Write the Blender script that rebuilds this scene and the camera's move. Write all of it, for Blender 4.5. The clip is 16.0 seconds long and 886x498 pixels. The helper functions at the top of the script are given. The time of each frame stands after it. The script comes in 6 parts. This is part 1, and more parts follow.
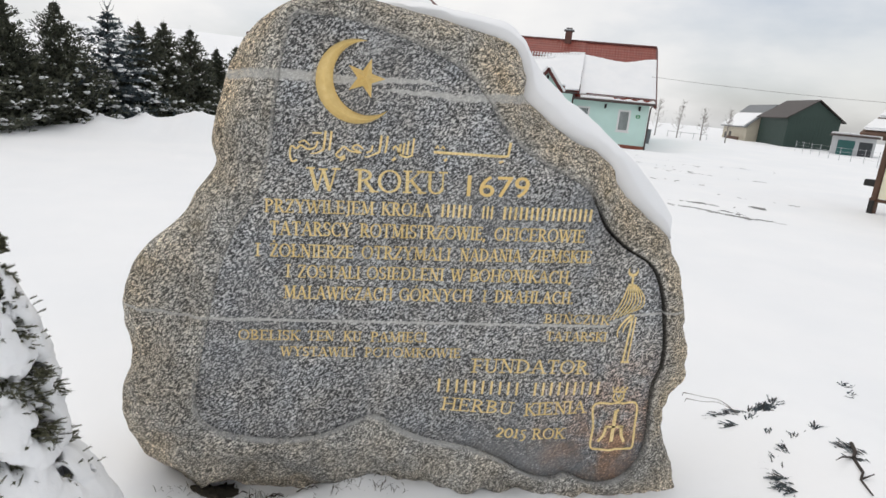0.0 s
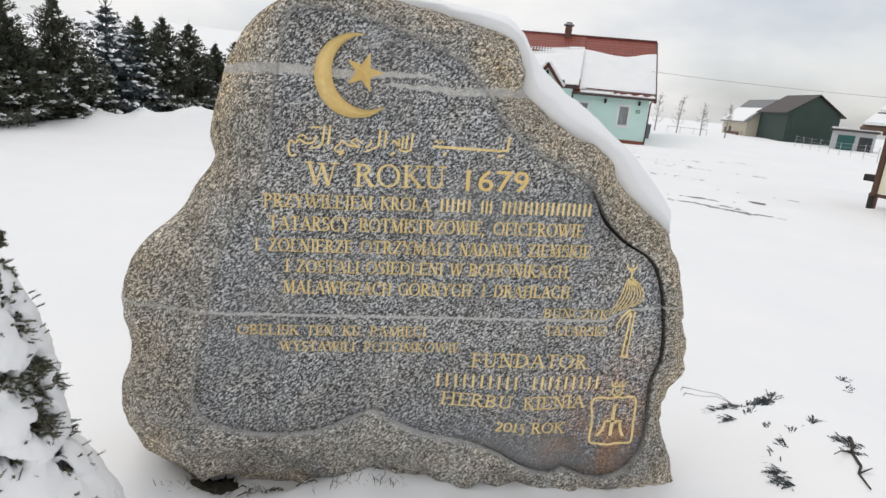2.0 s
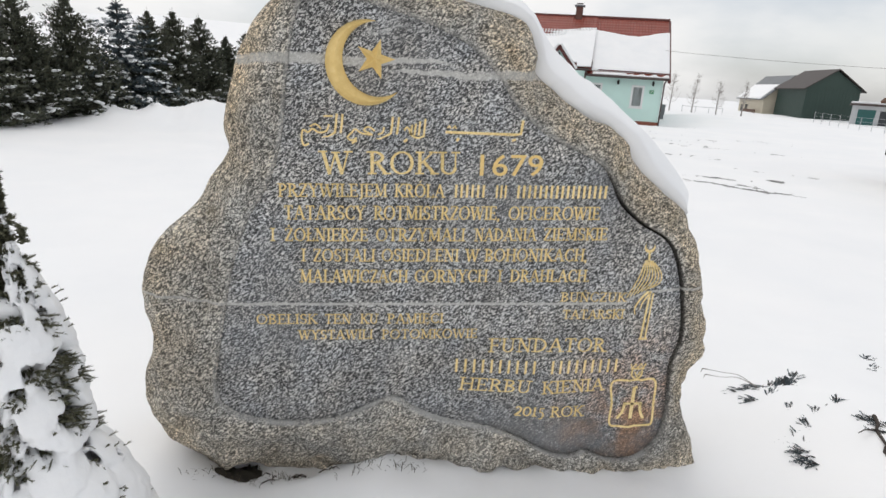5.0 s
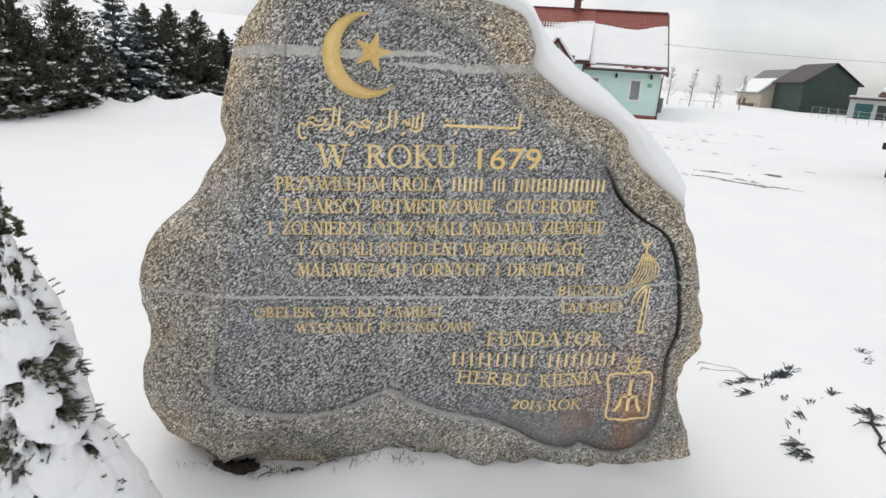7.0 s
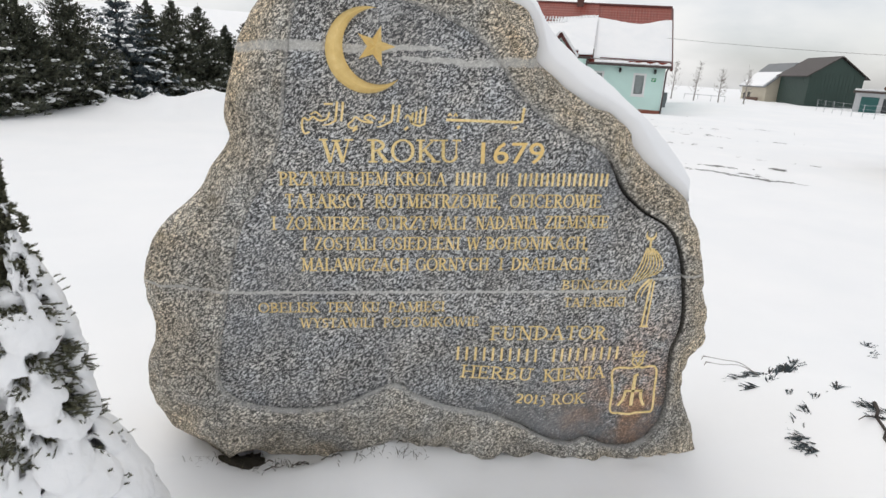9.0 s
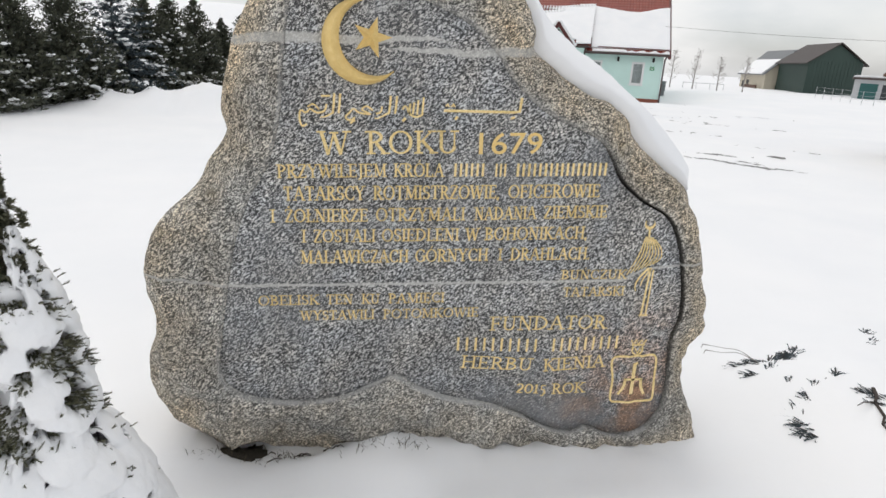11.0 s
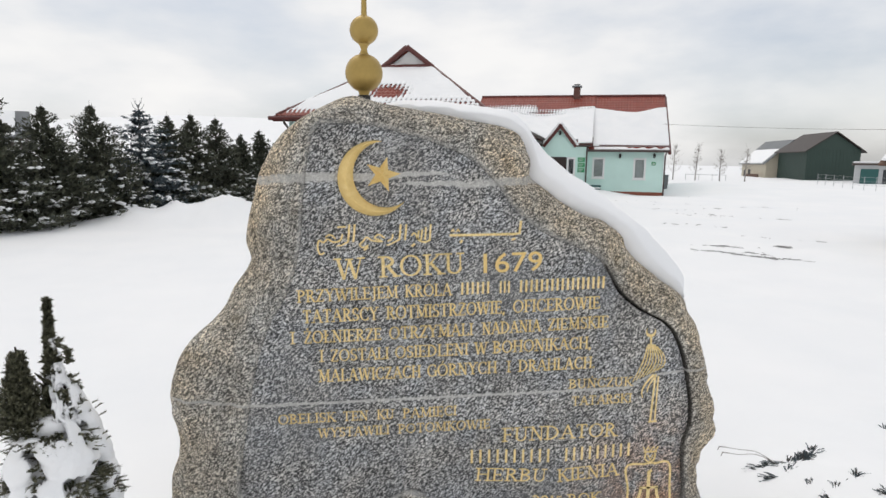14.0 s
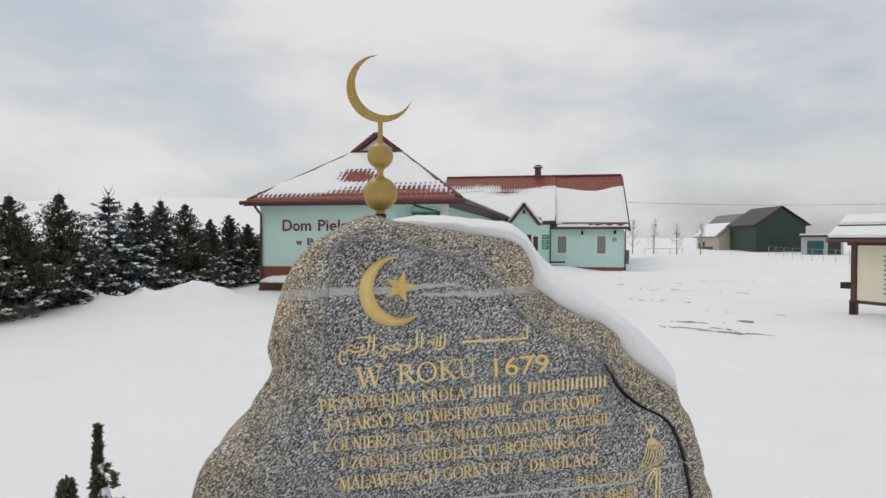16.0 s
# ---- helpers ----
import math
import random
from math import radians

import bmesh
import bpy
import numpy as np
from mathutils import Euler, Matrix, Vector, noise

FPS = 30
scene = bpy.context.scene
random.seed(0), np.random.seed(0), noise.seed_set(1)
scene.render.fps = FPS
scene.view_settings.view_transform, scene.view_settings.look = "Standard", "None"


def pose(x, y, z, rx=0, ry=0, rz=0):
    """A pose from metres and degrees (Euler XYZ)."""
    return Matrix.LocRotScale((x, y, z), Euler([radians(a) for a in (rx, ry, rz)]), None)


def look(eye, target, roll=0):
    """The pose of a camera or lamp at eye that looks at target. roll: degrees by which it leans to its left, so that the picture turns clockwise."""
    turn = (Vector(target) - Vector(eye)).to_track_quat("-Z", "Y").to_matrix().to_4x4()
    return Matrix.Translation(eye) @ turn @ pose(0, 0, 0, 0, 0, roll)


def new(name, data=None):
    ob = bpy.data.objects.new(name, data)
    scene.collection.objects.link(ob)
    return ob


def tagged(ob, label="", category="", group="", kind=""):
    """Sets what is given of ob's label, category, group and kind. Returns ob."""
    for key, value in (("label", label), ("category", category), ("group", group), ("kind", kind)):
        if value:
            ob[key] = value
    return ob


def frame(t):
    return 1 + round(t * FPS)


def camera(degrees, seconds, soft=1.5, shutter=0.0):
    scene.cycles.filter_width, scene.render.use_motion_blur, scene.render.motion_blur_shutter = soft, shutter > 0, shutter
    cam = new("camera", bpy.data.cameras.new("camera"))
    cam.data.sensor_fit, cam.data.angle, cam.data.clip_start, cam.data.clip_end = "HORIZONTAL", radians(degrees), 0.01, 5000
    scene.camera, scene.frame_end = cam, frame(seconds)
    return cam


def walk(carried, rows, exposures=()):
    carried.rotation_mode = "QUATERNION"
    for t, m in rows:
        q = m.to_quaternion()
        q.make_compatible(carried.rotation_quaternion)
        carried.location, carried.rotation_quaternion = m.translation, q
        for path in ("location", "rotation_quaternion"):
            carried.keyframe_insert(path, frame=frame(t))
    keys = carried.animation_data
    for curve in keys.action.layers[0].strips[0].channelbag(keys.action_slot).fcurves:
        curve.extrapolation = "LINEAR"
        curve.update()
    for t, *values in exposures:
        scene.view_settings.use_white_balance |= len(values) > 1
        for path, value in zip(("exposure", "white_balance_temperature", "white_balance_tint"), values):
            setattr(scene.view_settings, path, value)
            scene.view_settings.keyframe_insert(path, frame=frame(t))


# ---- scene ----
cam = camera(72.5, 16.0)
PATH = [
    (0, (-0.171, -2.612, 1.904), (0.233, -0.712, 1.429), 5.7),
    (0.5, (-0.169, -2.611, 1.904), (0.231, -0.71, 1.431), 5.9),
    (1, (-0.171, -2.612, 1.904), (0.232, -0.714, 1.423), 6.0),
    (1.5, (-0.17, -2.612, 1.904), (0.236, -0.715, 1.42), 5.8),
    (2, (-0.168, -2.612, 1.901), (0.238, -0.716, 1.411), 5.7),
    (2.5, (-0.168, -2.613, 1.9), (0.237, -0.723, 1.386), 5.1),
    (3, (-0.17, -2.608, 1.899), (0.202, -0.71, 1.391), 4.5),
    (3.5, (-0.171, -2.607, 1.895), (0.173, -0.707, 1.375), 3.8),
    (4, (-0.171, -2.607, 1.896), (0.181, -0.71, 1.368), 3.8),
    (6.5, (-0.17, -2.611, 1.892), (0.195, -0.722, 1.346), 4.1),
    (7, (-0.171, -2.609, 1.894), (0.197, -0.723, 1.34), 4.1),
    (7.5, (-0.169, -2.611, 1.89), (0.197, -0.726, 1.329), 4.1),
    (8, (-0.171, -2.61, 1.893), (0.189, -0.725, 1.329), 4.0),
    (8.5, (-0.169, -2.611, 1.891), (0.191, -0.725, 1.328), 3.9),
    (9, (-0.17, -2.611, 1.889), (0.186, -0.727, 1.321), 3.8),
    (11.3, (-0.169, -2.614, 1.888), (0.186, -0.738, 1.292), 3.1),
    (11.5, (-0.171, -2.613, 1.89), (0.166, -0.733, 1.297), 3.4),
    (12, (-0.171, -2.614, 1.89), (0.138, -0.723, 1.318), 2.9),
    (12.5, (-0.173, -2.608, 1.893), (0.116, -0.702, 1.363), 2.7),
    (13, (-0.172, -2.608, 1.895), (0.108, -0.691, 1.398), 2.1),
    (13.2, (-0.163, -2.613, 1.886), (0.102, -0.691, 1.399), 0.7),
    (13.5, (-0.154, -2.658, 1.905), (0.148, -0.734, 1.451), -1.0),
    (13.7, (-0.158, -2.708, 1.936), (0.145, -0.772, 1.534), -0.5),
    (14, (-0.178, -2.768, 2.025), (0.138, -0.814, 1.738), 0.9),
    (14.2, (-0.19, -2.809, 2.065), (0.102, -0.842, 1.85), 0.2),
    (14.5, (-0.203, -2.877, 2.16), (0.118, -0.904, 2.092), 0.9),
    (14.7, (-0.222, -2.911, 2.198), (0.092, -0.937, 2.157), 2.6),
    (15, (-0.232, -2.928, 2.226), (0.035, -0.946, 2.228), 0.4),
    (15.2, (-0.232, -2.931, 2.225), (0.051, -0.951, 2.227), 0.5),
    (15.5, (-0.279, -2.921, 2.225), (0.089, -0.955, 2.232), 0.9),
    (15.7, (-0.351, -2.917, 2.22), (0.045, -0.956, 2.215), 0.9),
    (16, (-0.447, -2.918, 2.203), (-0.014, -0.965, 2.166), -0.0),
]
walk(cam, [(t, look(e, g, r)) for t, e, g, r in PATH], [(0, -0.19), (3.8, -0.17), (6.3, -0.13), (12.5, -0.12), (13.0, -0.11), (13.6, -0.10), (14.1, -0.20), (14.6, -0.34), (15.2, -0.44), (16.0, -0.46)])

# ---- light ----
SUN_ELEV, SUN_AZ = 60.0, -14.0          # degrees; azimuth from +y towards +x
world = bpy.data.worlds.new("world")
scene.world = world
world.use_nodes = True
wn, wl = world.node_tree.nodes, world.node_tree.links
wn.clear()
w_out = wn.new("ShaderNodeOutputWorld")
w_bg = wn.new("ShaderNodeBackground")
w_sky = wn.new("ShaderNodeTexSky")
w_sky.sky_type, w_sky.sun_disc = "NISHITA", False
w_sky.sun_elevation, w_sky.sun_rotation = radians(SUN_ELEV), radians(SUN_AZ)
w_sky.dust_density, w_sky.air_density = 2.0, 1.0
w_co = wn.new("ShaderNodeTexCoord")
w_map = wn.new("ShaderNodeMapping")
w_map.inputs["Scale"].default_value, w_map.inputs["Location"].default_value = (1.0, 1.0, 2.6), (0.35, 0.0, 0.2)
w_no = wn.new("ShaderNodeTexNoise")
w_no.inputs["Scale"].default_value, w_no.inputs["Detail"].default_value = 2.9, 7.0
w_no.inputs["Roughness"].default_value = 0.5
w_cr = wn.new("ShaderNodeValToRGB")
w_cr.color_ramp.elements[0].position, w_cr.color_ramp.elements[0].color = 0.32, (0.67, 0.69, 0.725, 1)
w_cr.color_ramp.elements[1].position, w_cr.color_ramp.elements[1].color = 0.60, (0.885, 0.875, 0.865, 1)
w_gain = wn.new("ShaderNodeVectorMath")
w_gain.operation = "SCALE"
w_gain.inputs["Scale"].default_value = 0.10
w_mix = wn.new("ShaderNodeMix")
w_mix.data_type = "RGBA"
w_cov = wn.new("ShaderNodeMapRange")
w_cov.inputs["From Min"].default_value, w_cov.inputs["From Max"].default_value = 0.30, 0.52
w_cov.inputs["To Min"].default_value, w_cov.inputs["To Max"].default_value = 0.66, 0.97
wl.new(w_co.outputs["Generated"], w_map.inputs["Vector"])
wl.new(w_map.outputs["Vector"], w_no.inputs["Vector"])
wl.new(w_no.outputs["Fac"], w_cr.inputs["Fac"])
wl.new(w_no.outputs["Fac"], w_cov.inputs["Value"])
wl.new(w_sky.outputs["Color"], w_gain.inputs[0])
w_dir = wn.new("ShaderNodeSeparateXYZ")
w_thin = wn.new("ShaderNodeMapRange")
w_thin.interpolation_type = "SMOOTHSTEP"
w_thin.inputs["From Min"].default_value, w_thin.inputs["From Max"].default_value = 0.34, 0.80
w_thin.inputs["To Min"].default_value, w_thin.inputs["To Max"].default_value = 0.0, 0.30
w_left = wn.new("ShaderNodeMath")
w_left.operation = "SUBTRACT"
wl.new(w_co.outputs["Generated"], w_dir.inputs["Vector"])
wl.new(w_dir.outputs["X"], w_thin.inputs["Value"])
wl.new(w_cov.outputs["Result"], w_left.inputs[0])
wl.new(w_thin.outputs["Result"], w_left.inputs[1])
wl.new(w_left.outputs["Value"], w_mix.inputs["Factor"])
wl.new(w_gain.outputs["Vector"], w_mix.inputs["A"])
wl.new(w_cr.outputs["Color"], w_mix.inputs["B"])
wl.new(w_mix.outputs["Result"], w_bg.inputs["Color"])
wl.new(w_bg.outputs["Background"], w_out.inputs["Surface"])
w_bg.inputs["Strength"].default_value = 1.21

sun = new("sun", bpy.data.lights.new("sun", "SUN"))
sun.data.energy, sun.data.angle, sun.data.color = 0.80, radians(45), (1.0, 0.96, 0.9)
sun_from = Vector((math.sin(radians(SUN_AZ)) * math.cos(radians(SUN_ELEV)), math.cos(radians(SUN_AZ)) * math.cos(radians(SUN_ELEV)), math.sin(radians(SUN_ELEV))))
sun.matrix_world = look(sun_from * 30, (0, 0, 0))


# ---- materials ----
class Mat:
    """A small builder for node materials: a Principled shader with helpers for noise, ramps and bump."""

    def __init__(self, name, colour=(0.5, 0.5, 0.5), rough=0.6, metal=0.0, coords="Object"):
        self.m = bpy.data.materials.new(name)
        self.m.use_nodes = True
        self.n, self.l = self.m.node_tree.nodes, self.m.node_tree.links
        self.p = self.n["Principled BSDF"]
        self.p.inputs["Base Color"].default_value = (*colour, 1)
        self.p.inputs["Roughness"].default_value = rough
        self.p.inputs["Metallic"].default_value = metal
        self.co = self.n.new("ShaderNodeTexCoord").outputs[coords]

    def scaled(self, sx, sy, sz):
        mp = self.n.new("ShaderNodeMapping")
        mp.inputs["Scale"].default_value = (sx, sy, sz)
        self.l.new(self.co, mp.inputs["Vector"])
        return mp.outputs["Vector"]

    def noise(self, scale, detail=4.0, rough=0.55, vec=None, distortion=0.0):
        t = self.n.new("ShaderNodeTexNoise")
        t.inputs["Scale"].default_value, t.inputs["Detail"].default_value = scale, detail
        t.inputs["Roughness"].default_value, t.inputs["Distortion"].default_value = rough, distortion
        self.l.new(vec or self.co, t.inputs["Vector"])
        return t.outputs["Fac"]

    def voronoi(self, scale, feature="F1", out="Distance", vec=None):
        t = self.n.new("ShaderNodeTexVoronoi")
        t.feature = feature
        t.inputs["Scale"].default_value = scale
        self.l.new(vec or self.co, t.inputs["Vector"])
        return t.outputs[out]

    def ramp(self, fac, stops, interp="LINEAR"):
        r = self.n.new("ShaderNodeValToRGB")
        r.color_ramp.interpolation = interp
        while len(r.color_ramp.elements) < len(stops):
            r.color_ramp.elements.new(0.5)
        for e, (pos, col) in zip(r.color_ramp.elements, stops):
            e.position = pos
            e.color = (*col, 1) if isinstance(col, tuple) else (col, col, col, 1)
        self.l.new(fac, r.inputs["Fac"])
        return r.outputs["Color"]

    def mix(self, fac, a, b, blend="MIX"):
        x = self.n.new("ShaderNodeMix")
        x.data_type, x.blend_type = "RGBA", blend
        for sock, v in ((x.inputs["Factor"], fac), (x.inputs["A"], a), (x.inputs["B"], b)):
            if isinstance(v, (int, float)):
                sock.default_value = v
            elif isinstance(v, tuple):
                sock.default_value = (*v, 1)
            else:
                self.l.new(v, sock)
        return x.outputs["Result"]

    def math(self, op, a, b=0.0, c=0.0):
        x = self.n.new("ShaderNodeMath")
        x.operation = op
        for sock, v in zip(x.inputs, (a, b, c)):
            if isinstance(v, (int, float)):
                sock.default_value = v
            else:
                self.l.new(v, sock)
        return x.outputs["Value"]

    def xyz(self):
        s = self.n.new("ShaderNodeSeparateXYZ")
        self.l.new(self.co, s.inputs["Vector"])
        return s.outputs

    def random(self):
        return self.n.new("ShaderNodeObjectInfo").outputs["Random"]

    def island(self):
        return self.n.new("ShaderNodeNewGeometry").outputs["Random Per Island"]

    def colour(self, sock):
        self.l.new(sock, self.p.inputs["Base Color"])
        return self

    def roughness(self, sock):
        self.l.new(sock, self.p.inputs["Roughness"])
        return self

    def bump(self, height, strength=0.3, distance=0.01):
        b = self.n.new("ShaderNodeBump")
        b.inputs["Strength"].default_value, b.inputs["Distance"].default_value = strength, distance
        self.l.new(height, b.inputs["Height"])
        if self.p.inputs["Normal"].is_linked:
            self.l.new(self.p.inputs["Normal"].links[0].from_socket, b.inputs["Normal"])
        self.l.new(b.outputs["Normal"], self.p.inputs["Normal"])
        return self


def veins(m, base):
    """Pale quartz bands across the boulder: for each its heights along x, its half widths along x, and where it fades out."""
    x, y, z = m.xyz()
    at = m.n.new("ShaderNodeMapRange")
    at.inputs["From Min"].default_value, at.inputs["From Max"].default_value = -1.1, 1.9
    m.l.new(x, at.inputs["Value"])
    at = at.outputs["Result"]

    def along(pairs, scale):
        return m.math("MULTIPLY", m.ramp(at, [((px + 1.1) / 3.0, v / scale) for px, v in pairs]), scale)

    jag = m.math("MULTIPLY", m.math("SUBTRACT", m.noise(34.0, 4.0, 0.65), 0.5), 0.030)
    sway = m.math("MULTIPLY", m.math("SUBTRACT", m.noise(7.0, 3.0, 0.6), 0.5), 0.022)
    patch = m.ramp(m.noise(26.0, 5.0, 0.7), [(0.28, 0.45), (0.50, 1.0)])
    col = base
    for heights, widths, fades, shake in (
            (((-0.62, 1.925), (-0.45, 1.939), (-0.33, 1.946), (-0.10, 1.946), (0.15, 1.966), (0.24, 1.973), (0.33, 1.955)), ((-0.62, 0.020), (-0.30, 0.019), (0.0, 0.016), (0.12, 0.010), (0.30, 0.006)), ((0.28, 1.0), (0.34, 0.0)), 1.0),
            (((0.06, 1.918), (0.24, 1.925), (0.39, 1.917), (0.46, 1.927), (0.59, 1.941), (0.80, 1.944)), ((0.06, 0.006), (0.25, 0.010), (0.42, 0.018), (0.60, 0.019)), ((0.04, 0.0), (0.10, 1.0)), 1.0),
            (((-1.05, 0.917), (-0.88, 0.893), (-0.65, 0.888), (0.92, 0.892), (1.24, 0.894), (1.35, 0.952), (1.65, 0.984)), ((-1.0, 0.0065), (1.2, 0.0065)), ((1.7, 1.0), (1.8, 1.0)), 0.42)):
        wobble = m.math("MULTIPLY", m.math("ADD", jag, sway), shake)
        d = m.math("ABSOLUTE", m.math("ADD", m.math("SUBTRACT", z, along(heights, 2.5)), wobble))
        edge = m.ramp(m.math("DIVIDE", m.math("DIVIDE", d, along(widths, 0.1)), 2.0), [(0.36, 1.0), (0.62, 0.0)])
        fac = m.math("MULTIPLY", m.math("MULTIPLY", edge, patch), m.math("MULTIPLY", along(fades, 1.0), 0.86))
        col = m.mix(fac, col, m.mix(0.15, (0.56, 0.55, 0.52), base))
    return col


def granite(name, dark, mid, light, rough, relief, calmed, skin=None):
    """Salt-and-pepper granite with drawn-out crystals; skin: the warmer weathered colour of the natural surface."""
    m = Mat(name, rough=rough)
    drawn = m.n.new("ShaderNodeMapping")
    drawn.vector_type = "TEXTURE"
    drawn.inputs["Rotation"].default_value = (0.0, radians(-38), 0.0)
    drawn.inputs["Scale"].default_value = (1.9, 1.0, 1.0)
    m.l.new(m.co, drawn.inputs["Vector"])
    drawn = drawn.outputs["Vector"]
    crystal = m.math("MULTIPLY_ADD", m.math("SUBTRACT", m.noise(132.0, 2.0, 0.6, drawn, 1.0), 0.5), 2.0, 0.5)
    grain = m.ramp(m.voronoi(330.0, out="Color", vec=drawn), [(0.0, 0.0), (1.0, 1.0)])
    bunch = m.noise(30.0, 3.0, 0.6)
    mixed = m.math("ADD", m.math("MULTIPLY", crystal, 0.66), m.math("MULTIPLY", grain, 0.16))
    mixed = m.math("ADD", mixed, m.math("MULTIPLY", bunch, 0.18))
    # low down crystals fade: smoother stone, and shade put into the rough granite's colour
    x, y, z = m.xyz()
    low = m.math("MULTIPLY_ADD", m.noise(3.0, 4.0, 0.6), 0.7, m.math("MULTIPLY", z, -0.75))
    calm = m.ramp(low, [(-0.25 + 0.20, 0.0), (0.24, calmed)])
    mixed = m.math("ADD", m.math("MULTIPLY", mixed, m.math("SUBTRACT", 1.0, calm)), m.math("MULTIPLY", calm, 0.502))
    col = m.ramp(mixed, [(0.36, dark), (0.455, tuple(d * 0.55 + k * 0.45 for d, k in zip(dark, mid))), (0.52, mid), (0.63, light)])
    cloud = m.ramp(m.noise(3.2, 5.0, 0.6), [(0.33, 0.74), (0.67, 1.22)])
    col = m.mix(1.0, col, cloud, "MULTIPLY")
    tint = m.ramp(m.noise(4.4, 4.0, 0.6), [(0.36, (0.96, 0.99, 1.03)), (0.62, (1.05, 1.0, 0.93))])
    col = m.mix(0.8, col, tint, "MULTIPLY")
    if skin:
        at = m.n.new("ShaderNodeAttribute")
        at.attribute_name = "skin"
        blot = m.ramp(m.noise(2.4, 6.0, 0.65, distortion=0.5), [(0.34, 0.15), (0.62, 1.0)])
        fac = m.math("MULTIPLY", at.outputs["Fac"], blot)
        col = m.mix(fac, col, m.mix(1.0, col, skin, "MULTIPLY"))
        lichen = m.ramp(m.noise(5.5, 6.0, 0.7), [(0.58, 0.0), (0.70, 0.55)])
        col = m.mix(m.math("MULTIPLY", lichen, at.outputs["Fac"]), col, (0.20, 0.16, 0.08))
        # pale scuffed lip, with the light its edge catches put into the colour
        lip = m.n.new("ShaderNodeAttribute")
        lip.attribute_name = "lip"
        lit_scuff = m.math("MULTIPLY", lip.outputs["Fac"], m.ramp(m.noise(9.0, 4.0, 0.6), [(0.35, 0.2), (0.6, 0.85)]))
        col = m.mix(lit_scuff, col, (0.50, 0.50, 0.49))
        # the crack's walls go near black: its deep shade is put into the colour
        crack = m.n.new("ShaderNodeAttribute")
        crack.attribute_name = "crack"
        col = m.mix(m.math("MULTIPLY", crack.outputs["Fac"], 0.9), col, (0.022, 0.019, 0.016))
    else:
        rust = m.n.new("ShaderNodeVectorMath")
        rust.operation = "DISTANCE"
        m.l.new(m.co, rust.inputs[0])
        rust.inputs[1].default_value = (1.43, 0.0, 0.22)
        r = m.math("MULTIPLY", m.ramp(rust.outputs["Value"], [(0.08, 1.0), (0.62, 0.0)]), m.ramp(m.noise(6.0, 5.0, 0.65), [(0.38, 0.0), (0.60, 0.9)]))
        col = m.mix(r, col, m.mix(1.0, col, (1.6, 0.92, 0.55), "MULTIPLY"))
        wash = m.ramp(m.noise(1.9, 5.0, 0.6, distortion=0.6), [(0.50, 0.0), (0.66, 0.30)])
        col = m.mix(wash, col, (0.20, 0.212, 0.228))
        # thin pale scratches
        scratch = m.ramp(m.math("ABSOLUTE", m.math("SUBTRACT", m.noise(2.6, 3.0, 0.5, distortion=0.4), 0.5)), [(0.0, 0.55), (0.006, 0.0)])
        scratch = m.math("MULTIPLY", scratch, m.ramp(m.noise(4.0, 2.0, 0.5), [(0.52, 0.0), (0.62, 1.0)]))
        col = m.mix(scratch, col, (0.48, 0.48, 0.47))
    m.colour(veins(m, col))
    m.bump(mixed, 0.5, relief)
    m.bump(m.noise(20.0, 6.0, 0.62), 0.6, relief * 5)
    if skin:
        m.bump(m.noise(6.0, 5.0, 0.6, distortion=0.8), 0.6, relief * 9)
    return m.m


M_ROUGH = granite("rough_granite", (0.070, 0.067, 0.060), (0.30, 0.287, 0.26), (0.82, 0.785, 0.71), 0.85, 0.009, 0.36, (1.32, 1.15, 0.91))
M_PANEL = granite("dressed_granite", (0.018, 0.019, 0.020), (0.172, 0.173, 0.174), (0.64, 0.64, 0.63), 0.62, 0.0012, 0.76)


def gold_paint():
    m = Mat("gold_leaf_paint", (0.72, 0.50, 0.17), 0.40, 0.18)
    n = m.noise(38.0, 5.0, 0.65)
    m.colour(m.ramp(n, [(0.30, (0.74, 0.52, 0.19)), (0.5, (0.79, 0.57, 0.22)), (0.75, (0.85, 0.64, 0.28))]))
    return m.bump(n, 0.2, 0.002).m


def worn_gold(name, bare):
    """Gilding in cut letters; bare: how much of it has worn off the stone."""
    m = Mat(name, (0.6, 0.45, 0.16), 0.5, 0.12)
    n = m.noise(85.0, 4.0, 0.7)
    big = m.noise(6.0, 3.0)
    f = m.math("ADD", m.math("MULTIPLY", n, 0.6), m.math("MULTIPLY", big, 0.4))
    gilt = m.ramp(f, [(0.36, (0.52, 0.40, 0.18)), (0.46, (0.76, 0.58, 0.25)), (0.60, (0.92, 0.74, 0.39))])
    gone = m.ramp(f, [(bare - 0.04, 1.0), (bare + 0.05, 0.0)])
    m.colour(m.mix(gone, gilt, (0.30, 0.25, 0.15)))
    return m.bump(n, 0.3, 0.002).m


def plain(name, colour, rough=0.6, metal=0.0, var=0.15, scale=6.0, relief=0.002, fine=60.0):
    """A painted or natural surface with blotches at a large scale and grain at a small one."""
    m = Mat(name, colour, rough, metal)
    a, b = m.noise(scale, 5.0, 0.6), m.noise(fine, 4.0, 0.6)
    f = m.math("ADD", m.math("MULTIPLY", a, 0.65), m.math("MULTIPLY", b, 0.35))
    lo, hi = tuple(c * (1 - var) for c in colour), tuple(min(1.0, c * (1 + var)) for c in colour)
    m.colour(m.ramp(f, [(0.3, lo), (0.7, hi)]))
    m.roughness(m.ramp(b, [(0.3, max(0.05, rough - 0.08)), (0.7, min(1.0, rough + 0.08))]))
    return m.bump(b, 0.35, relief).m


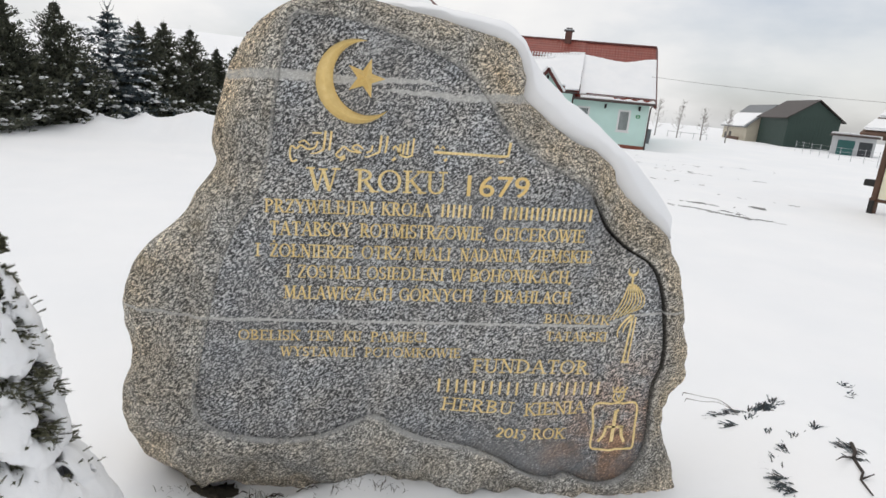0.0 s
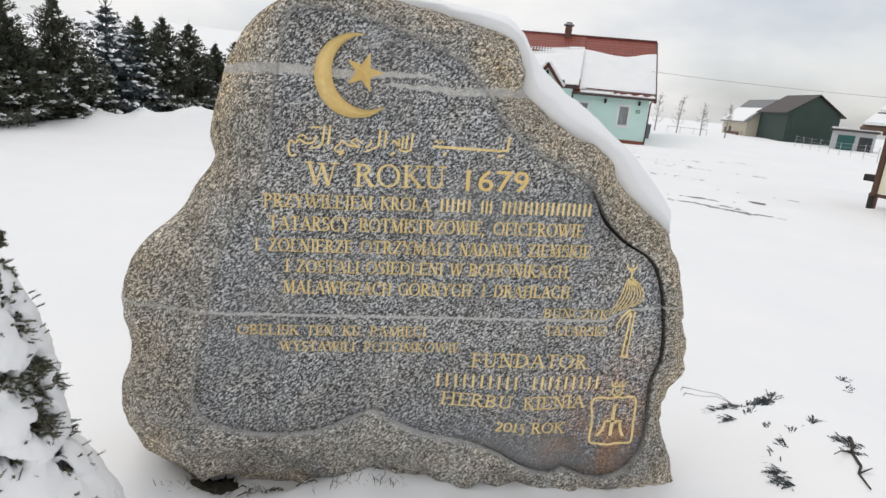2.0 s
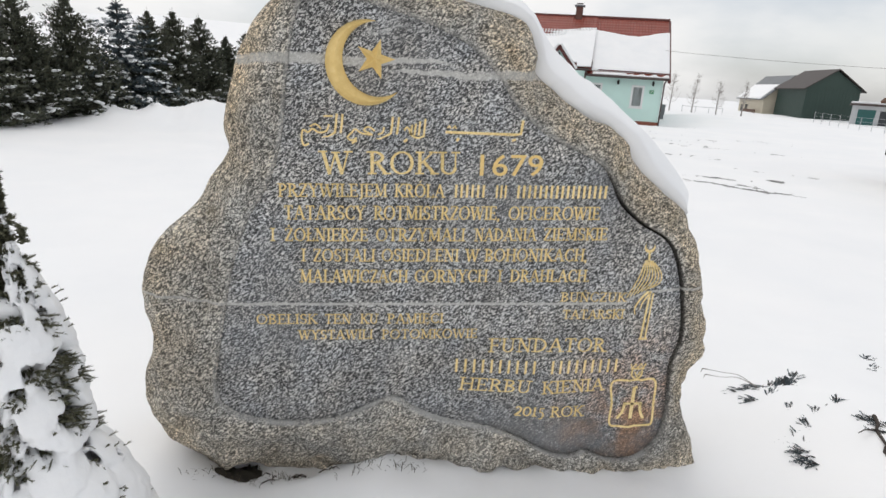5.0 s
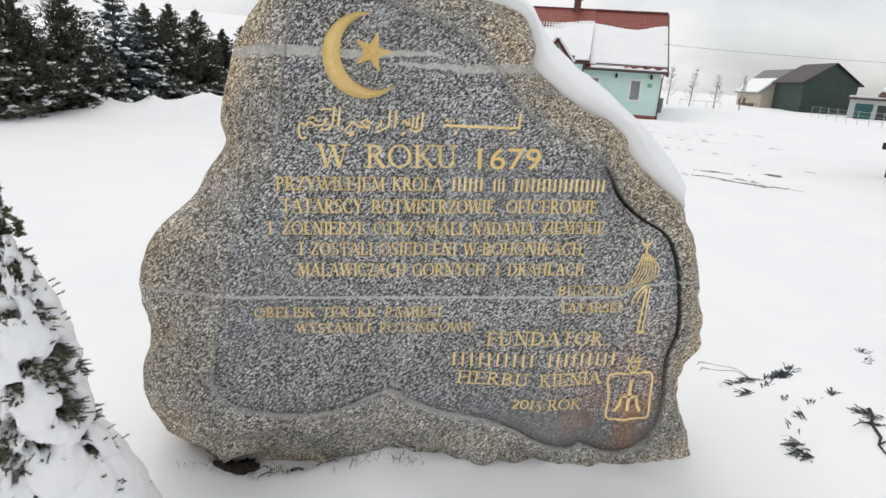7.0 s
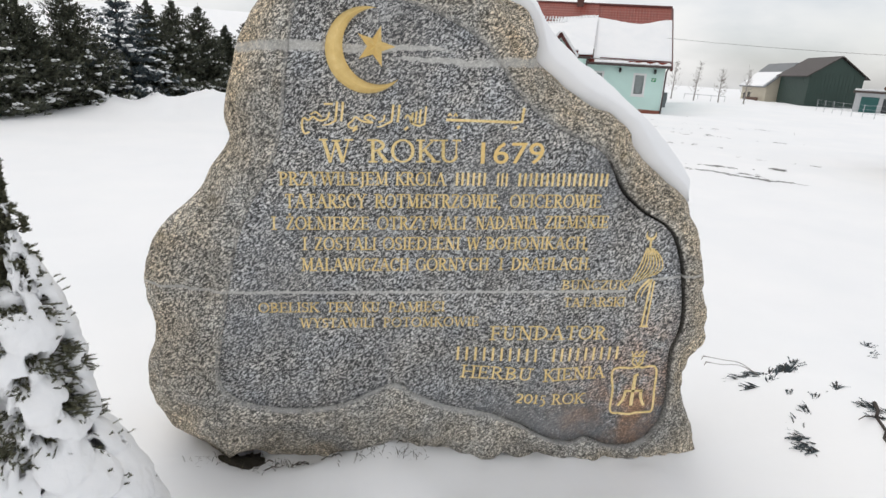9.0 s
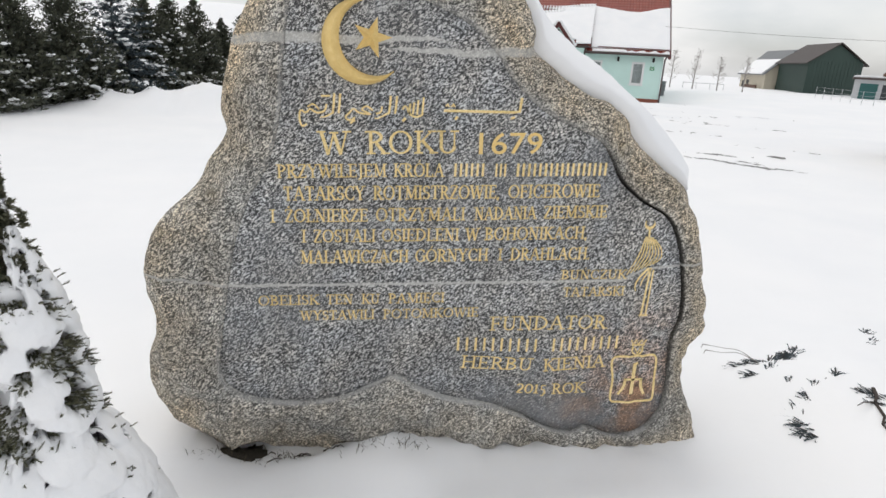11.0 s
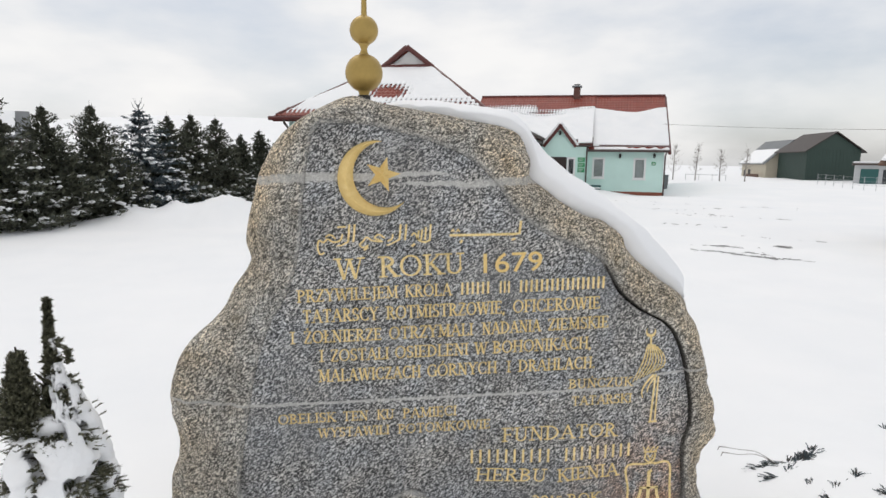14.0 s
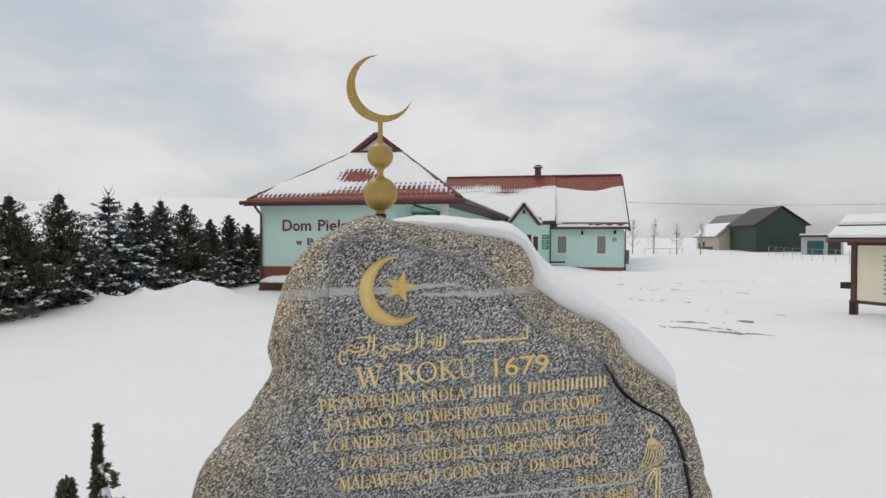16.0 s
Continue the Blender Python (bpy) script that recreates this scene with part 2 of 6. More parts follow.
def snow_material(name, big, fine):
    m = Mat(name, (0.86, 0.875, 0.90), 0.7)
    a, b = m.noise(big, 5.0, 0.55), m.noise(fine, 4.0, 0.6)
    m.colour(m.ramp(a, [(0.3, (0.85, 0.86, 0.875)), (0.7, (0.90, 0.90, 0.905))]))
    m.p.inputs["Subsurface Weight"].default_value = 0.0
    m.bump(b, 0.25, 0.006)
    m.bump(a, 0.3, 0.03)
    return m.m


def leaf(name, dark, light, rough=0.6):
    m = Mat(name, dark, rough)
    m.colour(m.ramp(m.island(), [(0.0, dark), (0.55, tuple((a + b) / 2 for a, b in zip(dark, light))), (1.0, light)]))
    return m.m


M_SNOW = snow_material("fresh_snow", 1.3, 26.0)
M_FIELD = snow_material("snow_field", 0.55, 9.0)
M_PAD = snow_material("clinging_snow", 9.0, 60.0)
M_GOLD, M_LETTER, M_FADED = gold_paint(), worn_gold("worn_gold_lettering", 0.33), worn_gold("faded_gold_lettering", 0.385)
M_BRASS = plain("gold_painted_metal", (0.42, 0.29, 0.09), 0.42, 0.55, 0.16, 9.0, 0.001)
M_IRON = plain("dark_iron", (0.03, 0.028, 0.026), 0.6, 0.3)
M_MINT = plain("mint_render", (0.61, 0.81, 0.755), 0.85, 0, 0.05, 1.2, 0.004, 40)
M_PLINTH = plain("red_brown_plinth", (0.24, 0.075, 0.045), 0.7, 0, 0.2, 4.0, 0.004)
M_TILE = plain("red_roof_tile", (0.23, 0.045, 0.028), 0.55, 0, 0.22, 2.0, 0.003)
M_TRIM = plain("oxblood_trim", (0.10, 0.024, 0.02), 0.5, 0, 0.12, 3.0)
M_DARKWOOD = plain("dark_brown_door", (0.035, 0.02, 0.016), 0.5, 0, 0.2, 8.0)
M_WHITE = plain("white_frame", (0.78, 0.79, 0.78), 0.45, 0, 0.04, 5.0)
M_SOFFIT = plain("brown_soffit", (0.07, 0.05, 0.045), 0.6, 0, 0.15, 4.0)
M_GREENSIGN = plain("green_sign", (0.01, 0.27, 0.09), 0.45, 0, 0.06, 6.0)
M_REDLETTER = plain("dark_red_letters", (0.17, 0.014, 0.018), 0.45, 0, 0.1, 5.0)
M_CURTAIN = plain("net_curtain", (0.48, 0.49, 0.49), 0.9, 0, 0.3, 6.0)
M_ROOM = plain("dim_interior", (0.05, 0.055, 0.06), 0.9, 0, 0.3, 3.0)
M_BARN = plain("dark_green_sheeting", (0.030, 0.056, 0.046), 0.55, 0.1, 0.12, 1.0, 0.003)
M_BARNROOF = plain("dark_brown_sheeting", (0.045, 0.035, 0.032), 0.6, 0.1, 0.15, 1.5)
M_GREYROOF = plain("grey_sheeting", (0.16, 0.17, 0.18), 0.6, 0, 0.15, 1.5)
M_CREAM = plain("cream_render", (0.55, 0.50, 0.40), 0.85, 0, 0.1, 1.0)
M_TEAL = plain("teal_gate", (0.018, 0.10, 0.095), 0.5, 0, 0.1, 2.0)
M_TIMBER = plain("brown_timber", (0.10, 0.05, 0.03), 0.65, 0, 0.3, 7.0, 0.004)
M_BOARD = plain("cream_notice_panel", (0.88, 0.83, 0.64), 0.55, 0, 0.04, 2.0)
M_INK = plain("dark_print", (0.05, 0.05, 0.05), 0.6)
M_BARK = plain("grey_brown_bark", (0.05, 0.04, 0.034), 0.9, 0, 0.35, 12.0, 0.006)
M_TWIG = plain("bare_twigs", (0.29, 0.265, 0.25), 0.9, 0, 0.25, 8.0)
M_GRASS = leaf("dead_grass", (0.025, 0.022, 0.012), (0.10, 0.08, 0.045), 0.85)
M_THUJA = leaf("thuja_foliage", (0.022, 0.028, 0.020), (0.110, 0.115, 0.075))
M_SPRUCE = leaf("blue_spruce_needles", (0.022, 0.034, 0.040), (0.12, 0.155, 0.175))
M_NEEDLE = leaf("dwarf_spruce_needles", (0.045, 0.049, 0.032), (0.175, 0.17, 0.10))
# soil, with the shadow under the boulder put into its dark colour
M_EARTH_SHADE = plain("earth_and_shade", (0.035, 0.03, 0.022), 0.9, 0, 0.4, 6.0, 0.01)
M_FLUE = plain("sooty_brick", (0.11, 0.05, 0.04), 0.8, 0, 0.25, 6.0)
M_GLAZING = plain("dark_teal_glazing", (0.075, 0.165, 0.165), 0.15, 0, 0.3, 1.5, 0.0005)
M_STUBBLE_SHADE = plain("worn_snow_and_shadow", (0.26, 0.255, 0.25), 0.9, 0, 0.4, 6.0, 0.004)
M_FENCE = plain("fence_metal", (0.50, 0.51, 0.52), 0.6, 0.4, 0.1)


def glass_material():
    m = Mat("window_glass", (0.9, 0.95, 0.95), 0.04)
    m.p.inputs["Transmission Weight"].default_value = 1.0
    m.p.inputs["IOR"].default_value = 1.45
    return m.m


M_GLASS = glass_material()


# ---- mesh helpers ----
def finish(bm, name, material, smooth=None):
    me = bpy.data.meshes.new(name)
    bm.normal_update()
    bm.to_mesh(me)
    bm.free()
    for mat in material if isinstance(material, (list, tuple)) else [material]:
        me.materials.append(mat)
    if smooth is not None:
        for p in me.polygons:
            p.use_smooth = True
        if smooth < 180:
            me.set_sharp_from_angle(angle=radians(smooth))
    return me


def part(name, bm, material, parent=None, label="", smooth=None):
    ob = new(name, finish(bm, name, material, smooth))
    ob.parent = parent
    return tagged(ob, label)


def thing(name, m, label, category, group="", kind=""):
    ob = new(name)
    ob.matrix_world = m
    ob.empty_display_size = 0.1
    return tagged(ob, label, category, group, kind)


def mesh_part(name, verts, faces, material, parent=None, label="", smooth=None):
    me = bpy.data.meshes.new(name)
    me.from_pydata(verts, [], faces)
    for mat in material if isinstance(material, (list, tuple)) else [material]:
        me.materials.append(mat)
    me.update()
    if smooth is not None:
        me.polygons.foreach_set("use_smooth", [True] * len(me.polygons))
        if smooth < 180:
            me.set_sharp_from_angle(angle=radians(smooth))
    ob = new(name, me)
    ob.parent = parent
    return tagged(ob, label)


def box(bm, x0, x1, y0, y1, z0, z1, bevel=0.0):
    r = bmesh.ops.create_cube(bm, size=1.0)
    m = Matrix.LocRotScale(((x0 + x1) / 2, (y0 + y1) / 2, (z0 + z1) / 2), None, (x1 - x0, y1 - y0, z1 - z0))
    bmesh.ops.transform(bm, matrix=m, verts=r["verts"])
    if bevel:
        edges = list({e for v in r["verts"] for e in v.link_edges})
        bmesh.ops.bevel(bm, geom=edges, offset=bevel, segments=2, affect="EDGES")
    return bm


def boxed(*a, **k):
    return box(bmesh.new(), *a, **k)


def prism(bm, poly, y0, y1):
    """A polygon in x and z, made solid from y0 to y1."""
    front = [bm.verts.new((x, y0, z)) for x, z in poly]
    back = [bm.verts.new((x, y1, z)) for x, z in poly]
    bm.faces.new(front)
    bm.faces.new(back[::-1])
    n = len(poly)
    for i in range(n):
        j = (i + 1) % n
        bm.faces.new((front[j], front[i], back[i], back[j]))
    bmesh.ops.recalc_face_normals(bm, faces=bm.faces[:])
    return bm


def tube(bm, pts, radii, seg=8, caps=True):
    """A round bar along points, with a radius at each."""
    pts = [Vector(p) for p in pts]
    if isinstance(radii, (int, float)):
        radii = [radii] * len(pts)
    rings = []
    for i, p in enumerate(pts):
        d = (pts[min(i + 1, len(pts) - 1)] - pts[max(i - 1, 0)]).normalized()
        a = d.orthogonal().normalized() if i == 0 else (rings_a - d * rings_a.dot(d)).normalized()
        rings_a = a
        b = d.cross(a)
        rings.append([bm.verts.new(p + (a * math.cos(t) + b * math.sin(t)) * radii[i]) for t in (2 * math.pi * k / seg for k in range(seg))])
    for r0, r1 in zip(rings, rings[1:]):
        for k in range(seg):
            bm.faces.new((r0[k], r0[(k + 1) % seg], r1[(k + 1) % seg], r1[k]))
    if caps:
        bm.faces.new(rings[0][::-1])
        bm.faces.new(rings[-1])
    return bm


def lathe(bm, profile, seg=40):
    """A turned shape round z from (radius, z) pairs."""
    rings = []
    for r, z in profile:
        rings.append([bm.verts.new((r * math.cos(t), r * math.sin(t), z)) for t in (2 * math.pi * k / seg for k in range(seg))])
    for r0, r1 in zip(rings, rings[1:]):
        for k in range(seg):
            bm.faces.new((r0[k], r0[(k + 1) % seg], r1[(k + 1) % seg], r1[k]))
    bm.faces.new(rings[0][::-1])
    bm.faces.new(rings[-1])
    return bm


def spline(pts, n, closed=False):
    """Points along a smooth curve through pts, even in length."""
    p = np.array(pts, float)
    k = len(p)
    out = []
    for i in range(k if closed else k - 1):
        a, b = p[i], p[(i + 1) % k]
        m0 = (b - (p[i - 1] if closed or i else a)) / 2
        m1 = ((p[(i + 2) % k] if closed or i + 2 < k else b) - a) / 2
        for s in np.linspace(0, 1, 12, endpoint=False):
            out.append((2 * s**3 - 3 * s**2 + 1) * a + (s**3 - 2 * s**2 + s) * m0 + (-2 * s**3 + 3 * s**2) * b + (s**3 - s**2) * m1)
    out.append(p[0] if closed else p[-1])
    out = np.array(out)
    length = np.concatenate([[0], np.cumsum(np.linalg.norm(np.diff(out, axis=0), axis=1))])
    q = np.linspace(0, length[-1], n, endpoint=not closed)
    return np.stack([np.interp(q, length, out[:, c]) for c in range(out.shape[1])], 1)


def fbm(x, y, z, octaves=4, seed=0.0):
    return noise.fractal(Vector((x + seed, y - seed * 0.7, z + seed * 1.3)), 0.9, 2.1, octaves)


def smooth01(x, a, b):
    t = min(1.0, max(0.0, (x - a) / (b - a)))
    return t * t * (3 - 2 * t)


# ---- ground ----
def ground_height(x, y):
    r = math.hypot(x, y)
    z = 0.45 * smooth01(r, 5, 34) + 0.45 * smooth01(r, 34, 80)
    near = 1 - smooth01(r, 3.0, 8.0)
    z += near * (-0.035 * max(-2.0, min(2.4, x)) - 0.01)
    # drift in front of the boulder's middle, hollow under its corner
    z += 0.10 * math.exp(-((x - 0.10) / 0.33) ** 2 - ((y + 0.05) / 0.30) ** 2)
    z -= 0.05 * math.exp(-((x + 0.58) / 0.26) ** 2 - ((y + 0.02) / 0.22) ** 2)
    z -= 0.13 * math.exp(-((x + 0.61) / 0.11) ** 2 - ((y - 0.20) / 0.12) ** 2)
    z -= 0.085 * math.exp(-((x + 0.26) / 0.24) ** 2 - ((y - 0.12) / 0.13) ** 2)
    ring = math.exp(-((y + 0.15) / 0.35) ** 2) * (1 - smooth01(abs(x - 0.4), 1.3, 2.0))
    z += 0.030 * ring * fbm(x * 5.0, y * 5.0, 0.0, 4, 6.0)
    # shovelled bank before the conifers
    for bx, by, h, wx, wy, turn in ((-3.68, 16.7, 0.70, 1.2, 0.9, 0.5), (-5.65, 15.9, 0.46, 1.2, 0.8, 0.5)):
        dx, dy = x - bx, y - by
        c, s = math.cos(turn), math.sin(turn)
        u, v = dx * c + dy * s, -dx * s + dy * c
        z += h * math.exp(-abs(u / wx) ** 1.9 - abs(v / wy) ** 1.9) * (1 + 0.30 * fbm(x * 1.7, y * 1.7, 0.0, 4, 5.0))
    # low shrubs buried beside the boulder
    for bx, by, h, w in ((2.75, 0.30, 0.16, 0.55), (3.3, -0.25, 0.22, 0.6), (2.5, -0.45, 0.10, 0.4), (3.7, 0.8, 0.15, 0.7)):
        z += h * math.exp(-((x - bx) ** 2 + (y - by) ** 2) / (w * w))
    # bank behind the boulder towards the yard
    z += 0.10 * math.exp(-((x - 4.5) / 2.2) ** 2 - ((y - 4.5) / 1.4) ** 2)
    # banks at the house
    for bx, by, h, w in ((14.6, 30.6, 0.16, 1.6), (17.2, 29.6, -0.44, 2.4), (-1.6, 19.2, 0.25, 1.2), (22.5, 33.5, 0.35, 4.0), (28.0, 30.0, 0.25, 6.0)):
        z += h * math.exp(-((x - bx) ** 2 + (y - by) ** 2) / (w * w))
    # snowy hillside far off
    az = math.degrees(math.atan2(x, y))
    z += 19.0 * smooth01(r, 70, 300) * (1 - smooth01(az, 4, 24)) * smooth01(az, -50, -12)
    z += 0.05 * fbm(x * 0.35, y * 0.35, 0.0, 4, 3.0) * smooth01(r, 1.5, 6) + 0.012 * fbm(x * 2.0, y * 2.0, 0.5, 3)
    z += (0.07 * fbm(x * 0.8, y * 0.8, 0.0, 4, 9.0) + 0.03 * fbm(x * 2.6, y * 2.6, 0.0, 3, 2.0)) * math.exp(-((x - 13) / 8) ** 2 - ((y - 17) / 11) ** 2)
    return z


def axis(centre, fine, span, far, grow):
    side = [0.0]
    step = fine
    while side[-1] < far:
        if side[-1] > span:
            step *= grow
        side.append(side[-1] + step)
    return [centre - s for s in side[:0:-1]] + [centre + s for s in side]


def build_ground():
    xs, ys = axis(0.8, 0.07, 2.9, 3000, 1.028), axis(0.2, 0.07, 1.6, 3000, 1.026)
    verts = [(x, y, ground_height(x, y)) for y in ys for x in xs]
    w = len(xs)
    faces = [(j * w + i, j * w + i + 1, (j + 1) * w + i + 1, (j + 1) * w + i) for j in range(len(ys) - 1) for i in range(w - 1)]
    g = mesh_part("ground", verts, faces, M_FIELD, smooth=180)
    tagged(g, "open field under deep smooth white snow", "snowy ground", kind="structure")


build_ground()

# ---- the boulder ----
OUTLINE = [(-0.12, 2.315), (-0.02, 2.288), (0.155, 2.262), (0.365, 2.225), (0.565, 2.195), (0.655, 2.15), (0.695, 2.06), (0.71, 1.965), (0.775, 1.912), (0.89, 1.828),
           (1.00, 1.768), (1.085, 1.747), (1.15, 1.708), (1.215, 1.655), (1.275, 1.565), (1.43, 1.434), (1.575, 1.336), (1.645, 1.22), (1.695, 1.09), (1.725, 0.935),
           (1.785, 0.775), (1.818, 0.65), (1.815, 0.544), (1.728, 0.376), (1.738, 0.265), (1.838, 0.07), (1.885, -0.06), (1.86, -0.22), (1.0, -0.25), (0.3, -0.20),
           (-0.2, -0.085), (-0.50, -0.065), (-0.59, -0.055), (-0.67, -0.06), (-0.73, -0.09), (-0.80, -0.05), (-0.90, 0.087), (-0.985, 0.215), (-1.03, 0.30), (-1.02, 0.49),
           (-0.985, 0.626), (-1.008, 0.80), (-0.997, 0.969)]
OUTLINE += [(-0.962, 1.087), (-0.898, 1.179), (-0.80, 1.27), (-0.75, 1.33), (-0.712, 1.411), (-0.633, 1.535), (-0.652, 1.63), (-0.634, 1.739), (-0.597, 1.89), (-0.565, 1.99), (-0.495, 2.11), (-0.412, 2.19), (-0.30, 2.255), (-0.20, 2.305)]
DRESSED = [(-0.22, 2.19), (-0.32, 2.15), (-0.37, 1.86), (-0.39, 1.63), (-0.44, 1.44), (-0.53, 1.27), (-0.59, 1.09), (-0.63, 0.88), (-0.66, 0.69), (-0.68, 0.52),
           (-0.66, 0.41), (-0.56, 0.335), (-0.35, 0.295), (-0.14, 0.31), (0.03, 0.38), (0.13, 0.415), (0.25, 0.345), (0.39, 0.285), (0.60, 0.235), (0.78, 0.165),
           (0.94, 0.075), (1.07, 0.045), (1.16, 0.07), (1.29, 0.015), (1.42, 0.015), (1.51, 0.065), (1.57, 0.17), (1.58, 0.32), (1.56, 0.55), (1.59, 0.69),
           (1.58, 0.83), (1.53, 1.04), (1.475, 1.165), (1.41, 1.235), (1.28, 1.302), (1.165, 1.394), (1.10, 1.50), (1.04, 1.575), (0.91, 1.634), (0.75, 1.702),
           (0.61, 1.816), (0.52, 1.93), (0.40, 2.035), (0.20, 2.12), (-0.05, 2.18)]
CORE = np.array((0.35, 1.05))


def crossing(poly, direction):
    """How far a ray from CORE goes before it leaves the polygon."""
    best = 0.05
    for a, b in zip(poly, np.roll(poly, -1, 0)):
        e, w = b - a, a - CORE
        den = direction[0] * e[1] - direction[1] * e[0]
        if abs(den) < 1e-9:
            continue
        k = (w[0] * e[1] - w[1] * e[0]) / den
        s = (w[0] * direction[1] - w[1] * direction[0]) / den
        if k > 0 and -1e-6 <= s <= 1 + 1e-6:
            best = max(best, k)
    return best


def build_monument():
    base = thing("memorial_stone", pose(0, 0, 0), "large grey granite boulder with gilded inscription, standing in snow", "monument")
    n = 560
    rim, face = spline(OUTLINE, n, True), spline(DRESSED, 700, True)
    verts, faces, pv, pf = [], [], [], []
    inner = 14
    cols, pcols, skins, lips, cracks = [], [], [], [], []
    for i in range(n):
        d = rim[i] - CORE
        length = float(np.linalg.norm(d))
        d = d / length
        edge = min(crossing(face, d), length - 0.03)
        ang = math.atan2(d[1], d[0])
        right = smooth01(d[0] + 0.35 * d[1], -0.1, 0.5)
        low = smooth01(-d[1], 0.2, 0.7)
        left = smooth01(-d[0], 0.2, 0.8)
        step = 0.005 + 0.006 * right * (1 - low) + 0.022 * low
        groove = 0.004 + 0.072 * right * (1 - 0.40 * low) * smooth01(0.66 - d[1], 0.0, 0.4)
        back = 0.13 + 0.06 * left + 0.05 * low
        # dressed face: nearly plane, slightly dished at its border
        col = []
        for k in range(1, inner + 1):
            r = (edge - 0.007) * (k / (inner - 1)) ** 0.8 if k < inner else edge - 0.004
            x, z = CORE + d * r
            y = 0.0 if k < inner else groove
            pv.append((x, y, z))
            col.append(len(pv) - 1)
        pcols.append(col)
        col = []
        rows = [(edge - 0.006, groove + 0.003), (edge + 0.004, groove * 0.9), (edge + 0.009, -step * 0.4), (edge + 0.020, -step)]
        m = 26
        for k in range(1, m + 1):
            s = k / m
            rows.append((edge + 0.020 + (length - edge - 0.020) * (1 - (1 - s) ** 1.5), None))
        for k, (r, y) in enumerate(rows):
            x, z = CORE + d * r
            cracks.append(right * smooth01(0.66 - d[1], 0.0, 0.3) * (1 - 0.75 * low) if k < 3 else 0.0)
            if y is None:
                s = (r - edge - 0.020) / max(1e-6, length - edge - 0.020)
                y = -step + back * (0.55 * s ** 1.6 + 0.45 * (1 - math.sqrt(max(0.0, 1 - s * s))))
                lump = 0.060 * fbm(x * 3.6, y * 3.6, z * 3.6, 3, 2.0) + 0.012 * fbm(x * 19, y * 19, z * 19, 4, 5.0)
                chip = abs(noise.noise(Vector((x * 7.0, 4.0, z * 7.0)))) * 0.038
                y += (lump - chip) * smooth01(s, 0.0, 0.25)
            verts.append((x, y, z))
            lips.append((1 - smooth01(r, edge + 0.008, edge + 0.022)) * max(low * (1 - right * (1 - low)), 0.35 * left, 0.55 * smooth01(d[1], 0.35, 0.7)))
            skins.append(smooth01((r - edge) / max(0.05, length - edge), 0.25 - 0.25 * right, 0.95 - 0.45 * right) * (1 - 0.45 * low) * (0.45 + 0.55 * max(left, right)))
            col.append(len(verts) - 1)
        # flank and back
        y0 = verts[-1][1]
        for k in range(1, 19):
            s = k / 18
            swell = -0.05 * s
            r = length + swell - 0.55 * length * max(0.0, s - 0.62) / 0.38 * smooth01(s, 0.6, 1.0)
            x, z = CORE + d * r
            y = y0 + (0.62 - y0) * (s / 0.7 if s < 0.7 else 1 + 0.05 * (s - 0.7))
            wob = 0.02 * (fbm(x * 3.5, y * 3.5, z * 3.5, 2, 2.0) - 0.5)
            verts.append((x + d[0] * wob, y + wob * 0.6, z + d[1] * wob))
            skins.append(0.8)
            lips.append(0.0)
            cracks.append(0.0)
            col.append(len(verts) - 1)
        cols.append(col)
    for c0, c1 in zip(cols, cols[1:] + cols[:1]):
        for a in range(len(c0) - 1):
            faces.append((c0[a], c0[a + 1], c1[a + 1], c1[a]))
    verts.append((CORE[0], 0.66, CORE[1]))
    for c0, c1 in zip(cols, cols[1:] + cols[:1]):
        faces.append((c0[-1], len(verts) - 1, c1[-1]))
    skins.append(0.8)
    lips.append(0.0)
    cracks.append(0.0)
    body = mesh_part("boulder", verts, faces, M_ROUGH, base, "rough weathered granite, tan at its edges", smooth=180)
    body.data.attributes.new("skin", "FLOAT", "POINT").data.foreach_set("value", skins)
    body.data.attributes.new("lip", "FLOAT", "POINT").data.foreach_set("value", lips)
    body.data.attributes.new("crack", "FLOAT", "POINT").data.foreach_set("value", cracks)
    pv.append((CORE[0], 0.0, CORE[1]))
    for c0, c1 in zip(pcols, pcols[1:] + pcols[:1]):
        pf.append((len(pv) - 1, c0[0], c1[0]))
        for a in range(inner - 1):
            pf.append((c0[a], c0[a + 1], c1[a + 1], c1[a]))
    mesh_part("dressed_face", pv, pf, M_PANEL, base, "smoother blue-grey dressed granite face", smooth=180)
    return base


STONE = build_monument()


# ---- inscription ----
def text_mesh(body, depth=0.003, bold=0.0, spacing=1.0, shear=0.0):
    cu = bpy.data.curves.new("letters", "FONT")
    cu.body, cu.extrude, cu.offset = body, depth, bold
    cu.space_character, cu.resolution_u, cu.shear = spacing, 3, shear
    ob = bpy.data.objects.new("letters", cu)
    scene.collection.objects.link(ob)
    dg = bpy.context.evaluated_depsgraph_get()
    me = bpy.data.meshes.new_from_object(ob.evaluated_get(dg))
    bpy.data.objects.remove(ob)
    bpy.data.curves.remove(cu)
    return me


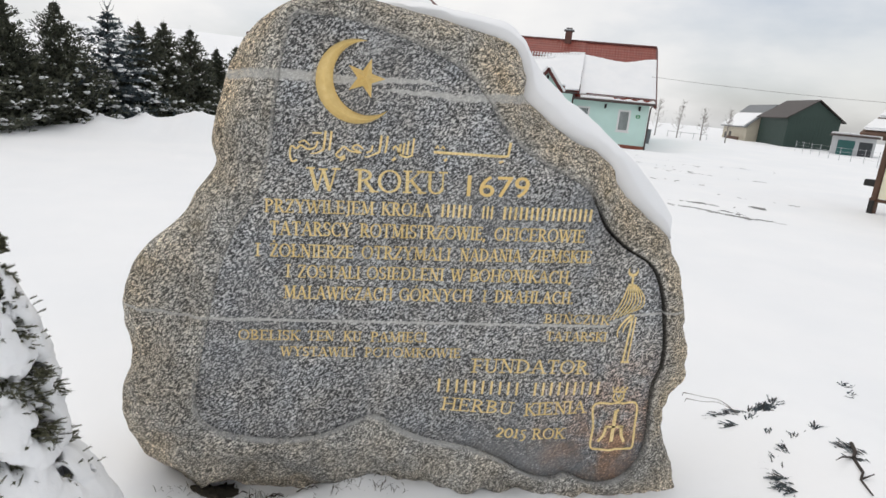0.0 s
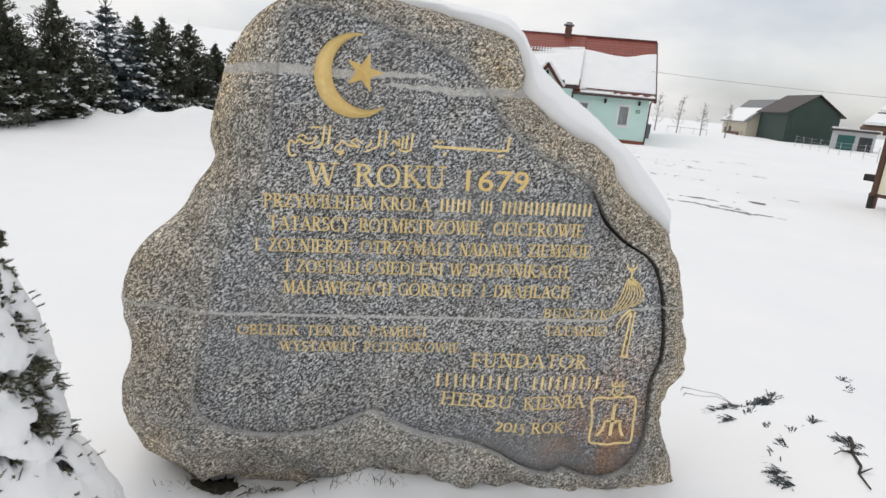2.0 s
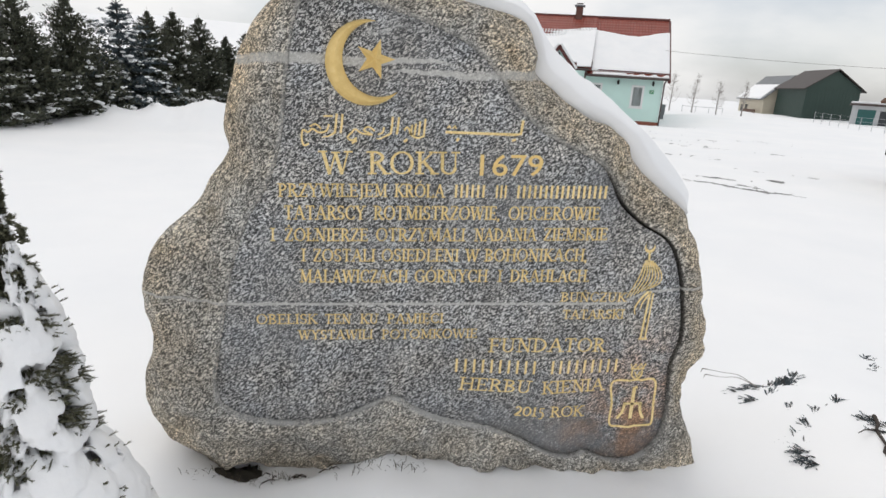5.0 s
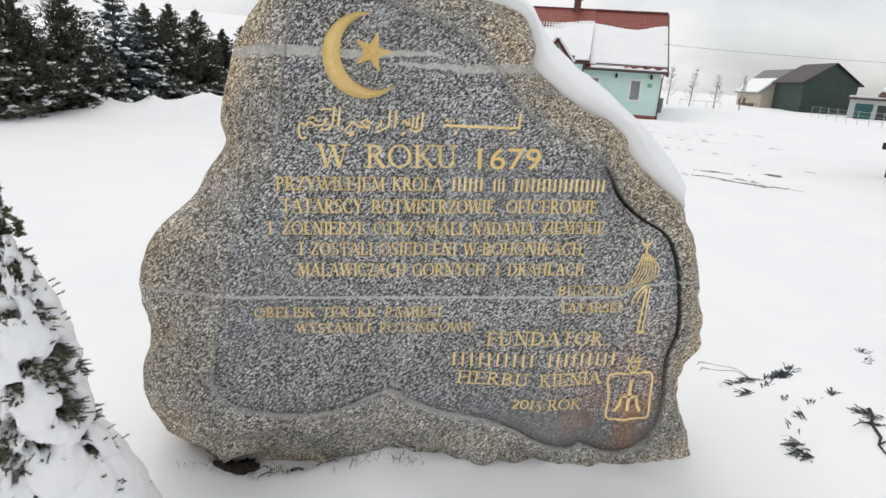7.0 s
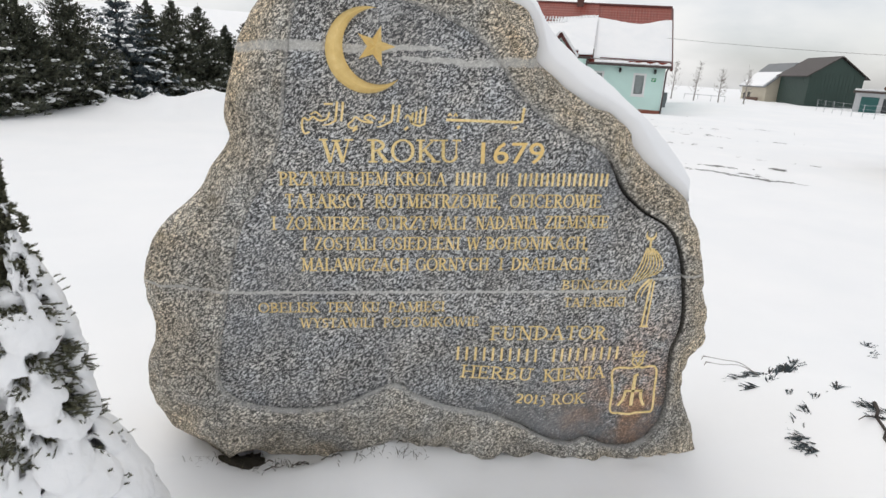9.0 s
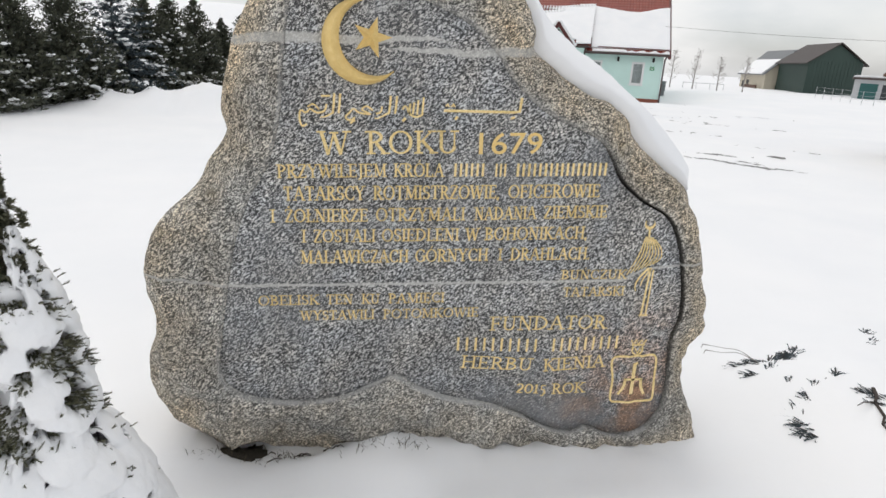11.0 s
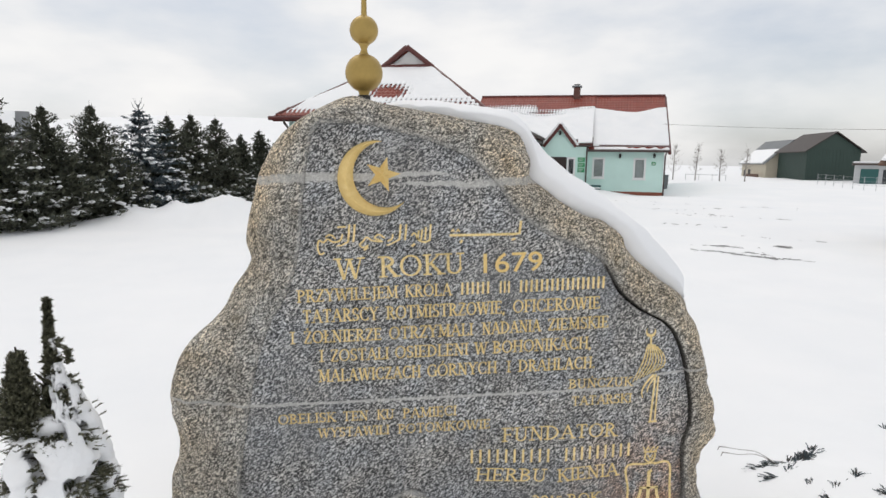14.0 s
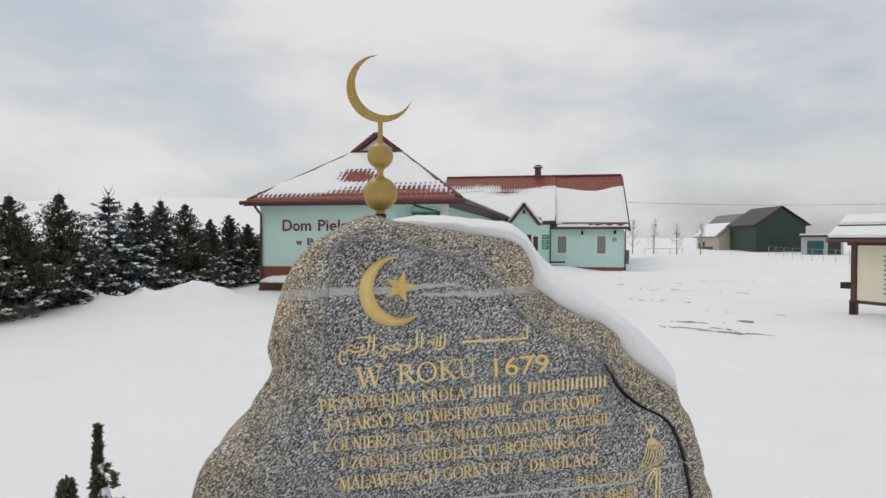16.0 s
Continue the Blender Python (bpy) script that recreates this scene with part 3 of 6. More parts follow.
# roman capitals of height 1: L a straight stroke, C an arc by its centre, radii and angles, S a serif; T thick, t thin
ROMAN = {
    "A": (0.78, "L .08 0 .38 1 t;L .38 1 .70 0 T;L .20 .36 .58 .36 t;S .08 0;S .70 0"),
    "B": (0.64, "L .14 0 .14 1 T;C .14 .75 .34 .23 -90 90;C .14 .26 .41 .24 -90 90;S .10 0;S .10 1"),
    "C": (0.72, "C .42 .5 .34 .48 48 312;L .66 .96 .66 .72 t;L .66 .04 .66 .26 t"),
    "D": (0.78, "L .14 0 .14 1 T;C .14 .5 .54 .48 -90 90;S .10 0;S .10 1"),
    "E": (0.62, "L .14 0 .14 1 T;L .14 .97 .54 .97 t;L .14 .5 .44 .5 t;L .14 .03 .56 .03 t;L .54 1 .54 .80 t;L .56 0 .56 .22 t;L .44 .6 .44 .4 t;S .10 0;S .10 1"),
    "F": (0.58, "L .14 0 .14 1 T;L .14 .97 .54 .97 t;L .14 .5 .44 .5 t;L .54 1 .54 .78 t;L .44 .6 .44 .4 t;S .14 0;S .10 1"),
    "G": (0.76, "C .42 .5 .34 .48 48 325;L .67 .42 .67 .05 T;S .66 .44;L .66 .96 .66 .72 t"),
    "H": (0.78, "L .14 0 .14 1 T;L .64 0 .64 1 T;L .14 .52 .64 .52 t;S .14 0;S .14 1;S .64 0;S .64 1"),
    "I": (0.28, "L .14 0 .14 1 T;S .14 0;S .14 1"),
    "J": (0.34, "L .20 1 .20 0 T;L .20 0 .12 -.14 T;L .12 -.14 .0 -.18 t;S .20 1"),
    "K": (0.72, "L .14 0 .14 1 T;L .14 .42 .60 1 t;L .28 .56 .66 0 T;S .14 0;S .14 1;S .60 1;S .66 0"),
    "L": (0.58, "L .14 0 .14 1 T;L .14 .03 .54 .03 t;L .54 0 .54 .24 t;S .12 0;S .14 1"),
    "M": (0.94, "L .14 0 .16 1 t;L .16 1 .47 .08 T;L .47 .08 .78 1 t;L .80 0 .78 1 T;S .14 0;S .12 1;S .80 0;S .82 1"),
    "N": (0.78, "L .14 0 .14 1 t;L .14 1 .64 0 T;L .64 0 .64 1 t;S .14 0;S .10 1;S .64 1"),
    "O": (0.82, "C .41 .5 .35 .48 0 360"),
    "P": (0.60, "L .14 0 .14 1 T;C .14 .73 .37 .25 -90 90;S .14 0;S .10 1"),
    "R": (0.68, "L .14 0 .14 1 T;C .14 .74 .35 .24 -90 90;L .32 .48 .62 0 T;S .14 0;S .10 1;S .63 0"),
    "S": (0.54, "C .27 .74 .19 .23 35 265;C .27 .26 .20 .23 85 -145;L .46 .97 .46 .76 t;L .07 .03 .07 .25 t"),
    "T": (0.66, "L .33 0 .33 1 T;L .06 .97 .60 .97 t;L .06 1 .06 .78 t;L .60 1 .60 .78 t;S .33 0"),
    "U": (0.76, "L .14 1 .14 .30 T;C .37 .30 .23 .28 180 360;L .60 1 .60 .30 t;S .14 1;S .60 1"),
    "W": (1.04, "L .08 1 .30 0 T;L .30 0 .51 .92 t;L .51 .92 .73 0 T;L .73 0 .95 1 t;S .08 1;S .51 .96;S .95 1"),
    "Y": (0.70, "L .08 1 .35 .48 T;L .62 1 .35 .48 t;L .35 .48 .35 0 T;S .08 1;S .62 1;S .35 0"),
    "Z": (0.62, "L .08 .97 .54 .97 t;L .54 .97 .08 .03 T;L .08 .03 .56 .03 t;L .08 1 .08 .80 t;L .56 0 .56 .22 t"),
    ",": (0.20, "L .10 .10 .03 -.14 T"), ".": (0.20, "L .09 0 .09 .14 T"), "1": (0.32, "L .17 0 .17 .72 T;S .17 0;L .17 .72 .06 .62 t"), "0": (0.60, "C .30 .36 .24 .34 0 360"),
    "2": (0.52, "C .25 .48 .19 .22 150 -30;L .42 .36 .08 .03 T;L .08 .03 .48 .03 t"), "5": (0.50, "L .14 .66 .14 .36 t;L .14 .66 .42 .66 t;C .22 .10 .20 .26 110 -110"),
}
for accented, plain_letter, mark in (("Ó", "O", "L .36 1.10 .48 1.26 t"), ("Ń", "N", "L .34 1.10 .46 1.26 t"), ("Ż", "Z", "L .31 1.10 .31 1.24 T"), ("Ł", "L", "L .0 .38 .34 .64 t"), ("Ę", "E", "L .50 0 .42 -.16 t")):
    ROMAN[accented] = (ROMAN[plain_letter][0], ROMAN[plain_letter][1] + ";" + mark)


def cut_stroke(bm, pts, widths, lift):
    """A stroke along points in x and z with a low ridge down its middle."""
    p = [np.array(q, float) for q in pts]
    rows = []
    for i, (q, w) in enumerate(zip(p, widths)):
        d = p[min(i + 1, len(p) - 1)] - p[max(i - 1, 0)]
        d = d / max(1e-9, np.linalg.norm(d))
        nx, nz = -d[1] * w / 2, d[0] * w / 2
        rows.append([bm.verts.new((q[0] + k * nx, yy, q[1] + k * nz)) for k, yy in ((1, 0.004), (1, -0.0012 - lift), (0, -0.0048 - lift), (-1, -0.0012 - lift), (-1, 0.004))])
    for a, b in zip(rows, rows[1:]):
        for k in range(5):
            bm.faces.new((a[k], a[(k + 1) % 5], b[(k + 1) % 5], b[k]))
    bm.faces.new(rows[0][::-1])
    bm.faces.new(rows[-1])


def roman_word(word, x0, z0, x1, z1, cap, material, parent, thick=0.150, thin=0.074):
    """A word of roman capitals along its foot from (x0, z0) to (x1, z1)."""
    total = sum(ROMAN[c][0] for c in word) + 0.06 * (len(word) - 1)
    u = np.array((x1 - x0, z1 - z0)) / total
    up = np.array((-(z1 - z0), x1 - x0)) / math.hypot(x1 - x0, z1 - z0) * cap
    at, bm, count = 0.0, bmesh.new(), 0
    for c in word:
        wide, strokes = ROMAN[c]
        for item in strokes.split(";"):
            kind, *v = item.split()
            w = {"T": thick, "t": thin}.get(v[-1], thin)
            num = [float(q) for q in v if q not in "Tt"]
            if kind == "L":
                pts, ws = [num[:2], num[2:]], [w * cap] * 2
            elif kind == "S":
                pts, ws = [(num[0] - 0.15, num[1] + 0.03 - 0.06 * (num[1] > 0.7)), (num[0] + 0.15, num[1] + 0.03 - 0.06 * (num[1] > 0.7))], [thin * cap] * 2
            else:
                turn = [radians(num[4] + (num[5] - num[4]) * k / 14) for k in range(15)]
                pts = [(num[0] + num[2] * math.cos(a), num[1] + num[3] * math.sin(a)) for a in turn]
                ws = [(thin + (thick - thin) * abs(math.cos(a)) ** 1.5) * cap for a in turn]
            cut_stroke(bm, [np.array((x0, z0)) + u * (at + a) + up * b for a, b in pts], ws, 0.0003 * (count % 4))
            count += 1
        at += wide + 0.06
    bmesh.ops.recalc_face_normals(bm, faces=bm.faces[:])
    return part("word", bm, material, parent)


def fitted_text(name, body, x0, z0, x1, z1, cap, y, material, parent, label="", bold=0.0, spacing=1.0, shear=0.0):
    """A line of letters on a wall that faces -y: from (x0, z0) to (x1, z1) along its foot, with capitals of that height."""
    me = text_mesh(body, 0.003, bold, spacing, shear)
    co = np.array([v.co[:] for v in me.vertices])
    lo, hi = co[:, 0].min(), co[:, 0].max()
    width = math.hypot(x1 - x0, z1 - z0)
    sx, sz = width / (hi - lo), cap / 0.729
    m = Matrix.Translation((x0, y, z0)) @ Matrix.Rotation(-math.atan2(z1 - z0, x1 - x0), 4, "Y") @ Matrix.Rotation(radians(90), 4, "X") @ Matrix.Diagonal((sx, sz, 1, 1)) @ Matrix.Translation((-lo, 0, 0))
    me.transform(m)
    me.name = name
    me.materials.clear()
    me.materials.append(material)
    ob = new(name, me)
    ob.parent = parent
    return tagged(ob, label)


def ribbon(bm, pts, w0, w1=None, y0=-0.0035, y1=0.004):
    """A flat raised stroke along points in x and z, tapering from w0 to w1."""
    p = [np.array(q, float) for q in pts]
    w1 = w0 if w1 is None else w1
    rows = []
    for i, q in enumerate(p):
        d = p[min(i + 1, len(p) - 1)] - p[max(i - 1, 0)]
        d = d / max(1e-9, np.linalg.norm(d))
        w = (w0 + (w1 - w0) * i / max(1, len(p) - 1)) / 2
        nx, nz = -d[1] * w, d[0] * w
        rows.append([bm.verts.new((q[0] + s * nx, yy, q[1] + s * nz)) for s, yy in ((1, y0), (-1, y0), (-1, y1), (1, y1))])
    for a, b in zip(rows, rows[1:]):
        for k in range(4):
            bm.faces.new((a[k], a[(k + 1) % 4], b[(k + 1) % 4], b[k]))
    bm.faces.new(rows[0][::-1])
    bm.faces.new(rows[-1])
    bmesh.ops.recalc_face_normals(bm, faces=bm.faces[:])
    return bm


def letter_bars(counts, x0, z0, x1, z1, cap, parent):
    """Plain bars in the place of lettering: counts of bars word by word."""
    total = sum(counts) + 0.8 * (len(counts) - 1)
    pitch, at = 1.0 / total, 0.0
    for c in counts:
        for k in range(c):
            f = (at + 0.5) * pitch
            x, z = x0 + (x1 - x0) * f, z0 + (z1 - z0) * f
            w = min(0.0055, (x1 - x0) * pitch * 0.20)
            part("letter_bar", boxed(x - w, x + w, -0.0035, 0.004, z, z + cap), M_LETTER, parent)
            at += 1
        at += 0.8


def build_inscription():
    s = STONE
    lines = [("W", -0.225, 1.479, -0.098, 1.484, 0.099), ("ROKU", -0.026, 1.487, 0.376, 1.503, 0.098), ("PRZYWILEJEM", -0.401, 1.375, 0.061, 1.390, 0.058), ("KRÓLA", 0.093, 1.391, 0.315, 1.396, 0.059),
             ("TATARSCY", -0.377, 1.277, -0.032, 1.286, 0.062), ("ROTMISTRZOWIE,", 0.006, 1.287, 0.579, 1.302, 0.062), ("OFICEROWIE", 0.619, 1.303, 1.064, 1.315, 0.062),
             ("I", -0.435, 1.180, -0.415, 1.180, 0.058), ("ŻOŁNIERZE", -0.375, 1.181, -0.016, 1.188, 0.058), ("OTRZYMALI", 0.019, 1.189, 0.423, 1.197, 0.060), ("NADANIA", 0.468, 1.198, 0.762, 1.207, 0.060), ("ZIEMSKIE", 0.798, 1.208, 1.115, 1.217, 0.060),
             ("I", -0.305, 1.090, -0.285, 1.090, 0.058), ("ZOSTALI", -0.254, 1.090, 0.018, 1.094, 0.058), ("OSIEDLENI", 0.048, 1.095, 0.401, 1.100, 0.059), ("W", 0.433, 1.100, 0.497, 1.101, 0.060), ("BOHONIKACH,", 0.524, 1.102, 1.030, 1.111, 0.061)]
    faint = [("MALAWICZACH", -0.310, 0.992, 0.171, 0.996, 0.060), ("GÓRNYCH", 0.202, 0.997, 0.547, 1.002, 0.060), ("I", 0.595, 1.003, 0.617, 1.003, 0.058), ("DRAHLACH.", 0.656, 1.003, 1.055, 1.007, 0.061),
             ("BUŃCZUK", 0.921, 0.905, 1.261, 0.905, 0.047), ("TATARSKI", 0.941, 0.813, 1.263, 0.816, 0.048), ("OBELISK", -0.499, 0.793, -0.233, 0.794, 0.047), ("TEN", -0.200, 0.794, -0.080, 0.794, 0.047),
             ("KU", -0.039, 0.794, 0.044, 0.793, 0.048), ("PAMIĘCI", 0.086, 0.793, 0.350, 0.795, 0.049), ("WYSTAWILI", -0.316, 0.717, 0.021, 0.717, 0.046), ("POTOMKOWIE", 0.063, 0.716, 0.521, 0.718, 0.047),
             ("FUNDATOR", 0.584, 0.641, 1.190, 0.636, 0.073), ("HERBU", 0.450, 0.443, 0.823, 0.412, 0.068), ("KIENIA", 0.884, 0.404, 1.215, 0.419, 0.070), ("2015", 0.747, 0.289, 0.910, 0.274, 0.072), ("ROK", 0.944, 0.271, 1.122, 0.273, 0.060)]
    for row in lines:
        roman_word(*row, M_LETTER, s)
    for row in faint:
        roman_word(*row, M_FADED, s)
    fitted_text("year", "1679", 0.467, 1.501, 0.758, 1.511, 0.099, -0.001, M_GOLD, s, "bolder brighter gilded numerals", bold=0.002)
    for row in (((6,), 0.353, 1.398, 0.504, 1.402, 0.058), ((3,), 0.543, 1.402, 0.604, 1.403, 0.058), ((17,), 0.641, 1.404, 1.088, 1.418, 0.059), ((10,), 0.409, 0.540, 0.850, 0.517, 0.070), ((9,), 0.903, 0.516, 1.284, 0.524, 0.071)):
        letter_bars(*row, s)
    # flowing script above the year
    bm = bmesh.new()
    ribbon(bm, [(0.643, 1.752), (0.641, 1.725), (0.638, 1.692), (0.610, 1.688), (0.300, 1.683)], 0.0116)
    for x in (0.315, 0.340):
        ribbon(bm, [(x - 0.008, 1.700), (x, 1.712), (x + 0.007, 1.700)], 0.0068)
    ribbon(bm, [(0.350, 1.648), (0.362, 1.660)], 0.0109)
    ribbon(bm, [(0.600, 1.660), (0.618, 1.668)], 0.0095)
    for x, top in ((0.210, 1.735), (0.188, 1.722), (0.170, 1.712), (0.154, 1.706)):
        ribbon(bm, [(x, top), (x - 0.002, 1.690), (x - 0.004, 1.662)], 0.0082)
    ribbon(bm, spline([(0.210, 1.664), (0.183, 1.652), (0.153, 1.662), (0.140, 1.690), (0.128, 1.694), (0.122, 1.680)], 14), 0.0082)
    ribbon(bm, [(0.122, 1.632), (0.136, 1.645)], 0.0109)
    for x in (0.096, 0.070):
        ribbon(bm, [(x, 1.735), (x - 0.002, 1.695), (x - 0.006, 1.662)], 0.0095)
    ribbon(bm, spline([(0.064, 1.664), (0.040, 1.652), (0.018, 1.640), (0.004, 1.640)], 10), 0.0086, 0.004)
    ribbon(bm, spline([(0.034, 1.690), (0.030, 1.668), (0.010, 1.658)], 8), 0.0075)
    ribbon(bm, spline([(-0.004, 1.672), (-0.030, 1.688), (-0.050, 1.672), (-0.012, 1.656), (-0.060, 1.660), (-0.085, 1.676), (-0.100, 1.660), (-0.118, 1.640), (-0.100, 1.628), (-0.078, 1.640)], 34), 0.0075)
    ribbon(bm, [(-0.098, 1.616), (-0.078, 1.630)], 0.0095)
    for x in (-0.140, -0.164):
        ribbon(bm, [(x, 1.735), (x - 0.002, 1.695), (x - 0.006, 1.655)], 0.0095)
    ribbon(bm, spline([(-0.168, 1.657), (-0.198, 1.640), (-0.222, 1.636)], 8), 0.0086, 0.004)
    ribbon(bm, [(-0.218, 1.722), (-0.180, 1.724)], 0.0075)
    ribbon(bm, spline([(-0.195, 1.690), (-0.205, 1.662), (-0.236, 1.654), (-0.262, 1.668), (-0.280, 1.652), (-0.300, 1.662), (-0.306, 1.630), (-0.296, 1.598), (-0.276, 1.606)], 30), 0.0082)
    ribbon(bm, spline([(-0.225, 1.668), (-0.250, 1.688), (-0.272, 1.676)], 8), 0.0068)
    part("script_line", bm, M_LETTER, s, "gilded flowing script line")
    # crescent in relief with a rounded ridge
    bm = bmesh.new()
    build_crescent(bm, (-0.046, 1.944), 0.169, (0.003, 1.962), 0.149, 52, 0.055)
    part("relief_crescent", bm, M_GOLD, s, "gilded raised crescent", smooth=25)
    bm = bmesh.new()
    cx, cz = -0.014, 1.962
    tips = []
    for k in range(10):
        a = radians(3 + 36 * k)
        r = 0.084 if k % 2 == 0 else 0.033
        tips.append(bm.verts.new((cx + r * math.cos(a), 0.0, cz + r * math.sin(a))))
    top, foot = bm.verts.new((cx, -0.026, cz)), bm.verts.new((cx, 0.004, cz))
    for k in range(10):
        bm.faces.new((tips[k], top, tips[(k + 1) % 10]))
        bm.faces.new((tips[(k + 1) % 10], foot, tips[k]))
    bmesh.ops.recalc_face_normals(bm, faces=bm.faces[:])
    part("relief_star", bm, M_GOLD, s, "gilded faceted five-pointed star")
    # horse-tail standard
    bm = bmesh.new()
    build_crescent(bm, (1.345, 1.185), 0.028, (1.345, 1.195), 0.022, 14, 0.004, 90)
    part("standard_crescent", bm, M_LETTER, s, "gilded small crescent")
    bm = bmesh.new()
    ribbon(bm, [(1.347, 1.157), (1.350, 1.112)], 0.010)
    ribbon(bm, [(1.330, 1.116), (1.375, 1.112)], 0.012)
    for k in range(8):
        f = k / 7
        x0, x1 = 1.330 + 0.052 * f, 1.262 + 0.128 * f
        bulge = -0.015 + 0.075 * f
        ribbon(bm, spline([(x0, 1.108), (x0 + bulge * 0.7, 1.060), (x0 + bulge - 0.012, 1.010), (x1, 0.925 + 0.055 * f)], 9), 0.0065, 0.003)
    ribbon(bm, spline([(1.375, 0.960), (1.335, 0.915), (1.315, 0.870), (1.322, 0.838)], 8), 0.012, 0.004)
    ribbon(bm, spline([(1.390, 0.960), (1.352, 0.900), (1.345, 0.865)], 8), 0.010, 0.004)
    part("horse_tail", bm, M_LETTER, s, "gilded horse tail of fine strands")
    bm = bmesh.new()
    ribbon(bm, [(1.385, 0.955), (1.372, 0.705)], 0.009)
    ribbon(bm, [(1.402, 0.950), (1.397, 0.705)], 0.007)
    ribbon(bm, [(1.362, 0.705), (1.408, 0.705)], 0.009)
    part("standard_staff", bm, M_LETTER, s, "gilded staff of the standard")
    # crowned shield
    bm = bmesh.new()
    ribbon(bm, spline([(1.360, 0.470), (1.258, 0.464), (1.272, 0.340), (1.276, 0.222), (1.330, 0.206), (1.395, 0.198), (1.410, 0.205), (1.500, 0.208), (1.516, 0.225), (1.508, 0.340), (1.494, 0.470), (1.410, 0.470)], 60), 0.011)
    ribbon(bm, [(1.402, 0.432), (1.386, 0.428), (1.388, 0.250)], 0.018)
    ribbon(bm, [(1.338, 0.338), (1.442, 0.336)], 0.012)
    ribbon(bm, spline([(1.345, 0.338), (1.338, 0.290), (1.312, 0.252)], 8), 0.015)
    ribbon(bm, spline([(1.432, 0.338), (1.440, 0.290), (1.462, 0.248)], 8), 0.015)
    ribbon(bm, [(1.345, 0.566), (1.355, 0.542), (1.372, 0.566), (1.385, 0.542), (1.402, 0.566), (1.415, 0.542), (1.428, 0.566)], 0.007)
    ribbon(bm, [(1.350, 0.538), (1.422, 0.538)], 0.008)
    ribbon(bm, spline([(1.360, 0.530), (1.358, 0.500), (1.385, 0.480), (1.412, 0.500), (1.412, 0.530)], 12), 0.008)
    ribbon(bm, [(1.372, 0.520), (1.388, 0.490), (1.402, 0.520)], 0.007)
    ribbon(bm, [(1.352, 0.472), (1.420, 0.476)], 0.008)
    part("shield_emblem", bm, M_LETTER, s, "gilded crowned shield emblem")


def build_crescent(bm, centre, radius, hollow, hollow_radius, steps, lift, turn=None):
    """A crescent between two circles, raised to a ridge, facing -y."""
    c, h = np.array(centre), np.array(hollow)
    dist = float(np.linalg.norm(h - c))
    open_dir = math.atan2(h[1] - c[1], h[0] - c[0])
    # half the angle that the opening takes of the outer circle
    cosine = (radius**2 + dist**2 - hollow_radius**2) / (2 * radius * dist)
    gap = math.acos(max(-1, min(1, cosine)))
    rows = []
    for k in range(steps + 1):
        a = open_dir + gap + (2 * math.pi - 2 * gap) * k / steps
        d = np.array((math.cos(a), math.sin(a)))
        outer = c + d * radius
        # where the same direction from the outer centre meets the hollow circle
        w = c - h
        b = float(w @ d)
        disc = max(0.0, b * b - (float(w @ w) - hollow_radius**2))
        inner = c + d * min(radius * 0.999, max(0.0, -b + math.sqrt(disc)))
        wide = float(np.linalg.norm(outer - inner))
        rise = lift * min(1.0, wide / (radius * 0.25))
        ridge = inner * 0.5 + outer * 0.5
        rows.append([bm.verts.new((p[0], yy, p[1])) for p, yy in ((outer, 0.004), (outer, -rise * 0.35), (outer * 0.7 + inner * 0.3, -rise * 0.85), (ridge, -rise), (inner * 0.75 + outer * 0.25, -rise * 0.8), (inner, -rise * 0.35), (inner, 0.004))])
    for p, q in zip(rows, rows[1:]):
        for k in range(7):
            bm.faces.new((p[k], p[(k + 1) % 7], q[(k + 1) % 7], q[k]))
    bm.faces.new(rows[0])
    bm.faces.new(rows[-1])
    bmesh.ops.recalc_face_normals(bm, faces=bm.faces[:])
    return bm


build_inscription()


# ---- finial ----
def build_finial():
    f = thing("finial", pose(-0.09, 0.17, 2.30), "gold-painted metal finial of two balls and a crescent on the boulder", "finial")
    part("base_ring", lathe(bmesh.new(), [(0.030, -0.06), (0.030, 0.020), (0.027, 0.026), (0.020, 0.028)], 28), M_IRON, f, "dark metal socket", smooth=40)
    part("foot_tube", lathe(bmesh.new(), [(0.022, 0.0), (0.023, 0.030), (0.025, 0.040), (0.034, 0.052)], 28), M_BRASS, f, smooth=40)

    def ball(r, z):
        return [(max(0.012, r * math.cos(a)), z + r * math.sin(a)) for a in (radians(-84 + 168 * k / 22) for k in range(23))]

    part("large_ball", lathe(bmesh.new(), ball(0.087, 0.128), 44), M_BRASS, f, smooth=180)
    part("neck", lathe(bmesh.new(), [(0.034, 0.203), (0.019, 0.218), (0.014, 0.234), (0.019, 0.250), (0.030, 0.262)], 28), M_BRASS, f, smooth=180)
    part("small_ball", lathe(bmesh.new(), ball(0.066, 0.320), 40), M_BRASS, f, smooth=180)
    part("rod", lathe(bmesh.new(), [(0.020, 0.378), (0.013, 0.392), (0.012, 0.47), (0.014, 0.500), (0.022, 0.512)], 20), M_BRASS, f, smooth=60)
    bm = bmesh.new()
    build_crescent(bm, (0.0, 0.662), 0.170, (0.0265, 0.6825), 0.154, 60, 0.012)
    front = bm.faces[:]
    twin = bmesh.ops.duplicate(bm, geom=bm.verts[:] + bm.edges[:] + front)
    bmesh.ops.scale(bm, vec=(1, -1, 1), verts=[v for v in twin["geom"] if isinstance(v, bmesh.types.BMVert)])
    bmesh.ops.recalc_face_normals(bm, faces=bm.faces[:])
    part("crescent", bm, M_BRASS, f, smooth=50)


build_finial()


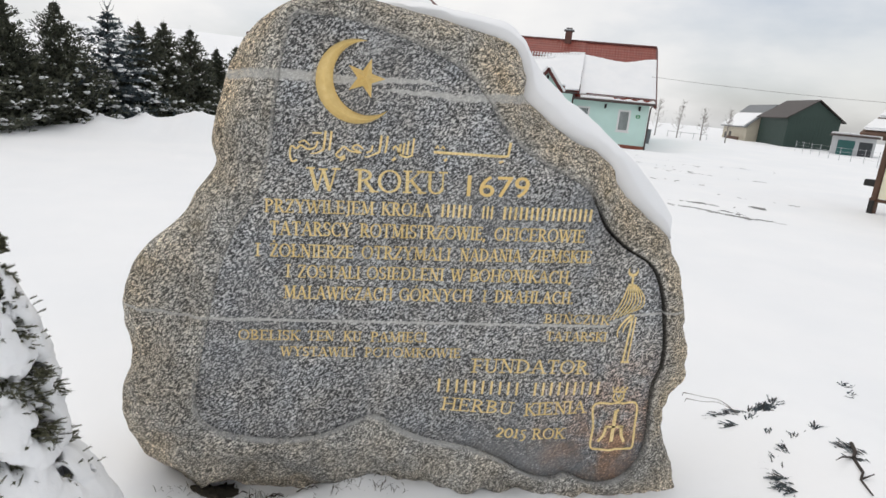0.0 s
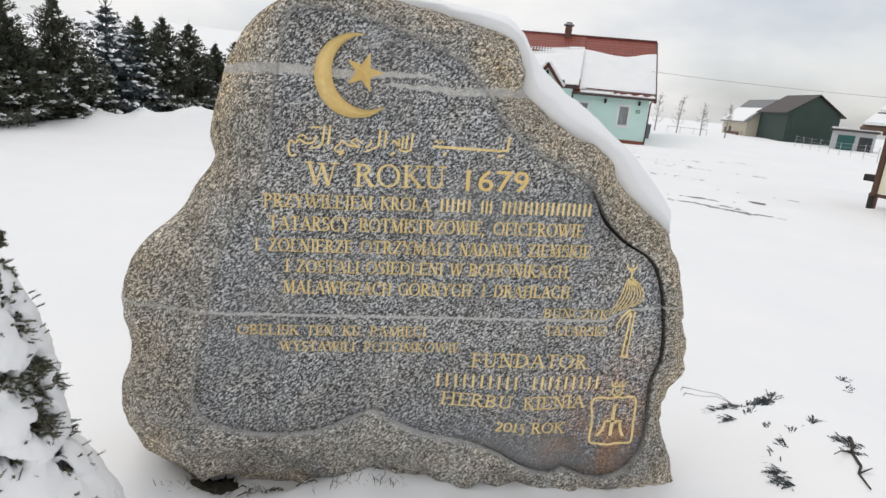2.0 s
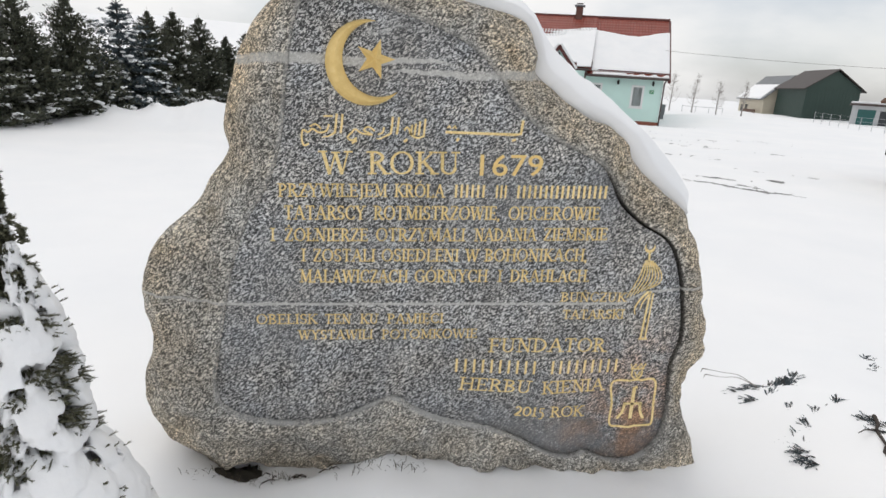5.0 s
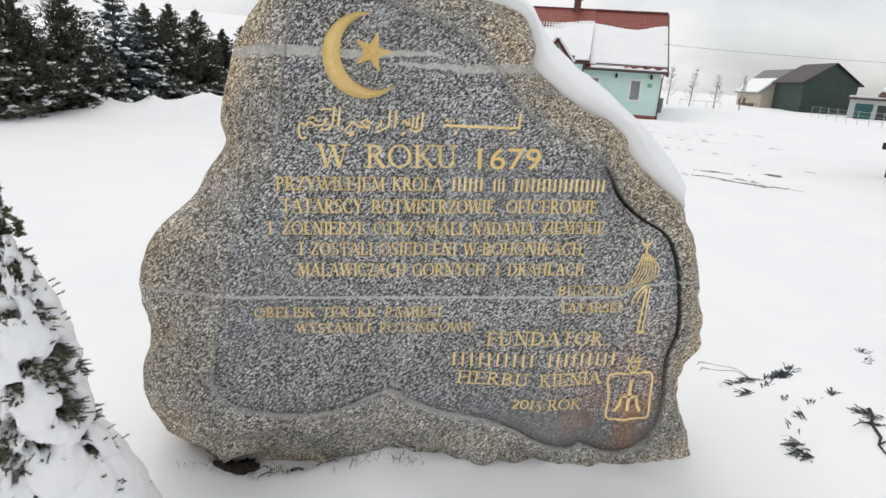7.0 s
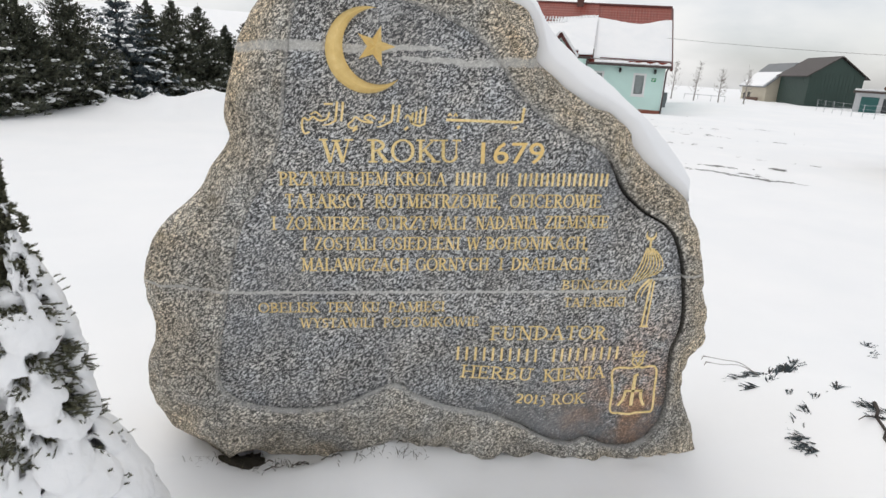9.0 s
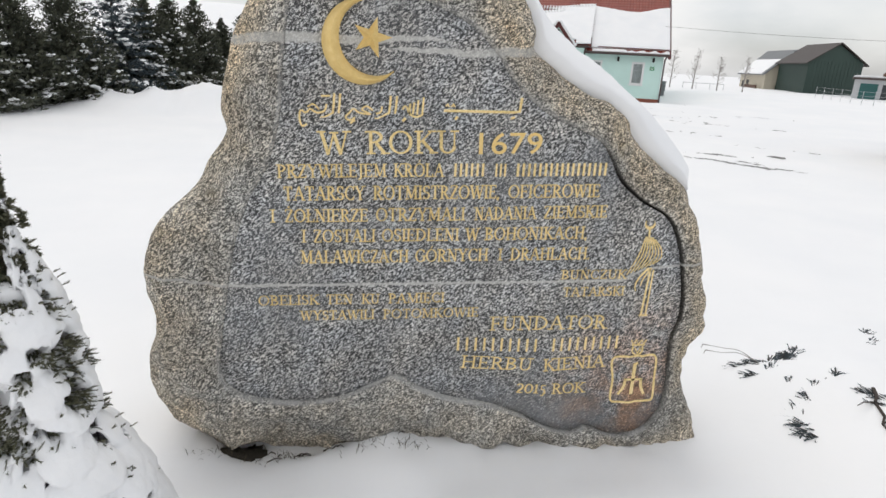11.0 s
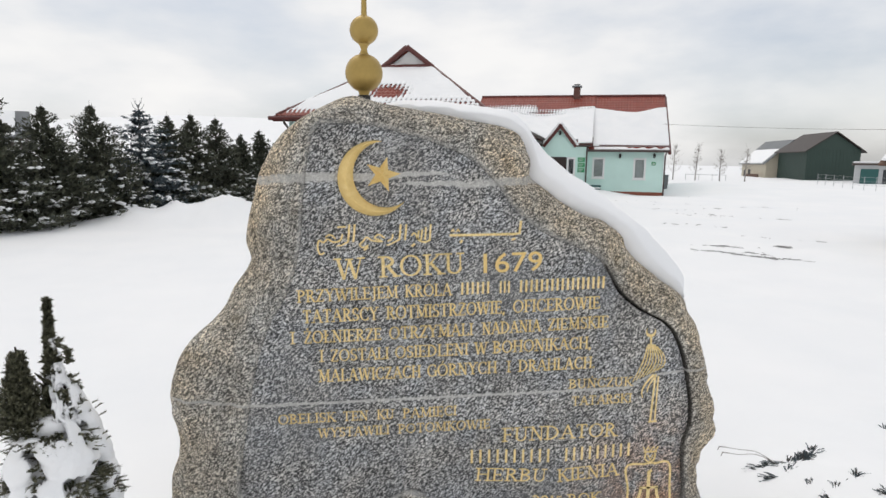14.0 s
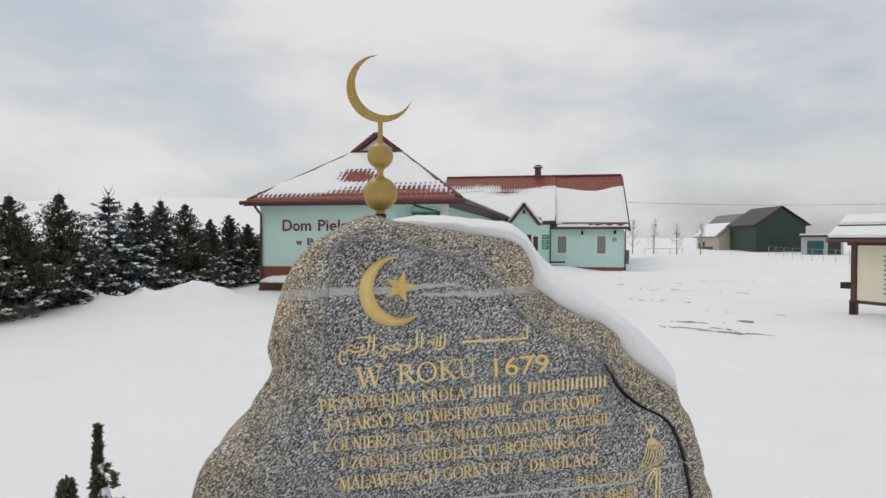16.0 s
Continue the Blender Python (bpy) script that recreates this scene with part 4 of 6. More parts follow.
# ---- snow on the boulder ----
def build_snow_cap():
    """A bank of snow from the rock's edge up to its rounded crown, and down again behind."""
    n, seg = 120, 22
    foot = spline([(-0.04, 2.285), (0.155, 2.262), (0.365, 2.226), (0.565, 2.196), (0.66, 2.147), (0.700, 2.055), (0.715, 1.962), (0.80, 1.893), (0.93, 1.803), (1.08, 1.745), (1.20, 1.668), (1.29, 1.545), (1.43, 1.432), (1.565, 1.338)], n)
    crown = spline([(0.0, 2.325), (0.20, 2.325), (0.43, 2.308), (0.62, 2.285), (0.72, 2.235), (0.78, 2.155), (0.87, 2.062), (0.98, 1.985), (1.09, 1.925), (1.23, 1.838), (1.36, 1.745), (1.50, 1.622), (1.62, 1.500), (1.69, 1.395), (1.695, 1.345)], n)
    verts = []
    for i in range(n):
        f = i / (n - 1)
        p, c = foot[i], crown[i]
        ends = min(1.0, (f / 0.06) ** 0.5) * min(1.0, ((1 - f) / 0.05 + 0.06) ** 0.5)
        front = 0.10 + 0.10 * (1 - smooth01(f, 0.0, 0.15))
        for k in range(seg):
            q = k / (seg - 1)
            rise = math.sin(math.pi * (0.04 + 0.92 * q)) ** 0.55 * ends
            w = p + (c - p) * rise
            y = front + (0.62 - front) * q
            lump = 0.012 * fbm(w[0] * 5, y * 5, w[1] * 5, 3, 7.0) + 0.004 * fbm(w[0] * 22, y * 22, w[1] * 22, 2, 3.0)
            verts.append((w[0] + lump * 0.6, y + lump, w[1] + lump))
        for k in range(3):
            verts.append((p[0] - 0.03, 0.56 - 0.18 * k, p[1] - 0.06))
    m = seg + 3
    faces = [(i * m + k, i * m + (k + 1) % m, (i + 1) * m + (k + 1) % m, (i + 1) * m + k) for i in range(n - 1) for k in range(m)]
    faces += [tuple(range(m))[::-1], tuple((n - 1) * m + k for k in range(m))]
    tagged(mesh_part("snow_cap", verts, faces, M_SNOW, smooth=180), "thick rounded snow lying along the boulder's shoulder", "snow")


build_snow_cap()


# ---- the mint house ----
def grid_wall(x0, x1, z0, z1, y0, y1, holes):
    """A wall in x and z, solid from y0 to y1, with openings (x0, x1, z0, z1) right through it."""
    bm = bmesh.new()
    xs = sorted({x0, x1, *(v for h in holes for v in h[:2])})
    zs = sorted({z0, z1, *(v for h in holes for v in h[2:])})
    for a, b in zip(xs, xs[1:]):
        for c, d in zip(zs, zs[1:]):
            mx, mz = (a + b) / 2, (c + d) / 2
            if not any(h[0] < mx < h[1] and h[2] < mz < h[3] for h in holes):
                box(bm, a, b, y0, y1, c, d)
    bmesh.ops.remove_doubles(bm, verts=bm.verts[:], dist=1e-4)
    twin = {}
    for f in bm.faces:
        twin.setdefault(tuple(round(c, 3) for c in f.calc_center_median()), []).append(f)
    bmesh.ops.delete(bm, geom=[f for fs in twin.values() if len(fs) > 1 for f in fs], context="FACES")
    return bm


def add_window(parent, x0, x1, z0, z1, y, mullion=False, curtain=True):
    """A white casement in an opening of a wall whose outer face is at y."""
    bm = bmesh.new()
    w = 0.11
    for a in ((x0, x0 + w, z0, z1), (x1 - w, x1, z0, z1), (x0 + w, x1 - w, z0, z0 + w), (x0 + w, x1 - w, z1 - w, z1)):
        box(bm, a[0], a[1], y - 0.03, y + 0.06, a[2], a[3])
    win = part("window", bm, M_WHITE, parent, "white casement window with net curtain")
    if mullion:
        part("mullion", boxed((x0 + x1) / 2 - 0.03, (x0 + x1) / 2 + 0.03, y - 0.02, y + 0.05, z0 + w, z1 - w), M_WHITE, win)
    p = part("pane", boxed(x0 + w, x1 - w, y + 0.015, y + 0.021, z0 + w, z1 - w), M_GLASS, win)
    p.visible_shadow = False
    bm = bmesh.new()
    rows = []
    k = 26
    for i in range(k + 1):
        x = x0 + w + (x1 - x0 - 2 * w) * i / k
        yy = y + 0.11 + 0.02 * math.sin(i * 1.9)
        rows.append((bm.verts.new((x, yy, z0)), bm.verts.new((x, yy, z1))))
    for a, b in zip(rows, rows[1:]):
        bm.faces.new((a[0], b[0], b[1], a[1]))
    part("curtain" if curtain else "dark_room", bm, M_CURTAIN if curtain else M_ROOM, win)
    part("sill", boxed(x0 - 0.05, x1 + 0.05, y - 0.09, y + 0.02, z0 - 0.045, z0), M_WHITE, win, "pale sill")
    return win


def slope_points(corners, nu, nv, lift):
    a, b, c, d = (Vector(p) for p in corners)
    nrm = (b - a).cross(d - a).normalized()
    out = []
    for j in range(nv + 1):
        t = j / nv
        l, r = a.lerp(d, t), b.lerp(c, t)
        for i in range(nu + 1):
            out.append(l.lerp(r, i / nu) + nrm * lift((l.lerp(r, i / nu) - a).dot((b - a).normalized()), t * (d - a).length, i / nu, t))
    return out, nrm


def tiled_slope(name, corners, parent, label=""):
    """Pantiles: rolls across the slope and a step at each course."""
    a, b, c, d = (Vector(p) for p in corners)
    nu, nv = int((b - a).length / 0.036), int(((d - a).length + (c - b).length) / 2 / 0.07)
    pts, nrm = slope_points(corners, nu, nv, lambda u, v, s, t: 0.028 * (0.5 + 0.5 * math.cos(2 * math.pi * u / 0.18)) + 0.035 * (1 - (v / 0.30) % 1.0))
    faces = [(j * (nu + 1) + i, j * (nu + 1) + i + 1, (j + 1) * (nu + 1) + i + 1, (j + 1) * (nu + 1) + i) for j in range(nv) for i in range(nu)]
    n = len(pts)
    low = [p - nrm * 0.10 for p in (pts[0], pts[nu], pts[-1], pts[-1 - nu])]
    faces.append((n + 3, n + 2, n + 1, n))
    return mesh_part(name, pts + low, faces, M_TILE, parent, label, smooth=30)


def roof_snow(corners, parent, thick, cover, nu=150, nv=60, label="snow lying on the roof"):
    """A blanket with a ragged border: cover(s, t, u, v) above 0 keeps the snow."""
    depth = {}

    def lift(u, v, s, t):
        return 0.06 + thick * min(1.0, max(0.0, cover(s, t, u, v) * 6.0)) ** 0.5 + 0.02 * fbm(u * 0.9, v * 0.9, 0.0, 3, 4.0)

    a, b, c, d = (Vector(p) for p in corners)
    pts, nrm = slope_points(corners, nu, nv, lift)
    keep = []
    for j in range(nv + 1):
        t = j / nv
        l, r = a.lerp(d, t), b.lerp(c, t)
        for i in range(nu + 1):
            keep.append(cover(i / nu, t, (l.lerp(r, i / nu) - a).dot((b - a).normalized()), t * (d - a).length) > 0)
    faces = []
    for j in range(nv):
        for i in range(nu):
            q = (j * (nu + 1) + i, j * (nu + 1) + i + 1, (j + 1) * (nu + 1) + i + 1, (j + 1) * (nu + 1) + i)
            if sum(keep[k] for k in q) >= 3:
                faces.append(q)
    ob = mesh_part("roof_snow", pts, faces, M_SNOW, parent, label, smooth=180)
    so = ob.modifiers.new("thickness", "SOLIDIFY")
    so.thickness, so.offset = 0.07, -1
    return ob


def build_house():
    h = thing("house", pose(4.54, 16.67, 0.0, 0, 0, -23.6), "mint-green rendered house with red tiled roofs half under snow", "house")
    eave, ridge, mid = 3.50, 6.22, -3.90
    # walls of the near wing
    part("wall", grid_wall(-7.65, -2.50, 1.16, 3.46, 0.65, 0.95, []), M_MINT, h)
    part("wall", boxed(-7.65, -7.35, 0.95, 22.0, 0.0, 3.46), M_MINT, h)
    part("wall", boxed(-2.80, -2.50, 0.95, 3.0, 0.0, 3.46), M_MINT, h)
    part("wall", boxed(-2.50, -1.36, 3.0, 3.3, 0.0, 3.46), M_MINT, h)
    # glazing in the porch recess, the recess's shadow put into its dark teal
    glaze = part("porch_glazing", boxed(-2.40, -1.40, 2.95, 2.99, 0.9, 3.20, bevel=0.006), M_GLAZING, h, "dark teal porch glazing")
    for x in (-2.42, -1.92, -1.44):
        part("glazing_bar", boxed(x, x + 0.06, 2.91, 2.948, 0.9, 3.20), M_BARN, glaze)
    part("plinth", boxed(-7.68, -2.47, 0.62, 0.95, -0.2, 1.16), M_PLINTH, h, "red-brown tiled plinth")
    part("porch_column", boxed(-0.95, -0.62, 0.70, 1.02, 0.0, 3.40, bevel=0.02), M_WHITE, h, "pale square porch column")
    # the side wall runs back to the far wing
    bm = grid_wall(0.0, 15.2, 0.0, 3.46, 0.0, 0.30, [(1.0, 1.9, 1.7, 2.95), (5.0, 6.2, 1.5, 2.9), (11.4, 12.5, 1.2, 2.8)])
    bm.transform(pose(-1.05, 3.0, 0, 0, 0, 90))
    part("wall", bm, M_MINT, h)
    for a, b, c, d in ((4.0, 4.9, 1.7, 2.95), (8.0, 9.2, 1.5, 2.9), (14.4, 15.5, 1.2, 2.8)):
        bm = bmesh.new()
        for y0, y1, z0, z1 in ((a, a + 0.08, c, d), (b - 0.08, b, c, d), (a + 0.08, b - 0.08, c, c + 0.08), (a + 0.08, b - 0.08, d - 0.08, d)):
            box(bm, -1.17, -1.03, y0, y1, z0, z1)
        win = part("window", bm, M_BARN, h, "dark green side window")
        p = part("pane", boxed(-1.11, -1.104, a + 0.08, b - 0.08, c + 0.08, d - 0.08), M_GLASS, win)
        p.visible_shadow = False
        part("dark_room", boxed(-1.25, -1.24, a, b, c, d), M_ROOM, win)
    # walls of the far wing, its doorway and windows
    f = 18.2
    bay = f - 0.62
    entry = [(0.43, 1.44, 0.40, 2.40), (-0.10, 0.42, 1.28, 2.39), (1.45, 1.96, 1.28, 2.39)]
    holes = [(2.93, 3.66, 1.16, 2.40), (5.30, 6.02, 1.14, 2.40)]
    part("wall", grid_wall(2.05, 7.0, 0.40, 2.95, f, f + 0.3, holes), M_MINT, h)
    part("wall", boxed(-1.05, -0.2, f, f + 0.3, 0.0, 3.1), M_MINT, h)
    part("porch_wall", grid_wall(-0.20, 2.05, 0.0, 3.16, bay, bay + 0.2, entry), M_MINT, h)
    for x0 in (-0.20, 1.87):
        part("porch_cheek", boxed(x0, x0 + 0.18, bay + 0.2, f + 0.3, 0.0, 3.10), M_MINT, h)
    part("porch_wall", boxed(2.05, 2.60, bay, f, 0.40, 3.05), M_MINT, h)
    part("plinth", boxed(2.05, 2.62, bay - 0.03, f, -0.3, 0.40), M_PLINTH, h, "red-brown plinth")
    part("plinth", boxed(2.3, 7.03, f - 0.03, f + 0.3, -0.3, 0.40), M_PLINTH, h, "red-brown plinth")
    bm = prism(bmesh.new(), [(18.5, -0.2), (27.0, -0.2), (27.0, 2.8), (22.75, 6.2), (18.5, 2.9)], 6.7, 7.0)
    bm.transform(Matrix(((0, 1, 0, 0), (1, 0, 0, 0), (0, 0, 1, 0), (0, 0, 0, 1))))
    bmesh.ops.recalc_face_normals(bm, faces=bm.faces[:])
    part("gable_wall", bm, M_MINT, h)
    part("back_wall", boxed(-7.6, 7.0, 27.0, 27.3, -0.2, 2.9), M_MINT, h)
    for q in holes:
        add_window(h, *q, f)
    for q in entry[1:]:
        add_window(h, *q, bay, curtain=False)
    door = part("door", boxed(0.43, 1.44, bay + 0.04, bay + 0.10, 0.40, 2.40, bevel=0.01), M_DARKWOOD, h, "dark brown closed front door")
    part("door_panel", boxed(0.55, 1.32, bay + 0.025, bay + 0.05, 1.5, 2.28, bevel=0.008), M_DARKWOOD, door)
    part("door_panel", boxed(0.55, 1.32, bay + 0.025, bay + 0.05, 0.55, 1.35, bevel=0.008), M_DARKWOOD, door)
    part("handle", tube(bmesh.new(), [(1.36, bay + 0.03, 1.30), (1.36, bay - 0.03, 1.32), (1.36, bay - 0.03, 1.48), (1.36, bay + 0.03, 1.50)], 0.012), M_FENCE, door, "metal pull handle")
    for k in range(3):
        part("step", boxed(0.0 - 0.15 * k, 1.75 + 0.15 * k, bay - 0.5 - 0.3 * k, bay - 0.2, 0.40 - 0.17 * (k + 1), 0.40 - 0.17 * k, bevel=0.01), M_GREYROOF, h, "grey porch step")
    # porch gable over the door
    bm = prism(bmesh.new(), [(0.14, 3.16), (1.86, 3.16), (1.0, 4.24)], bay, bay + 2.6)
    part("porch_gable", bm, M_MINT, h)
    for a, b in (((-0.02, 3.05), (1.0, 4.36)), ((1.0, 4.36), (2.02, 3.05))):
        d = Vector((b[0] - a[0], 0, b[1] - a[1])).normalized()
        n = Vector((-d.z, 0, d.x))
        poly = [(a[0], a[1]), (b[0], b[1]), (b[0] - n.x * 0.17, b[1] - n.z * 0.17), (a[0] - n.x * 0.17, a[1] - n.z * 0.17)]
        part("bargeboard", prism(bmesh.new(), poly, bay - 0.16, bay - 0.06), M_TRIM, h)
        top = [(a[0] + n.x * 0.02, a[1] + n.z * 0.02), (b[0] + n.x * 0.02, b[1] + n.z * 0.02), (b[0] + n.x * 0.14, b[1] + n.z * 0.14), (a[0] + n.x * 0.14, a[1] + n.z * 0.14)]
        part("porch_roof_snow", prism(bmesh.new(), top, bay - 0.14, bay + 2.3), M_SNOW, h)
    # roofs: near wing
    e1, e2 = (-7.90, 0.0, eave), (-0.02, 0.0, eave)
    h1, h2 = (mid - 0.85, 3.15, 5.60), (mid + 0.85, 3.15, 5.60)
    front = tiled_slope("roof", (e1, e2, h2, h1), h, "red pantile hip slope, its foot bare of snow")
    # the bare courses at the eave, tile by tile
    ex = Vector((1, 0, 0))
    ey = (Vector(h1) - Vector(e1))
    ey = (ey - ex * ey.dot(ex)).normalized()
    ez = ex.cross(ey)
    bm = bmesh.new()
    rows = []
    for v, drop in ((0.0, 0.0), (0.0, 0.022), (0.31, 0.004)):
        rows.append([bm.verts.new(ex * (0.176 * (k / 6 - 0.5)) + ey * v + ez * (0.028 * (0.5 + 0.5 * math.cos(2 * math.pi * (k / 6 - 0.5))) + drop)) for k in range(7)])
    for p, q in zip(rows, rows[1:]):
        for k in range(6):
            bm.faces.new((p[k], p[k + 1], q[k + 1], q[k]))
    tile = finish(bm, "roof_tile", M_TILE, 40)
    for course in range(2):
        for k in range(42 - 2 * course):
            ob = bpy.data.objects.new("roof_tile", tile)
            scene.collection.objects.link(ob)
            ob.parent = front
            ob.location = Vector(e1) + ex * (0.18 * (k + course) + 0.20) + ey * (0.30 * course - 0.02) + ez * 0.040
    low = 5.0
    rs = [(-0.02, 0.0, eave), (-0.02, 18.4, eave), (mid, 18.4, low), (mid, 3.4, low), (mid + 0.85, 3.15, 4.62)]
    gr = [(mid + 0.85, 3.15, 5.60), (mid + 0.85, 4.5, 5.55), (mid, 4.5, ridge), (mid, 3.15, ridge)]
    for sgn in (1, -1):
        for kind, pts, lift, thick in (("roof", rs, 0.03, 0.08), ("roof_snow", rs, 0.12, 0.05), ("gablet_roof", gr, 0.02, 0.06), ("gablet_snow", gr, 0.09, 0.05)):
            bm = bmesh.new()
            snowy = kind.endswith("snow")
            vs = [bm.verts.new((mid + sgn * (p[0] - mid - (0.06 if snowy else 0)), p[1] + (0.25 if snowy and p[1] < 3 else 0), p[2] + lift)) for p in pts]
            bm.faces.new(vs if sgn > 0 else vs[::-1])
            bmesh.ops.solidify(bm, geom=bm.faces[:], thickness=thick)
            bmesh.ops.recalc_face_normals(bm, faces=bm.faces[:])
            part(kind, bm, M_SNOW if snowy else M_TILE, h, "snow lying on the roof" if snowy else "")
        # cheek under the raised hip
        bm = bmesh.new()
        vs = [bm.verts.new((mid + sgn * (p[0] - mid), p[1], p[2])) for p in ((-0.05, 0.03, eave), (mid + 0.85, 3.18, 5.60), (mid, 4.4, ridge - 0.1), (mid, 4.4, 4.9), (mid + 0.85, 3.18, 4.5))]
        bm.faces.new(vs)
        bmesh.ops.solidify(bm, geom=bm.faces[:], thickness=0.04)
        bmesh.ops.recalc_face_normals(bm, faces=bm.faces[:])
        part("hip_cheek", bm, M_TRIM, h)
        # hip tiles
        part("hip_tiles", tube(bmesh.new(), [(mid + sgn * (-0.02 - mid), 0.0, eave + 0.05), (mid + sgn * 0.85, 3.15, 5.66)], 0.075, 8), M_TRIM, h)
        part("bargeboard", tube(bmesh.new(), [(mid + sgn * 1.02, 2.98, 5.54), (mid, 2.98, ridge + 0.08)], 0.10, 6), M_TRIM, h)

    def noses(u, v, fade):
        """Below 0 on the crest of each tile, in spots that shrink as the snow thickens."""
        du, dv = (u / 0.18 + 0.5) % 1.0 - 0.5, (v / 0.30) % 1.0 - 0.45
        return math.hypot(du, 0.75 * dv) - 0.52 * max(0.0, fade)

    def front_cover(s, t, u, v):
        n = fbm(u * 0.7, v * 0.7, 1.0, 4, 1.0)
        c = v - 0.26 - 0.30 * smooth01(u, 2.2, 4.5) * (1 - smooth01(u, 6.2, 7.6)) - 0.10 * n
        bare = math.hypot((u - 3.9) / 0.85, (v - 2.0) / 0.75) - 0.55 + 0.45 * n + 0.25 * (v < 1.7)
        near = min(c / (0.35 + 0.75 * smooth01(u, 2.6, 4.2)), bare / 0.75)
        return 0.3 * noses(u, v, 1.0 - near) if near < 1 else 0.1 * (near - 0.9)

    roof_snow((e1, e2, h2, h1), h, 0.05, front_cover, 420, 130)
    part("gablet_wall", prism(bmesh.new(), [(mid - 0.80, 5.62), (mid + 0.80, 5.62), (mid, 6.18)], 3.20, 3.25), M_WHITE, h, "small pale gablet at the roof's peak")
    part("gablet_sill", boxed(mid - 0.98, mid + 0.98, 2.88, 3.18, 5.50, 5.65, bevel=0.02), M_TRIM, h)
    part("soffit", boxed(-7.85, -0.1, 0.05, 0.66, eave - 0.10, eave - 0.04), M_SOFFIT, h)
    part("soffit", boxed(-2.5, -1.075, 0.66, 3.0, eave - 0.10, eave - 0.04), M_MINT, h)
    part("soffit", boxed(-1.07, -0.1, 0.66, 18.0, eave - 0.10, eave - 0.04), M_SOFFIT, h)
    part("fascia", boxed(-7.92, 0.0, -0.02, 0.05, eave - 0.16, eave + 0.02), M_TRIM, h)
    part("fascia", boxed(-0.07, 0.0, 0.05, 18.0, eave - 0.16, eave + 0.02), M_TRIM, h)
    part("gutter", tube(bmesh.new(), [(-8.03, -0.10, eave - 0.05), (0.05, -0.10, eave - 0.05)], 0.075, 8), M_TRIM, h)
    part("gutter", tube(bmesh.new(), [(0.08, -0.10, eave - 0.06), (0.08, 17.4, eave - 0.06)], 0.075, 8), M_SOFFIT, h)
    for pts in ([(-7.45, -0.10, eave - 0.1), (-7.45, -0.05, 3.28), (-7.56, 0.56, 3.05), (-7.56, 0.56, 0.3)], [(-1.75, -0.10, eave - 0.1), (-1.6, 0.1, 3.30), (-0.90, 0.60, 3.10), (-0.88, 0.62, 0.3)],
                [(0.08, 16.6, eave - 0.1), (0.0, 17.0, 3.1), (-0.50, 17.4, 2.8), (-0.50, 17.4, 0.4)], [(7.1, f - 0.58, 2.75), (7.06, f - 0.06, 2.55), (7.06, f - 0.06, 0.0)], [(2.62, bay - 0.1, 3.05), (2.60, bay - 0.06, 2.75), (2.60, bay - 0.06, 0.3)]):
        part("downpipe", tube(bmesh.new(), pts, 0.045, 8), M_SOFFIT, h, "dark brown downpipe")
    # roofs: far wing
    la, lb, lc, ld = (-4.8, f - 0.55, 3.12), (2.88, f - 0.55, 3.12), (2.88, 22.75, 6.45), (-4.8, 22.75, 6.45)
    ra, rb, rc, rd = (2.70, f - 0.50, 2.82), (7.22, f - 0.50, 2.82), (7.22, 22.75, 6.40), (2.70, 22.75, 6.40)
    tiled_slope("roof", (la, lb, lc, ld), h, "red pantile slope under snow, bare along its ridge")
    tiled_slope("roof", (ra, rb, rc, rd), h, "red pantile slope under snow, bare along its ridge")
    bm = prism(bmesh.new(), [(-4.8, 0), (7.22, 0), (7.22, 0.12), (-4.8, 0.12)], 0, 5.6)
    bm.transform(Matrix.Translation((0, 22.75, 6.30)) @ Matrix.Rotation(radians(-37), 4, "X"))
    part("roof", bm, M_TILE, h)

    def far_left(s, t, u, v):
        n = fbm(u * 0.6, v * 0.6, 2.0, 4, 6.0)
        top = 5.67 - 0.95 - 0.25 * n - 0.45 * math.sin(u * 0.42 - 0.6) * (u > 4) - v
        hole = math.hypot((u - 4.4) / 1.5, (v - 3.75) / 0.40) - 0.35
        if 4.75 < u < 6.85 and v < 0.4:
            return -1.0
        near = min(top / (0.9 - 0.6 * smooth01(u, 4.6, 6.0)), hole / 0.65)
        return 0.3 * noses(u, v, 0.78 - near) if near < 1 else 0.1 * (near - 0.9)

    def far_right(s, t, u, v):
        n = fbm(u * 0.6, v * 0.6, 3.0, 4, 8.0)
        return min(5.7 - 1.20 + 0.28 * math.cos(u * 1.15 + 0.4) - 0.12 * n - v, v - 0.30 - 0.05 * n)

    roof_snow((la, lb, lc, ld), h, 0.13, far_left, 400, 150)
    roof_snow((ra, rb, rc, rd), h, 0.12, far_right, 150, 80)

    def lip(s, t, u, v):
        return min(0.26 - v + 0.05 * math.sin(u * 9) * (u > 2.5) - 0.12 * (u > 2.2) * abs(math.sin(u * 5)), u - 0.3)

    roof_snow((ra, rb, (7.22, f - 0.1, 3.15), (2.70, f - 0.1, 3.15)), h, 0.04, lip, 150, 10)
    part("snow_guard", tube(bmesh.new(), [(3.3, f - 0.28, 3.12), (7.2, f - 0.28, 3.10)], 0.035, 6), M_TRIM, h)
    part("ridge_tiles", tube(bmesh.new(), [(-4.8, 22.75, 6.50), (7.25, 22.75, 6.46)], 0.09, 8), M_TRIM, h)
    part("gutter", tube(bmesh.new(), [(2.6, f - 0.58, 2.80), (7.25, f - 0.58, 2.80)], 0.07, 8), M_SOFFIT, h)
